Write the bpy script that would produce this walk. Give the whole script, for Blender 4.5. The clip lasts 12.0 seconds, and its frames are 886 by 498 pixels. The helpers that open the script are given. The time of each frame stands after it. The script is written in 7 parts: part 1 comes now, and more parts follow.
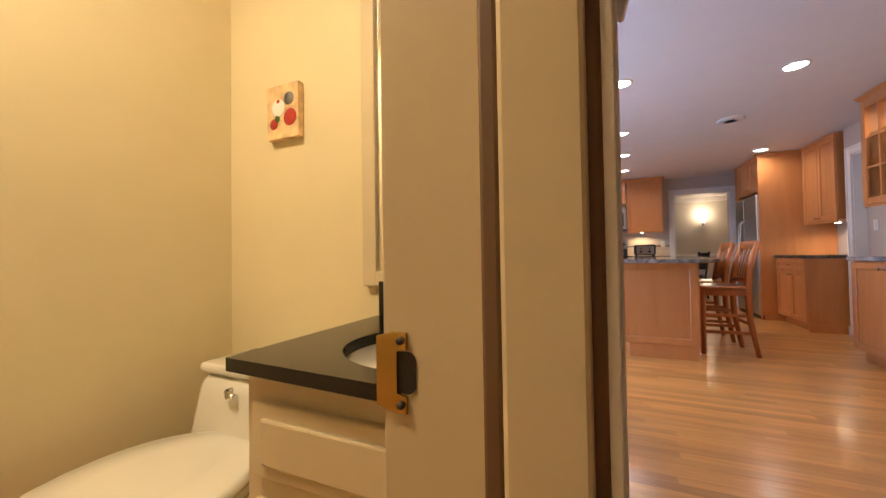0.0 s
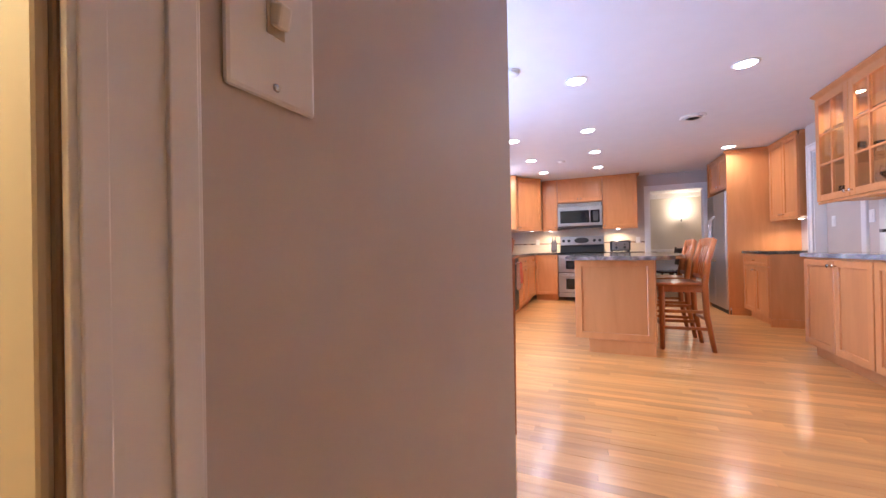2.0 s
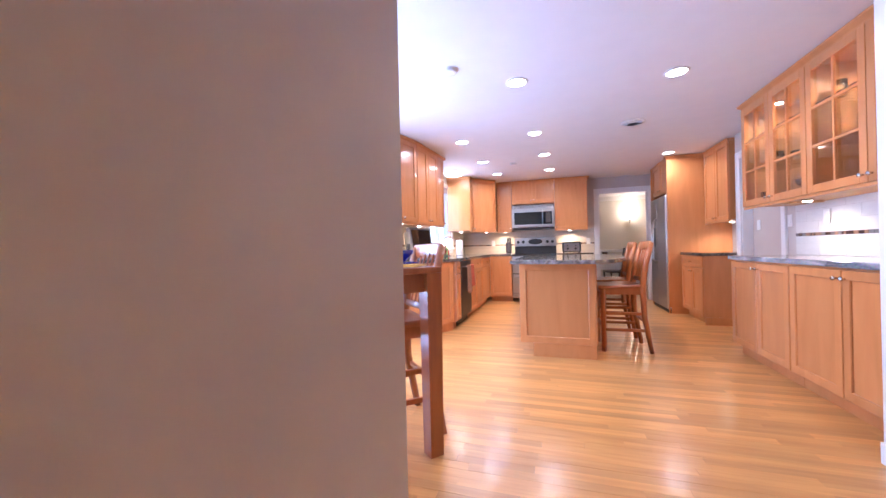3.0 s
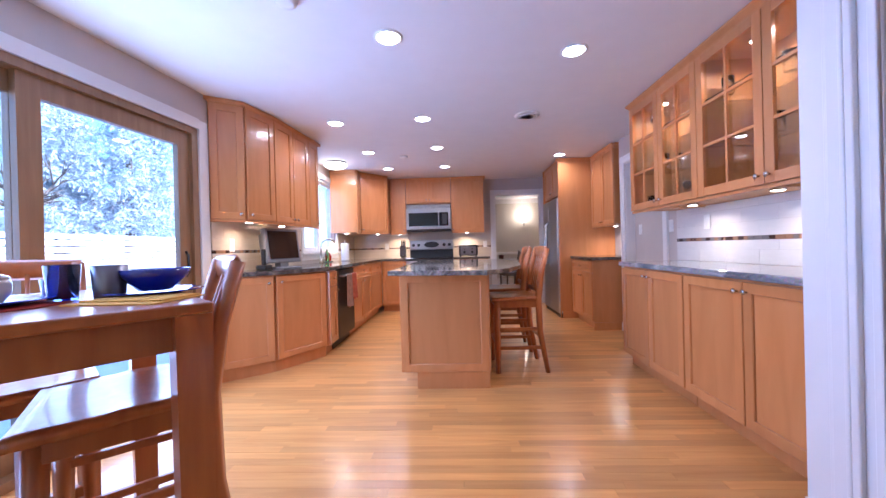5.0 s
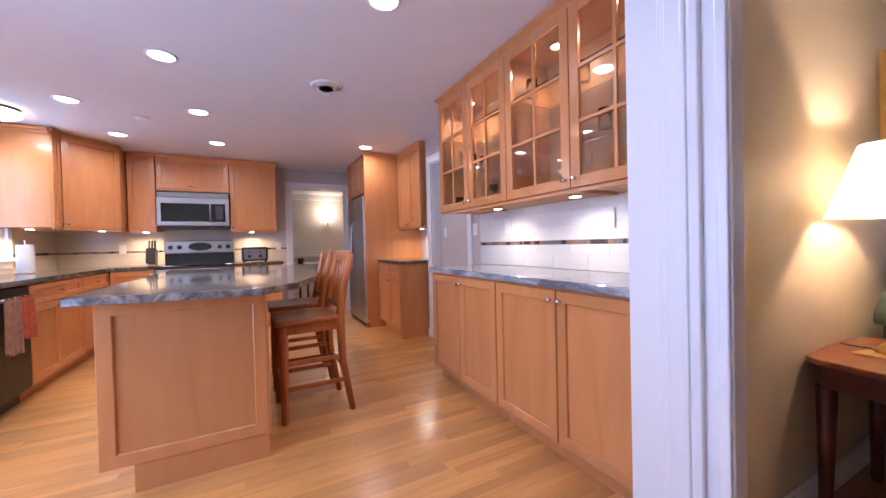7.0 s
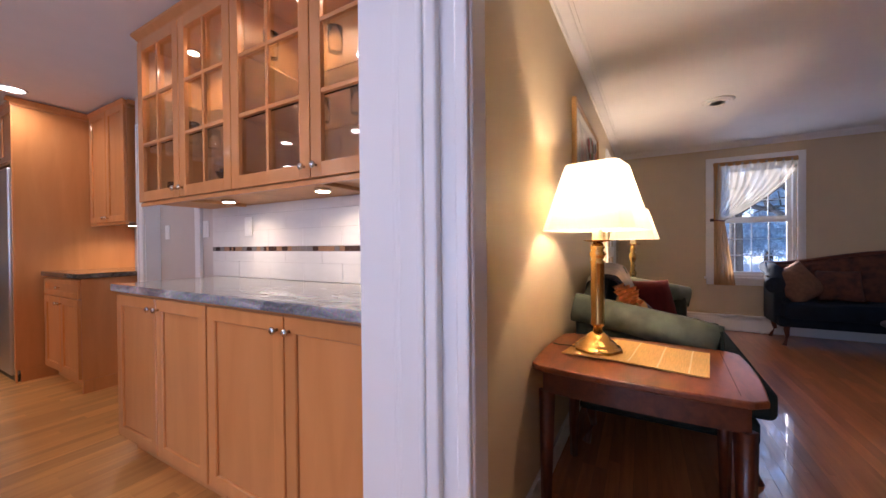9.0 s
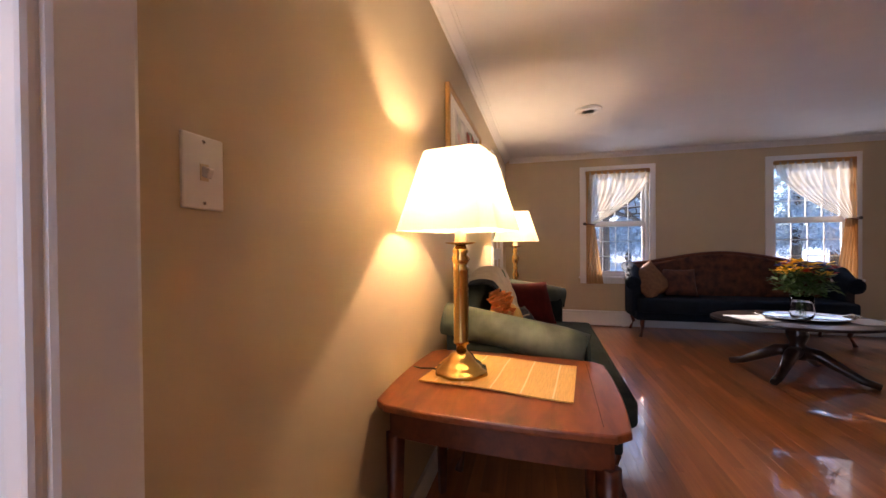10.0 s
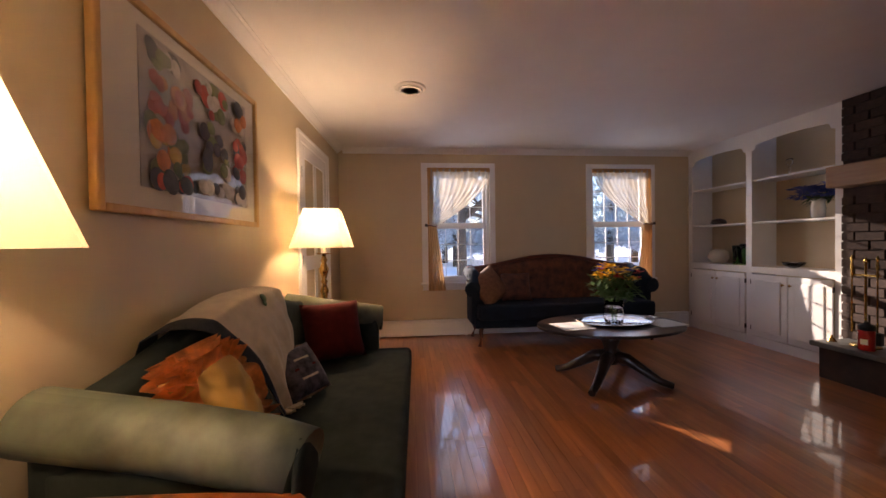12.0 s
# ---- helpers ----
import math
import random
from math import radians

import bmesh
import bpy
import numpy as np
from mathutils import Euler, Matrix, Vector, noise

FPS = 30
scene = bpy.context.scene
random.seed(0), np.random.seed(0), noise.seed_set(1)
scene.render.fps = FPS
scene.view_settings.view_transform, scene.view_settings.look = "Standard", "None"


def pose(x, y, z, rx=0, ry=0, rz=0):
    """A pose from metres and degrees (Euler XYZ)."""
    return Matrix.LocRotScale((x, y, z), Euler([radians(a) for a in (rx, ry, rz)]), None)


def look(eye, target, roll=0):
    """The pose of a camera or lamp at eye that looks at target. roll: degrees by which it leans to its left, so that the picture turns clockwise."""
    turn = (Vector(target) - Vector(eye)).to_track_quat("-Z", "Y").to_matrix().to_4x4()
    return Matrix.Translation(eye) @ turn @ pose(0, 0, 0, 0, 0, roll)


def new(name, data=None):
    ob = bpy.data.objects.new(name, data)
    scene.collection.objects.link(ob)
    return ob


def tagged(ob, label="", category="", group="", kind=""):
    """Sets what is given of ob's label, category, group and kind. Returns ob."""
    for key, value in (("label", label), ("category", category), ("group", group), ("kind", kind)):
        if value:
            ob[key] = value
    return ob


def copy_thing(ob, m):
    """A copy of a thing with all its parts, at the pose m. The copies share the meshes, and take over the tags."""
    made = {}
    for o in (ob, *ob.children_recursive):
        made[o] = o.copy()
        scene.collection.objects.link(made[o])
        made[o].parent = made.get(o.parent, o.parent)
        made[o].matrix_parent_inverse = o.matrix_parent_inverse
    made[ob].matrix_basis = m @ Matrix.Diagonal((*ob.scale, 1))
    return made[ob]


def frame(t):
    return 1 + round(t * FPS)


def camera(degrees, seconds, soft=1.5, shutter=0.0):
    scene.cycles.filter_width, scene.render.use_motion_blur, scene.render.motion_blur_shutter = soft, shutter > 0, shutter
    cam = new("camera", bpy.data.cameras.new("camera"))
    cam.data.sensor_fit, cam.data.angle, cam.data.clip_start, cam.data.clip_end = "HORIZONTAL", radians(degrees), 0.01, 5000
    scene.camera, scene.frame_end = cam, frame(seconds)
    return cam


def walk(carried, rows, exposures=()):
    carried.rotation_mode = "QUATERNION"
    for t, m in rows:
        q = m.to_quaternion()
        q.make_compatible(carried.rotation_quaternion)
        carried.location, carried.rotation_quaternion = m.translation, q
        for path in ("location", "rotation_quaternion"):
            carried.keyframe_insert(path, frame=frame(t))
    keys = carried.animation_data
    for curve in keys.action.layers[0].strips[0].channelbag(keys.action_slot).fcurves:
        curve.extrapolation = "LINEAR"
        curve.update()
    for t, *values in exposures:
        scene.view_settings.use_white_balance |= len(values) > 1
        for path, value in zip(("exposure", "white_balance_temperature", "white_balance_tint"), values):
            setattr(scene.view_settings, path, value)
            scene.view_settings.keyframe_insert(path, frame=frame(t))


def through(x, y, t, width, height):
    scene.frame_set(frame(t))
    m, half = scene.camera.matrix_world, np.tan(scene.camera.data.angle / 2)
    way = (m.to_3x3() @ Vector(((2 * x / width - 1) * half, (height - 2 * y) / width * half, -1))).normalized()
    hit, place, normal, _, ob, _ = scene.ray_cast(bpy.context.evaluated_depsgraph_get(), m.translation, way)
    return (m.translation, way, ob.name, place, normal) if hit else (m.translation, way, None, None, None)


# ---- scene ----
cam = camera(102.3, 12.0)
PATH = [
    (0, (0.852, 0.433, 0.981), (0.043, 2.261, 1.019), -0.9),
    (0.5, (0.916, 0.467, 0.987), (0.111, 2.298, 1.022), -1.1),
    (1, (0.974, 0.483, 0.987), (0.173, 2.316, 1.014), -1.1),
    (1.5, (1.067, 0.511, 0.997), (0.264, 2.343, 1.011), -1.0),
    (2, (1.132, 0.569, 1.0), (0.356, 2.412, 1.01), -1.1),
    (2.5, (1.216, 0.659, 1.033), (0.518, 2.533, 1.036), -1.2),
    (3, (1.291, 0.769, 1.043), (0.694, 2.678, 1.044), -1.3),
    (5, (1.421, 1.539, 1.086), (1.335, 3.537, 1.08), -1.5),
    (5.5, (1.428, 1.713, 1.098), (1.589, 3.707, 1.086), -1.6),
    (6, (1.472, 1.889, 1.113), (1.892, 3.844, 1.094), -1.5),
    (6.5, (1.52, 2.046, 1.122), (2.175, 3.936, 1.099), -1.5),
    (7, (1.597, 2.175, 1.11), (2.53, 3.943, 1.081), -1.4),
    (9, (2.074, 2.364, 1.112), (3.821, 3.337, 1.092), -0.5),
    (9.5, (2.282, 2.338, 1.109), (4.15, 3.053, 1.094), -0.4),
    (10, (2.478, 2.273, 1.117), (4.417, 2.762, 1.1), -0.5),
    (10.5, (2.676, 2.188, 1.149), (4.656, 2.467, 1.131), -0.8),
    (11, (2.88, 2.067, 1.157), (4.878, 2.135, 1.142), -0.8),
    (11.5, (3.088, 1.925, 1.179), (5.087, 1.849, 1.161), -0.8),
    (12, (3.26, 1.796, 1.17), (5.251, 1.608, 1.141), -0.8),
]
EXPOSURES = [(0, 2.75, 6100, 14), (1, 3.0, 5700, 15), (2.5, 3.7, 5230, 19), (3.2, 3.68, 5080, 20), (5, 3.17, 4930, 21),
             (7, 3.15, 5230, 20), (9, 2.75, 5800, 20), (10.5, 2.97, 6900, 22), (11.2, 2.85, 7000, 23), (12, 2.64, 7350, 25)]
walk(cam, [(t, look(eye, target, roll)) for t, eye, target, roll in PATH], EXPOSURES)

# ---- sky, sun and large lights ----
SUN_DIR = Vector((-0.85, -0.42, -0.31)).normalized()
sky_world = bpy.data.worlds.new("winter_sky")
scene.world = sky_world
sky_world.use_nodes = True
_wt = sky_world.node_tree
_sky = _wt.nodes.new("ShaderNodeTexSky")
_sky.sky_type = "NISHITA"
_sky.sun_disc = False
_sky.ozone_density = 5.0
_sky.sun_elevation = math.asin(-SUN_DIR.z)
_sky.sun_rotation = math.atan2(-SUN_DIR.x, -SUN_DIR.y)
_wt.links.new(_sky.outputs[0], _wt.nodes["Background"].inputs[0])
_wt.nodes["Background"].inputs[1].default_value = 0.10
_sun = bpy.data.lights.new("sun", "SUN")
_sun.energy, _sun.angle, _sun.color = 1.6, radians(0.5), (1.0, 0.93, 0.84)
_sunob = new("sun", _sun)
_sunob.rotation_mode = "QUATERNION"
_sunob.rotation_quaternion = SUN_DIR.to_track_quat("-Z", "Y")

WARM = (1.0, 0.74, 0.47)
PUCKWARM = (1.0, 0.68, 0.36)
CANWHITE = (1.0, 0.87, 0.73)
DAY = (0.56, 0.70, 1.0)


def area(name, m, power, sx, sy=None, color=WARM, shape=None, spread=180):
    l = bpy.data.lights.new(name, "AREA")
    l.energy, l.color, l.size = power, color, sx
    l.spread = radians(spread)
    l.shape = shape or ("RECTANGLE" if sy else "DISK")
    if sy:
        l.size_y = sy
    o = new(name, l)
    o.matrix_world = m
    return o


area("patio_daylight", Matrix.LocRotScale((-0.695, 3.114, 1.06), Vector((0.997, -0.08, 0)).to_track_quat("-Z", "Y"), None), 8.6, 2.1, 1.8, DAY)
for _y, _w in ((1.16, 0.27), (-1.02, 0.27)):
    area("window_daylight", pose(7.73, _y, 1.40, 0, 90, 0), _w, 1.30, 0.7, DAY)
area("window_daylight", pose(-0.63, 6.74, 1.62, 0, -90, 0), 0.85, 1.0, 1.1, DAY)

CANS = [(1.03, 3.69), (2.22, 3.94), (0.22, 5.09), (1.1, 5.06), (0.27, 6.2), (1.18, 6.1), (0.34, 7.18), (1.24, 7.17), (2.89, 6.68)]
CAN_POWER, PUCK_POWER = 0.64, 0.26


# ---- materials ----
def mat(name, color, rough=0.5, metal=0.0, var=0.12, scale=6.0, bump=0.0, bscale=60.0, stretch=(1, 1, 1), coat=0.0, spec=0.5, sheen=0.0):
    m = bpy.data.materials.new(name)
    m.use_nodes = True
    nt = m.node_tree
    b = nt.nodes["Principled BSDF"]
    b.inputs["Roughness"].default_value = rough
    b.inputs["Metallic"].default_value = metal
    b.inputs["Coat Weight"].default_value = coat
    b.inputs["Coat Roughness"].default_value = 0.12
    b.inputs["Specular IOR Level"].default_value = spec
    b.inputs["Sheen Weight"].default_value = sheen
    tc = nt.nodes.new("ShaderNodeTexCoord")
    mp = nt.nodes.new("ShaderNodeMapping")
    mp.inputs["Scale"].default_value = stretch
    nt.links.new(tc.outputs["Object"], mp.inputs[0])
    n1 = nt.nodes.new("ShaderNodeTexNoise")
    n1.inputs["Scale"].default_value, n1.inputs["Detail"].default_value = scale, 6
    nt.links.new(mp.outputs[0], n1.inputs[0])
    r = nt.nodes.new("ShaderNodeValToRGB")
    c = Vector(color)
    r.color_ramp.elements[0].position, r.color_ramp.elements[1].position = 0.3, 0.7
    r.color_ramp.elements[0].color = (*(c * (1 - var)), 1)
    r.color_ramp.elements[1].color = (*[min(1, v) for v in c * (1 + var)], 1)
    nt.links.new(n1.outputs[0], r.inputs[0])
    nt.links.new(r.outputs[0], b.inputs["Base Color"])
    if bump:
        n2 = nt.nodes.new("ShaderNodeTexNoise")
        n2.inputs["Scale"].default_value, n2.inputs["Detail"].default_value = bscale, 4
        nt.links.new(mp.outputs[0], n2.inputs[0])
        bp = nt.nodes.new("ShaderNodeBump")
        bp.inputs["Strength"].default_value, bp.inputs["Distance"].default_value = bump, 0.002
        nt.links.new(n2.outputs[0], bp.inputs["Height"])
        nt.links.new(bp.outputs[0], b.inputs["Normal"])
    return m


def wood(name, dark, light, rough=0.35, coat=0.25, grain=(14, 14, 1.2), world=False, vary=0.25):
    m = bpy.data.materials.new(name)
    m.use_nodes = True
    nt = m.node_tree
    b = nt.nodes["Principled BSDF"]
    b.inputs["Roughness"].default_value = rough
    b.inputs["Coat Weight"].default_value = coat
    b.inputs["Coat Roughness"].default_value = 0.1
    if world:
        src = nt.nodes.new("ShaderNodeNewGeometry").outputs["Position"]
    else:
        src = nt.nodes.new("ShaderNodeTexCoord").outputs["Object"]
    info = nt.nodes.new("ShaderNodeObjectInfo")
    geo = nt.nodes.new("ShaderNodeNewGeometry")
    add = nt.nodes.new("ShaderNodeMath")
    add.operation = "ADD"
    nt.links.new(info.outputs["Random"], add.inputs[0])
    nt.links.new(geo.outputs["Random Per Island"], add.inputs[1])
    fr = nt.nodes.new("ShaderNodeMath")
    fr.operation = "FRACT"
    nt.links.new(add.outputs[0], fr.inputs[0])
    off = nt.nodes.new("ShaderNodeVectorMath")
    off.operation = "MULTIPLY_ADD"
    comb = nt.nodes.new("ShaderNodeCombineXYZ")
    for i in range(3):
        nt.links.new(fr.outputs[0], comb.inputs[i])
    off.inputs[1].default_value = (37, 53, 19)
    nt.links.new(comb.outputs[0], off.inputs[0])
    nt.links.new(src, off.inputs[2])
    mp = nt.nodes.new("ShaderNodeMapping")
    mp.inputs["Scale"].default_value = grain
    nt.links.new(off.outputs[0], mp.inputs[0])
    n1 = nt.nodes.new("ShaderNodeTexNoise")
    n1.inputs["Scale"].default_value, n1.inputs["Detail"].default_value, n1.inputs["Distortion"].default_value = 2.2, 8, 0.6
    nt.links.new(mp.outputs[0], n1.inputs[0])
    r = nt.nodes.new("ShaderNodeValToRGB")
    r.color_ramp.elements[0].position, r.color_ramp.elements[1].position = 0.25, 0.75
    r.color_ramp.elements[0].color, r.color_ramp.elements[1].color = (*dark, 1), (*light, 1)
    nt.links.new(n1.outputs[0], r.inputs[0])
    hsv = nt.nodes.new("ShaderNodeHueSaturation")
    mr = nt.nodes.new("ShaderNodeMapRange")
    mr.inputs[3].default_value, mr.inputs[4].default_value = 1 - vary, 1 + vary
    nt.links.new(fr.outputs[0], mr.inputs[0])
    nt.links.new(mr.outputs[0], hsv.inputs["Value"])
    nt.links.new(r.outputs[0], hsv.inputs["Color"])
    nt.links.new(hsv.outputs[0], b.inputs["Base Color"])
    bp = nt.nodes.new("ShaderNodeBump")
    bp.inputs["Strength"].default_value, bp.inputs["Distance"].default_value = 0.08, 0.002
    nt.links.new(n1.outputs[0], bp.inputs["Height"])
    nt.links.new(bp.outputs[0], b.inputs["Normal"])
    return m


def granite(name, dark, mid, light):
    m = bpy.data.materials.new(name)
    m.use_nodes = True
    nt = m.node_tree
    b = nt.nodes["Principled BSDF"]
    b.inputs["Roughness"].default_value = 0.07
    g = nt.nodes.new("ShaderNodeNewGeometry")
    mp = nt.nodes.new("ShaderNodeMapping")
    mp.inputs["Scale"].default_value = (9, 3.0, 9)
    mp.inputs["Rotation"].default_value = (0, 0, 0.35)
    nt.links.new(g.outputs["Position"], mp.inputs[0])
    n = nt.nodes.new("ShaderNodeTexNoise")
    n.inputs["Scale"].default_value, n.inputs["Detail"].default_value, n.inputs["Distortion"].default_value = 1.6, 10, 1.4
    nt.links.new(mp.outputs[0], n.inputs[0])
    r = nt.nodes.new("ShaderNodeValToRGB")
    r.color_ramp.elements[0].position, r.color_ramp.elements[1].position = 0.36, 0.66
    r.color_ramp.elements[0].color, r.color_ramp.elements[1].color = (*dark, 1), (*light, 1)
    e = r.color_ramp.elements.new(0.5)
    e.color = (*mid, 1)
    nt.links.new(n.outputs[0], r.inputs[0])
    v = nt.nodes.new("ShaderNodeTexVoronoi")
    v.inputs["Scale"].default_value = 160
    nt.links.new(g.outputs["Position"], v.inputs[0])
    mx = nt.nodes.new("ShaderNodeMixRGB")
    mx.blend_type = "MULTIPLY"
    mx.inputs[0].default_value = 0.35
    nt.links.new(r.outputs[0], mx.inputs[1])
    nt.links.new(v.outputs["Color"], mx.inputs[2])
    nt.links.new(mx.outputs[0], b.inputs["Base Color"])
    return m


def glass(name, color=(1, 1, 1), rough=0.0, ior=1.45):
    m = bpy.data.materials.new(name)
    m.use_nodes = True
    b = m.node_tree.nodes["Principled BSDF"]
    b.inputs["Base Color"].default_value = (*color, 1)
    b.inputs["Transmission Weight"].default_value = 1
    b.inputs["Roughness"].default_value, b.inputs["IOR"].default_value = rough, ior
    return m


def thin_glass(name):
    m = bpy.data.materials.new(name)
    m.use_nodes = True
    nt = m.node_tree
    nt.nodes.remove(nt.nodes["Principled BSDF"])
    tr, gl, lw, mx = (nt.nodes.new("ShaderNode" + k) for k in ("BsdfTransparent", "BsdfGlossy", "LayerWeight", "MixShader"))
    gl.inputs["Roughness"].default_value = 0.015
    pw, ml = nt.nodes.new("ShaderNodeMath"), nt.nodes.new("ShaderNodeMath")
    pw.operation, ml.operation = "POWER", "MULTIPLY_ADD"
    pw.inputs[1].default_value, ml.inputs[1].default_value, ml.inputs[2].default_value = 4.0, 0.6, 0.045
    nt.links.new(lw.outputs["Facing"], pw.inputs[0])
    nt.links.new(pw.outputs[0], ml.inputs[0])
    nt.links.new(ml.outputs[0], mx.inputs[0])
    nt.links.new(tr.outputs[0], mx.inputs[1])
    nt.links.new(gl.outputs[0], mx.inputs[2])
    nt.links.new(mx.outputs[0], nt.nodes["Material Output"].inputs[0])
    return m


def cloth_thin(name, color, through=0.6, holes=0.15):
    m = bpy.data.materials.new(name)
    m.use_nodes = True
    nt = m.node_tree
    nt.nodes.remove(nt.nodes["Principled BSDF"])
    d, t, tr, m1, m2 = (nt.nodes.new("ShaderNode" + k) for k in ("BsdfDiffuse", "BsdfTranslucent", "BsdfTransparent", "MixShader", "MixShader"))
    d.inputs[0].default_value = t.inputs[0].default_value = (*color, 1)
    m1.inputs[0].default_value, m2.inputs[0].default_value = through, holes
    nt.links.new(d.outputs[0], m1.inputs[1])
    nt.links.new(t.outputs[0], m1.inputs[2])
    nt.links.new(m1.outputs[0], m2.inputs[1])
    nt.links.new(tr.outputs[0], m2.inputs[2])
    nt.links.new(m2.outputs[0], nt.nodes["Material Output"].inputs[0])
    return m


def glow(name, color, strength):
    m = bpy.data.materials.new(name)
    m.use_nodes = True
    b = m.node_tree.nodes["Principled BSDF"]
    b.inputs["Base Color"].default_value = (0.8, 0.8, 0.8, 1)
    b.inputs["Emission Color"].default_value, b.inputs["Emission Strength"].default_value = (*color, 1), strength
    return m


MAPLE = wood("maple", (0.53, 0.212, 0.061), (0.63, 0.272, 0.092), 0.30, 0.45, (5, 5, 0.8), vary=0.07)
MAPLE_IN = wood("maple_inside", (0.50, 0.235, 0.075), (0.60, 0.31, 0.11), 0.5, 0.05, (9, 9, 0.9), vary=0.05)
CHAIRWOOD = wood("chair_oak", (0.33, 0.094, 0.021), (0.44, 0.145, 0.035), 0.3, 0.4, (12, 12, 1.4), vary=0.1)
FLOORWOOD = wood("oak_strip", (0.57, 0.262, 0.068), (0.72, 0.375, 0.115), 0.30, 0.40, (1.0, 13, 13), world=True, vary=0.17)
FLOORWOOD.node_tree.nodes["Principled BSDF"].inputs["Coat Roughness"].default_value = 0.17
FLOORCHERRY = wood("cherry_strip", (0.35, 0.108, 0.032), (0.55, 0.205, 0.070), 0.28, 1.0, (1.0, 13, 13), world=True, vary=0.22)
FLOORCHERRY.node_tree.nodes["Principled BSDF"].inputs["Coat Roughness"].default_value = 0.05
# one mahogany in two tones: this darker for shade, the next paler for lamplight
MAHOGANY = wood("mahogany", (0.055, 0.010, 0.003), (0.13, 0.026, 0.0075), 0.34, 0.2, (3, 14, 14), vary=0.1)
LITMAHOGANY = wood("lit_figured_mahogany", (0.11, 0.023, 0.006), (0.27, 0.070, 0.017), 0.36, 0.12, (3, 9, 9), vary=0.08)
DARKWOOD = wood("dark_wood", (0.015, 0.008, 0.006), (0.04, 0.02, 0.014), 0.3, 0.4, (12, 12, 2), vary=0.1)
FRAMEWOOD = wood("gilt_oak", (0.42, 0.22, 0.06), (0.62, 0.36, 0.12), 0.35, 0.2, (10, 10, 3), vary=0.05)
WINWOOD = wood("tan_window_wood", (0.26, 0.15, 0.07), (0.36, 0.22, 0.11), 0.45, 0.1, (12, 12, 1), vary=0.05)
GRANITE = granite("dark_granite", (0.055, 0.043, 0.034), (0.13, 0.105, 0.083), (0.24, 0.20, 0.155))
# lighter copy of the dark granite, with white reflections put into the colour
GRANITE3 = granite("reflection_paled_granite", (0.085, 0.070, 0.060), (0.21, 0.178, 0.150), (0.38, 0.33, 0.28))
GRANITE2 = granite("blue_grey_granite", (0.14, 0.15, 0.17), (0.33, 0.34, 0.36), (0.56, 0.57, 0.59))
BLACKTOP = mat("black_stone", (0.012, 0.012, 0.013), 0.15, var=0.4, scale=40)
PAINT = mat("kitchen_wall_paint", (0.55, 0.49, 0.44), 0.5, var=0.02, bump=0.05, bscale=250)
TANPAINT = mat("tan_wall_paint", (0.56, 0.45, 0.29), 0.5, var=0.02, bump=0.06, bscale=250)
BATHPAINT = mat("cream_wall_paint", (0.78, 0.68, 0.44), 0.5, var=0.02, bump=0.05, bscale=250)
CEIL = mat("ceiling_paint", (0.80, 0.79, 0.78), 0.7, var=0.015, bump=0.08, bscale=180)
TRIM = mat("white_trim_paint", (0.80, 0.79, 0.77), 0.3, var=0.015, bump=0.02, bscale=90)
JAMB = mat("cream_trim_paint", (0.66, 0.56, 0.38), 0.3, var=0.02, bump=0.03, bscale=80)
CREAMTILE = mat("cream_tile", (0.62, 0.54, 0.43), 0.2, var=0.05, scale=3)
TILE = mat("white_tile", (0.74, 0.72, 0.68), 0.18, var=0.03, scale=3)
GROUT = mat("grout", (0.62, 0.59, 0.54), 0.8, var=0.08, scale=40)
MOS_A = mat("brown_mosaic", (0.055, 0.03, 0.022), 0.15, var=0.3, scale=30)
MOS_B = mat("grey_mosaic", (0.19, 0.17, 0.16), 0.15, var=0.3, scale=30)
MOS_C = mat("tan_mosaic", (0.30, 0.17, 0.10), 0.15, var=0.3, scale=30)
STEEL = mat("brushed_steel", (0.42, 0.41, 0.40), 0.28, 1.0, var=0.08, scale=8, stretch=(1, 1, 60), bump=0.04, bscale=8)
FRIDGESTEEL = mat("refrigerator_steel", (0.60, 0.59, 0.58), 0.40, 1.0, var=0.06, scale=8, stretch=(1, 1, 60), bump=0.04, bscale=8)
DARKSTEEL = mat("dark_steel", (0.075, 0.07, 0.066), 0.42, 0.9, var=0.1, scale=6)
NICKEL = mat("nickel", (0.62, 0.60, 0.57), 0.2, 1.0, var=0.05)
BRASS = mat("brass", (0.55, 0.36, 0.12), 0.25, 1.0, var=0.12, scale=14, bump=0.05, bscale=50)
BLACKGLASS = mat("black_glass", (0.008, 0.008, 0.01), 0.06, var=0.1)
BLACK = mat("black_plastic", (0.015, 0.015, 0.016), 0.4, var=0.2)
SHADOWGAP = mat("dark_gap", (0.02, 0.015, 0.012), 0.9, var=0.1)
GREYPLASTIC = mat("grey_plastic", (0.20, 0.20, 0.205), 0.4, var=0.05)
WHITEPLASTIC = mat("white_plastic", (0.80, 0.79, 0.76), 0.3, var=0.02)
PORCELAIN = mat("porcelain", (0.80, 0.77, 0.70), 0.08, var=0.02, coat=0.5)
CERAMIC = mat("cream_ceramic", (0.62, 0.55, 0.44), 0.15, var=0.08, coat=0.5)
PAPER = mat("paper", (0.82, 0.81, 0.78), 0.7, var=0.03)
BLUEGLAZE = mat("blue_glaze", (0.015, 0.025, 0.35), 0.1, var=0.2, coat=0.6)
GREYMETAL = mat("grey_tumbler", (0.20, 0.20, 0.23), 0.3, 0.8, var=0.1)
YELLOWCLOTH = mat("yellow_cloth", (0.78, 0.46, 0.09), 0.85, var=0.1, scale=30, bump=0.4, bscale=400)
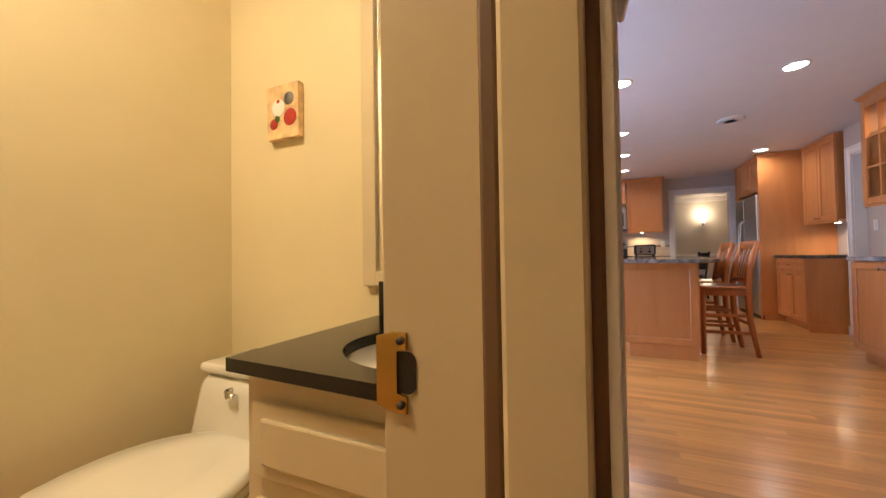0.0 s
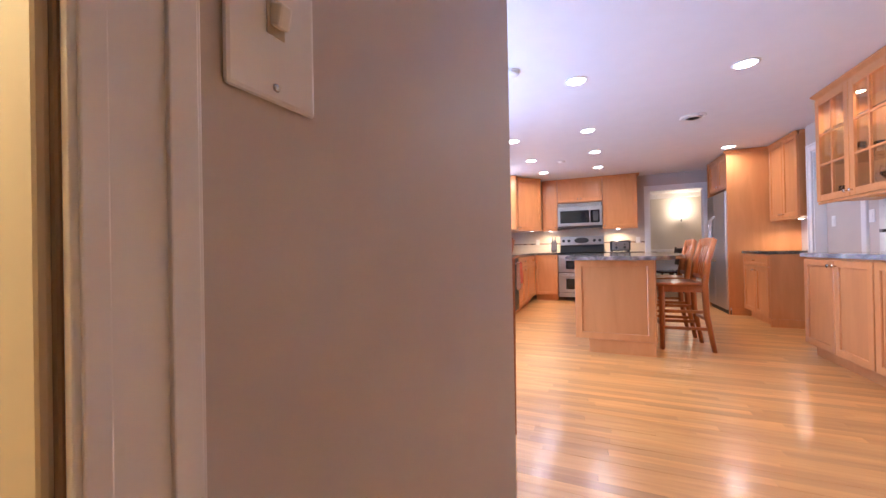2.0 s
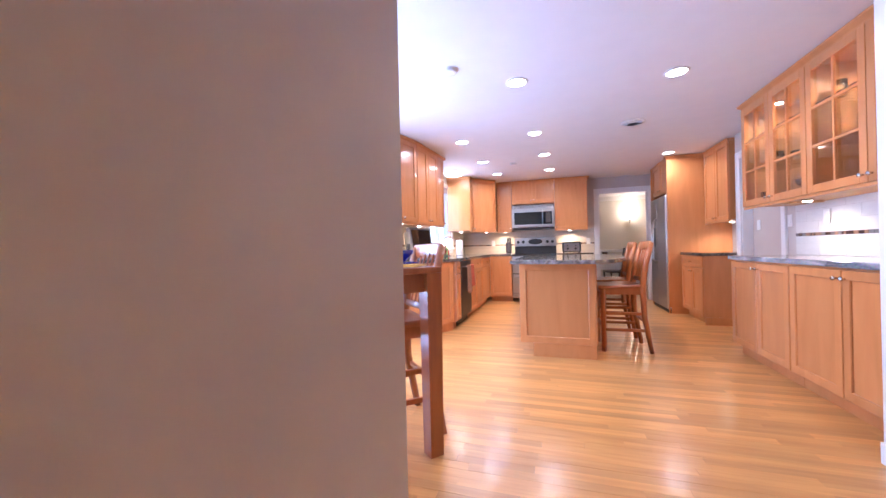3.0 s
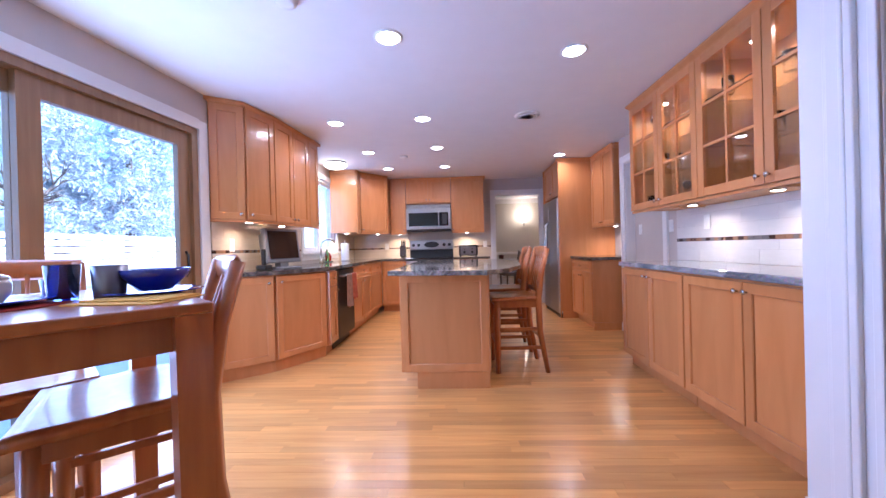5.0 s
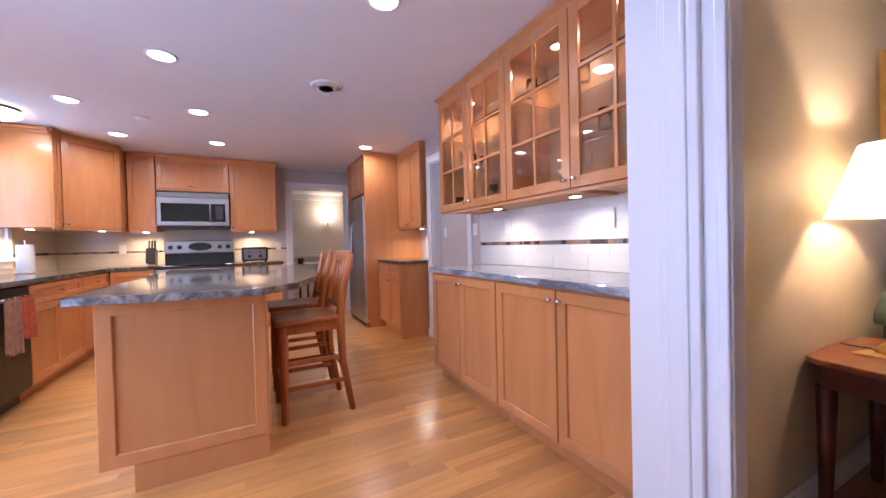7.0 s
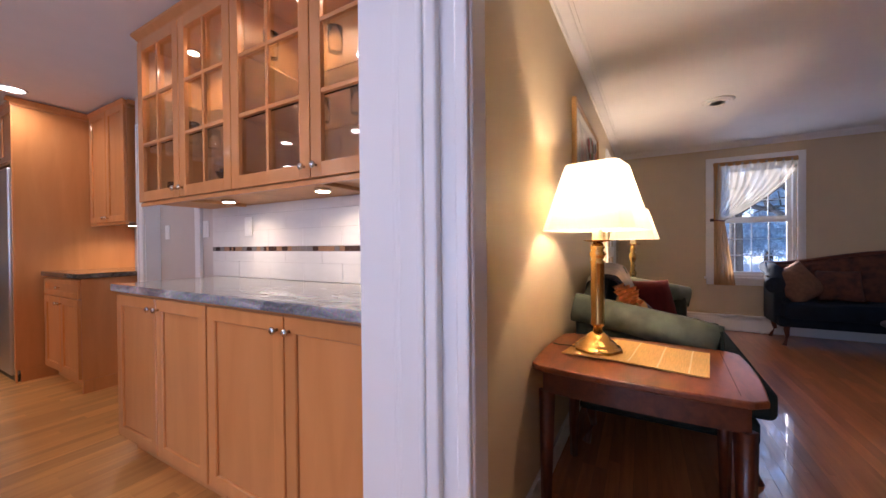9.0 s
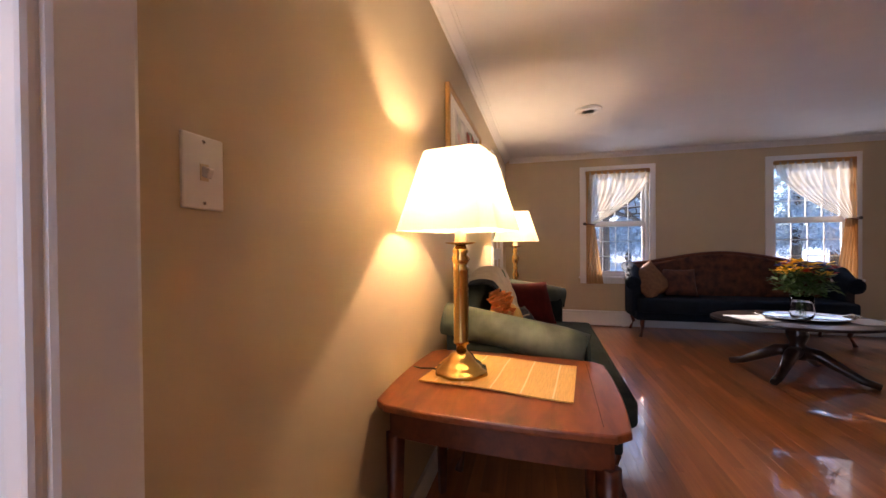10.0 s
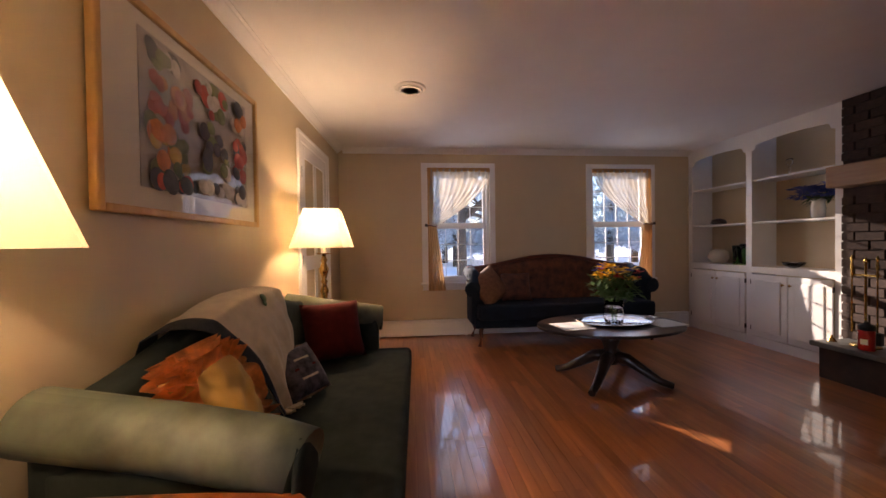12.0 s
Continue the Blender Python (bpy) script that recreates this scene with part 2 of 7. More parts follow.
STRAW = mat("woven_straw_mat", (0.72, 0.46, 0.16), 0.8, var=0.14, scale=14, stretch=(1, 18, 1), bump=0.5, bscale=200)
STRAWLIGHT = mat("pale_straw", (0.82, 0.66, 0.36), 0.8, var=0.08)
REDCLOTH = mat("red_cloth", (0.38, 0.035, 0.03), 0.85, var=0.15, scale=30, bump=0.3, bscale=400)
TOWEL = mat("rust_towel", (0.42, 0.09, 0.04), 0.9, var=0.2, scale=24, bump=0.5, bscale=300)
TOWEL2 = mat("tan_towel", (0.30, 0.17, 0.11), 0.9, var=0.25, scale=24, bump=0.5, bscale=300)
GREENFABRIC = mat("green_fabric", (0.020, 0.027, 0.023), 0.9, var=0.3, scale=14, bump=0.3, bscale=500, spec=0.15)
# patterned sofa green, made paler for the lamplight on the arms
LITDAMASK = mat("lamplit_green_damask", (0.075, 0.092, 0.068), 0.58, var=0.5, scale=8, bump=0.4, bscale=40, spec=0.4)
BLUEFABRIC = mat("navy_fabric", (0.008, 0.014, 0.024), 0.85, var=0.25, scale=12, bump=0.3, bscale=500, spec=0.2)
BURGUNDY = mat("burgundy_fabric", (0.085, 0.008, 0.006), 0.9, var=0.2, scale=20, bump=0.3, bscale=400, spec=0.2)
ORANGEFABRIC = mat("orange_ruffled_fabric", (0.72, 0.27, 0.075), 0.8, var=0.35, scale=26, bump=0.6, bscale=120)
GOLDFABRIC = mat("gold_fabric", (0.50, 0.29, 0.07), 0.85, var=0.08, scale=16, bump=0.4, bscale=200)
THROW = mat("beige_knit", (0.50, 0.40, 0.28), 0.9, var=0.12, scale=18, bump=0.8, bscale=180, sheen=0.3)
PATTERN = mat("dark_patterned_fabric", (0.06, 0.05, 0.06), 0.85, var=0.9, scale=28, bump=0.4, bscale=300)
TANCUSHION = mat("tan_cushion", (0.17, 0.08, 0.04), 0.85, var=0.25, scale=24, bump=0.4, bscale=300)
TAPESTRY = mat("rust_tapestry", (0.085, 0.026, 0.011), 0.8, var=0.6, scale=13, bump=0.4, bscale=300)
SHADE = cloth_thin("lampshade_linen", (0.90, 0.80, 0.60), 0.25, 0.0)
SHEER = cloth_thin("sheer_curtain", (0.62, 0.56, 0.46), 0.45, 0.38)
DRAPE = cloth_thin("gathered_curtain", (0.50, 0.29, 0.13), 0.3, 0.03)
PANE = thin_glass("window_pane")
CLEAR = glass("clear_glass")
BLUEGLASS = glass("blue_glass", (0.25, 0.35, 0.95))
GREENGLASS = glass("green_glass", (0.35, 0.75, 0.30))
SILVER = mat("silver", (0.72, 0.70, 0.66), 0.12, 1.0, var=0.06)
BRICK = mat("dark_brick", (0.05, 0.028, 0.02), 0.85, var=0.35, scale=9, bump=0.6, bscale=60)
SLATE = mat("slate", (0.12, 0.12, 0.11), 0.45, var=0.25, scale=7, bump=0.4, bscale=30)
MANTELWOOD = wood("mantel_wood", (0.26, 0.15, 0.09), (0.36, 0.23, 0.14), 0.4, 0.1, (2, 14, 14), vary=0.05)
REDENAMEL = mat("red_enamel", (0.45, 0.02, 0.015), 0.25, var=0.05, coat=0.5)
LEAF = mat("leaf_green", (0.05, 0.11, 0.02), 0.5, var=0.4, scale=30)
PETAL_Y = mat("yellow_petal", (0.80, 0.48, 0.02), 0.5, var=0.2, scale=30)
PETAL_R = mat("red_petal", (0.50, 0.03, 0.02), 0.5, var=0.2, scale=30)
PETAL_O = mat("orange_petal", (0.85, 0.30, 0.03), 0.5, var=0.2, scale=30)
PETAL_B = mat("blue_petal", (0.03, 0.06, 0.30), 0.6, var=0.3, scale=30)
SNOW = mat("snow", (0.85, 0.86, 0.88), 0.7, var=0.04, scale=0.6, bump=0.3, bscale=3)
# winter haze is mixed into both needle colours, hence the pale blue-grey
HAZENEEDLE = mat("haze_pale_needles", (0.40, 0.48, 0.52), 0.7, var=0.2, scale=3)
HAZESNOWNEEDLE = mat("snowy_needles", (0.50, 0.57, 0.62), 0.7, var=0.2, scale=3)
BARK = mat("bark", (0.10, 0.075, 0.055), 0.9, var=0.35, scale=8, stretch=(3, 3, 0.6), bump=0.7, bscale=20)
FENCE = mat("white_fence", (0.75, 0.76, 0.78), 0.5, var=0.04)
CANGLOW = glow("can_lens", (1.0, 0.92, 0.80), 2.5)
PUCKGLOW = glow("puck_lens", (1.0, 0.82, 0.55), 3.5)
SCONCEGLOW = glow("sconce_glass", (1.0, 0.80, 0.50), 1.4)
DOMEGLOW = glow("dome_glass", (1.0, 0.86, 0.62), 0.9)
ART_BG = mat("art_ground", (0.34, 0.28, 0.24), 0.5, var=0.35, scale=10)
ART_MAT = mat("cream_mount", (0.66, 0.58, 0.46), 0.6, var=0.02)


# ---- shape helpers ----
def bx(bm, a, b, bevel=0.0):
    geo = bmesh.ops.create_cube(bm, size=1)["verts"]
    for v in geo:
        v.co = Vector([(a[i] + b[i]) / 2 + v.co[i] * (b[i] - a[i]) for i in range(3)])
    if bevel:
        bmesh.ops.bevel(bm, geom=list({e for v in geo for e in v.link_edges}), offset=bevel, segments=2, affect="EDGES", profile=0.5)
    return geo


def boxes(*list_of, bevel=0.0):
    bm = bmesh.new()
    for a, b in list_of:
        bx(bm, a, b, bevel)
    return bm


def prism(pts, z0, z1, bevel=0.0):
    bm = bmesh.new()
    f = bm.faces.new([bm.verts.new((x, y, z0)) for x, y in pts])
    r = bmesh.ops.extrude_face_region(bm, geom=[f])
    for v in r["geom"]:
        if isinstance(v, bmesh.types.BMVert):
            v.co.z = z1
    bmesh.ops.recalc_face_normals(bm, faces=bm.faces)
    if bevel:
        bmesh.ops.bevel(bm, geom=[e for e in bm.edges if abs(e.verts[0].co.z - e.verts[1].co.z) < 1e-6], offset=bevel, segments=2, affect="EDGES", profile=0.5)
    return bm


def lathe(profile, seg=24, at=(0, 0, 0)):
    bm = bmesh.new()
    rings = []
    for r, z in profile:
        rings.append([bm.verts.new((at[0] + max(r, 1e-4) * math.cos(2 * math.pi * i / seg), at[1] + max(r, 1e-4) * math.sin(2 * math.pi * i / seg), at[2] + z)) for i in range(seg)])
    for p, q in zip(rings, rings[1:]):
        for i in range(seg):
            f = bm.faces.new((p[i], p[(i + 1) % seg], q[(i + 1) % seg], q[i]))
            f.smooth = True
    bm.faces.new(rings[0][::-1])
    bm.faces.new(rings[-1])
    return bm


def tube(path, radius, seg=10, radii=None, flat=1.0):
    bm = bmesh.new()
    path = [Vector(p) for p in path]
    rings = []
    for i, p in enumerate(path):
        d = (path[min(i + 1, len(path) - 1)] - path[max(i - 1, 0)]).normalized()
        up = Vector((0, 0, 1)) if abs(d.z) < 0.9 else Vector((1, 0, 0))
        u = d.cross(up).normalized()
        v = u.cross(d).normalized()
        r = radii[i] if radii else radius
        rings.append([bm.verts.new(p + u * (r * math.cos(2 * math.pi * k / seg)) + v * (r * flat * math.sin(2 * math.pi * k / seg))) for k in range(seg)])
    for p, q in zip(rings, rings[1:]):
        for i in range(seg):
            f = bm.faces.new((p[i], p[(i + 1) % seg], q[(i + 1) % seg], q[i]))
            f.smooth = True
    bm.faces.new(rings[0][::-1])
    bm.faces.new(rings[-1])
    bmesh.ops.recalc_face_normals(bm, faces=bm.faces)
    return bm


def cushion(w, d, h, puff=0.5, n=14, rough=0.0, seed=0):
    """A soft pillow: w by d, h thick in the middle, lying flat."""
    bm = bmesh.new()
    bmesh.ops.create_grid(bm, x_segments=n, y_segments=n, size=0.5)
    low = bmesh.ops.duplicate(bm, geom=bm.verts[:] + bm.edges[:] + bm.faces[:])["geom"]
    lowv = {v for v in low if isinstance(v, bmesh.types.BMVert)}
    for v in bm.verts:
        u, w2 = v.co.x * 2, v.co.y * 2
        k = max(0.0, (1 - abs(u) ** 2.6) * (1 - abs(w2) ** 2.6)) ** puff
        pinch = 1 - 0.07 * (u * u) * (1 - w2 * w2) - 0.07 * (w2 * w2) * (1 - u * u)
        z = k * h / 2
        if rough:
            z += rough * noise.noise((u * 3 + seed, w2 * 3, seed)) * k
        v.co = Vector((u * w / 2 * pinch, w2 * d / 2 * pinch, -z if v in lowv else z))
    bmesh.ops.remove_doubles(bm, verts=bm.verts, dist=0.002)
    bmesh.ops.recalc_face_normals(bm, faces=bm.faces)
    for f in bm.faces:
        f.smooth = True
    return bm


def moved(bm, m):
    bm.transform(m)
    return bm


def joined(*bms):
    out = bms[0]
    for b in bms[1:]:
        me = bpy.data.meshes.new("tmp")
        b.to_mesh(me)
        b.free()
        out.from_mesh(me)
        bpy.data.meshes.remove(me)
    return out


def obj(name, bm, material):
    me = bpy.data.meshes.new(name)
    bm.to_mesh(me)
    bm.free()
    me.materials.append(material)
    return new(name, me)


def part(name, bm, material, parent, label=""):
    o = obj(name, bm, material)
    o.parent = parent
    if label:
        tagged(o, label)
    return o


def thing(name, label, category, at=None, group="", kind=""):
    o = new(name)
    o.empty_display_size = 0.1
    if at is not None:
        o.matrix_world = at
    return tagged(o, label, category, group, kind)


def solid(name, bm, material, label, category, group="", kind="", at=None):
    o = obj(name, bm, material)
    if at is not None:
        o.matrix_world = at
    return tagged(o, label, category, group, kind)


def setting(name, bm, material, label="", category=""):
    return tagged(obj(name, bm, material), label, category, "", "structure")


def smooth(o):
    for p in o.data.polygons:
        p.use_smooth = True
    return o


# ================= the shell =================
H = 2.37
setting("ceiling", boxes(((-1.0, -2.3, H), (8.0, 11.8, H + 0.15))), CEIL, "white painted plaster ceiling", "ceiling")
setting("subfloor", boxes(((-1.0, -2.3, -0.2), (8.0, 11.8, -0.016))), SHADOWGAP, "dark gaps under the floor strips", "floor")
# north wall with the dining room doorway
setting("wall_north", boxes(((-0.75, 8.37, 0), (2.13, 8.5, H)), ((3.0, 8.37, 0), (3.9, 8.5, H)), ((2.13, 8.37, 2.07), (3.0, 8.5, H))), PAINT, "grey beige painted kitchen wall with a doorway", "wall")
# west wall with the kitchen window
setting("wall_west", boxes(((-0.75, 4.36, 0), (-0.6, 6.12, H)), ((-0.75, 7.36, 0), (-0.6, 8.37, H)), ((-0.75, 6.12, 0), (-0.6, 7.36, 1.07)), ((-0.75, 6.12, 2.16), (-0.6, 7.36, H))), PAINT, "grey beige painted kitchen wall with a window", "wall")
# patio wall, a little askew
def patio_box(y0, y1, z0, z1, d0, d1):
    """A block of the patio wall from y0 to y1 along it, d0 to d1 behind its face."""
    bm = boxes(((y0, d0, z0), (y1, d1, z1)))
    return moved(bm, Matrix.Translation((-0.6, 4.36, 0)) @ Euler((0, 0, radians(-94.6))).to_matrix().to_4x4() @ Matrix.Diagonal((1, -1, 1, 1)))
setting("wall_patio", joined(patio_box(0, 0.09, 0, H, 0, 0.14), patio_box(0.09, 2.4, 2.08, H, 0, 0.14), patio_box(2.4, 2.85, 0, H, 0, 0.14)), PAINT, "grey beige painted wall round the patio door", "wall")
# east wall with the hall doorway, and the alcove of desk and refrigerator
setting("wall_east", boxes(((3.45, 2.96, 0), (3.6, 5.15, H)), ((3.45, 5.95, 0), (3.6, 6.08, H)), ((3.45, 5.15, 2.05), (3.6, 5.95, H)), ((3.6, 6.06, 0), (3.88, 6.08, H)), ((3.73, 6.08, 0), (3.88, 8.37, H))), PAINT, "grey beige painted kitchen wall with a doorway", "wall")
setting("wall_hall", boxes(((3.556, 5.1655, 0), (3.70, 5.9345, 2.0345))), PAINT, "grey painted wall closing the cased recess", "wall")
# living room north wall, its west end is the cased opening
setting("wall_living_north", prism([(2.745, 2.785), (2.745, 2.96), (7.95, 2.96), (7.95, 2.665)], 0, H), TANPAINT, "tan painted living room wall", "wall")
setting("wall_end", boxes(((2.735, 2.81, 0), (2.75, 2.962, H))), TRIM, "white painted end of the wall beside the hutch", "wall")
setting("wall_living_east", boxes(((7.8, -0.62, 0), (7.95, 0.76, H))), TANPAINT, "tan painted living room wall between two windows", "wall")
for _y0, _y1 in ((-2.35, -1.43), (1.56, 2.66)):
    setting("wall_living_east", boxes(((7.8, _y0, 0), (7.95, _y1, H))), TANPAINT, "tan painted living room wall beside a window", "wall")
for _y0, _y1 in ((-1.43, -0.62), (0.76, 1.56)):
    setting("wall_living_east", boxes(((7.8, _y0, 0), (7.95, _y1, 0.68)), ((7.8, _y0, 2.12), (7.95, _y1, H))), TANPAINT, "tan painted wall over and under a window", "wall")
setting("wall_south", boxes(((-0.6, -2.45, 0), (7.95, -2.35, H))), TANPAINT, "tan painted wall closing the room", "wall")
setting("wall_partition", boxes(((2.66, -2.35, 0), (2.78, 1.1, H)), ((2.66, 1.1, 2.1), (2.78, 2.63, H))), TANPAINT, "tan painted wall and header of the wide opening", "wall")
# bathroom and hall
setting("wall_bath_east", joined(prism([(0.70, 0.70), (0.852, 0.70), (0.905, 1.644), (0.78, 1.644), (0.75, 1.29), (0.70, 1.29)], 0, H), boxes(((0.70, -0.12, 2.04), (0.852, 0.70, H)), ((0.70, -2.35, 0), (0.852, -0.12, H)))), PAINT, "grey beige painted wall beside the bathroom door", "wall")
setting("wall_bath_north", boxes(((-0.95, 1.29, 0), (0.75, 1.60, H)), ((-1.0, 1.45, 0), (-0.6, 1.62, H))), BATHPAINT, "cream painted bathroom wall", "wall")
setting("wall_bath_west", boxes(((-0.5, -1.0, 0), (-0.35, 1.29, H)), ((-0.35, -1.1, 0), (0.70, -1.0, H))), BATHPAINT, "cream painted bathroom wall", "wall")
# dining room
setting("wall_dining", boxes(((-0.2, 11.4, 0), (5.2, 11.5, H)), ((-0.3, 8.5, 0), (-0.2, 11.5, H)), ((5.1, 8.5, 0), (5.2, 11.4, H))), mat("pale_dining_paint", (0.62, 0.58, 0.50), 0.6, var=0.02), "pale beige painted dining room wall", "wall")
setting("trim_dining", boxes(((-0.2, 11.37, 0.86), (5.1, 11.4, 0.93)), ((-0.2, 11.32, 2.25), (5.1, 11.4, H)), ((-0.2, 11.37, 0.0), (5.1, 11.4, 0.2)), bevel=0.012), TRIM, "white chair rail and crown in the dining room", "trim")


def casing(name, m, w, h, width=0.085, label="white moulded door casing"):
    """Flat stepped casing round an opening w by h; local x across, faces -y."""
    o = thing(name, label, "casing", m, "", "structure")
    for k, (a, b) in enumerate((((-width, -0.014, 0), (0, 0, h + width)), ((w, -0.014, 0), (w + width, 0, h + width)), ((0, -0.014, h), (w, 0, h + width)))):
        bm = boxes((a, b), bevel=0.003)
        part(("side_casing", "side_casing", "head_casing")[k], bm, TRIM, o)
    for k, (a, b) in enumerate((((-width, -0.022, 0), (-width + 0.025, -0.013, h + width)), ((w + width - 0.025, -0.022, 0), (w + width, -0.013, h + width)), ((-width + 0.025, -0.022, h + width - 0.025), (w + width - 0.025, -0.013, h + width)))):
        part("backband", boxes((a, b), bevel=0.003), TRIM, o)
    return o


casing("door_casing", pose(2.13, 8.37, 0), 0.87, 2.07)
setting("door_jamb", boxes(((2.13, 8.371, 0), (2.145, 8.51, 2.055)), ((2.985, 8.371, 0), (3.0, 8.51, 2.055)), ((2.13, 8.371, 2.055), (3.0, 8.51, 2.07))), TRIM, "white doorway lining", "jamb")
casing("door_casing", pose(3.45, 5.95, 0, 0, 0, -90), 0.80, 2.05)
setting("door_jamb", boxes(((3.452, 5.15, 0), (3.62, 5.165, 2.035)), ((3.452, 5.935, 0), (3.62, 5.95, 2.035)), ((3.452, 5.15, 2.035), (3.62, 5.95, 2.05))), TRIM, "white doorway lining", "jamb")
# moulded casing of the wide opening to the living room
oc = thing("opening_casing", "white fluted casing of the wide opening", "casing", None, "", "structure")
part("casing_board", boxes(((2.668, 2.632, 0), (2.738, 2.80, H)), bevel=0.006), TRIM, oc)
for a, b, c, d in ((2.656, 2.636, 2.67, 2.664), (2.650, 2.698, 2.67, 2.724), (2.660, 2.736, 2.67, 2.752), (2.680, 2.79, 2.74, 2.816), (2.690, 2.816, 2.74, 2.832)):
    part("moulding", boxes(((a, b, 0), (c, d, H)), bevel=0.005), TRIM, oc)
# bathroom door lining with its stop and strike plate
jb = thing("door_jamb", "cream painted bathroom door lining with a stop", "door jamb", None, "", "structure")
part("lining", boxes(((0.684, 0.686, 0), (0.852, 0.701, 2.03)), bevel=0.002), JAMB, jb)
part("stop", boxes(((0.790, 0.664, 0), (0.846, 0.687, 2.02)), bevel=0.004), JAMB, jb)
# brown strips draw the shaded gaps on both sides of the stop
for sx0 in (0.781, 0.8465):
    part("seal", boxes(((sx0 - 0.006, 0.670, 0), (sx0 + 0.0085, 0.6865, 2.02)), bevel=0.003), mat("brown_shade_strip", (0.16, 0.09, 0.05), 0.6, var=0.1), jb, "brown strip of painted shade beside the stop")
part("outer_casing", boxes(((0.852, 0.672, 0), (0.862, 0.747, 2.1)), ((0.861, 0.676, 0), (0.8645, 0.690, 2.1)), ((0.861, 0.722, 0), (0.8665, 0.742, 2.1)), bevel=0.0012), TRIM, jb)
part("inner_casing", boxes(((0.679, 0.70, 0), (0.695, 0.76, 2.1)), bevel=0.003), JAMB, jb)
sp = thing("strike_plate", "worn brass strike plate on the door jamb", "strike plate", pose(0.700, 0.685, 0.887) @ Matrix.Diagonal((0.62, 1, 0.56, 1)))
plate_pts = [(-0.034, -0.05), (-0.010, -0.058), (0.012, -0.058), (0.012, -0.034), (-0.002, -0.030), (-0.002, 0.030), (0.012, 0.034), (0.012, 0.058), (-0.010, 0.058), (-0.034, 0.05)]
part("plate", moved(prism(plate_pts, 0.0, 0.003, 0.0006), pose(0, 0.001, 0, 90)), BRASS, sp)
part("latch_hole", moved(prism([(-0.002, -0.030)] + [(0.012 + 0.012 * math.cos(q), 0.018 * (1 if q > 0 else -1) + 0.012 * math.sin(q)) for q in np.linspace(-1.57, 1.57, 14)] + [(-0.002, 0.030)], 0.0, 0.0012), pose(0, 0.001, 0, 90)), BLACK, sp, "dark latch hole")
for z in (-0.046, 0.046):
    part("screw", moved(lathe([(0.0055, 0), (0.0055, 0.002), (0.001, 0.0025)], 12), pose(0.004, -0.002, z, 90)), DARKSTEEL, sp)


def wall_plate(name, m, kind, label, group=""):
    """Wall plate facing local -y: a toggle switch, a rocker or an outlet."""
    o = thing(name, label, "switch" if "switch" in name else "outlet", m, group)
    part("plate", boxes(((-0.036, -0.006, -0.058), (0.036, 0.0, 0.058)), bevel=0.003), WHITEPLASTIC, o)
    if kind == "toggle":
        part("toggle", moved(boxes(((-0.005, -0.02, -0.004), (0.005, -0.004, 0.012)), bevel=0.002), pose(0, 0, 0, 20)), WHITEPLASTIC, o)
        part("toggle_slot", boxes(((-0.007, -0.0072, -0.013), (0.007, -0.005, 0.013))), JAMB, o)
    elif kind == "rocker":
        part("rocker", boxes(((-0.016, -0.009, -0.033), (0.016, -0.005, 0.033)), bevel=0.002), WHITEPLASTIC, o)
    else:
        for z in (-0.02, 0.02):
            part("socket", boxes(((-0.015, -0.009, z - 0.014), (0.015, -0.005, z + 0.014)), bevel=0.003), WHITEPLASTIC, o)
    for z in (-0.048, 0.048) if kind != "rocker" else ():
        part("screw", moved(lathe([(0.003, 0), (0.002, 0.0015)], 8), pose(0, -0.006, z, 90)), NICKEL, o)
    return o


wall_plate("light_switch", pose(0.8590, 0.814, 1.218, 0, 0, 86.8) @ Matrix.Diagonal((1.32, 1, 1.35, 1)), "toggle", "white toggle light switch plate on the grey wall")
wall_plate("light_switch", pose(2.93, 2.778, 1.235, 0, 0, -1.3), "toggle", "white dimmer switch plate on the tan wall")
for y, z in ((4.5, 1.24), (3.56, 1.24)):
    wall_plate("outlet", pose(3.428, y, z, 0, 0, -90), "rocker", "white switch plate on the tiled backsplash", "plates on the hutch backsplash")
wall_plate("light_switch", pose(3.449, 5.02, 1.24, 0, 0, -90), "rocker", "white rocker switch plate beside the doorway")
wall_plate("outlet", pose(1.93, 8.347, 1.14), "outlet", "white outlet plate on the far backsplash")
wall_plate("outlet", pose(-0.585, 5.86, 1.16, 0, 0, 90), "outlet", "white outlet plate beside the kitchen window")
wall_plate("outlet", pose(-0.585, 4.62, 1.16, 0, 0, 90), "outlet", "white outlet plate under the corner cabinet")
wall_plate("outlet", pose(0.05, 8.347, 1.14), "outlet", "white outlet plate on the far backsplash")
wall_plate("light_switch", pose(3.5535, 5.80, 1.24, 0, 0, -90), "rocker", "white switch plate in the cased recess")

# baseboards and crown
setting("baseboard", boxes(((3.434, 5.95, 0), (3.45, 6.08, 0.1)), ((2.72, 2.83, 0), (2.735, 2.96, 0.1)), bevel=0.003), TRIM, "white baseboard", "baseboard")
setting("baseboard", prism([(2.745, 2.77), (2.745, 2.785), (6.25, 2.704), (6.25, 2.689)], 0, 0.11), TRIM, "white baseboard along the tan wall", "baseboard")
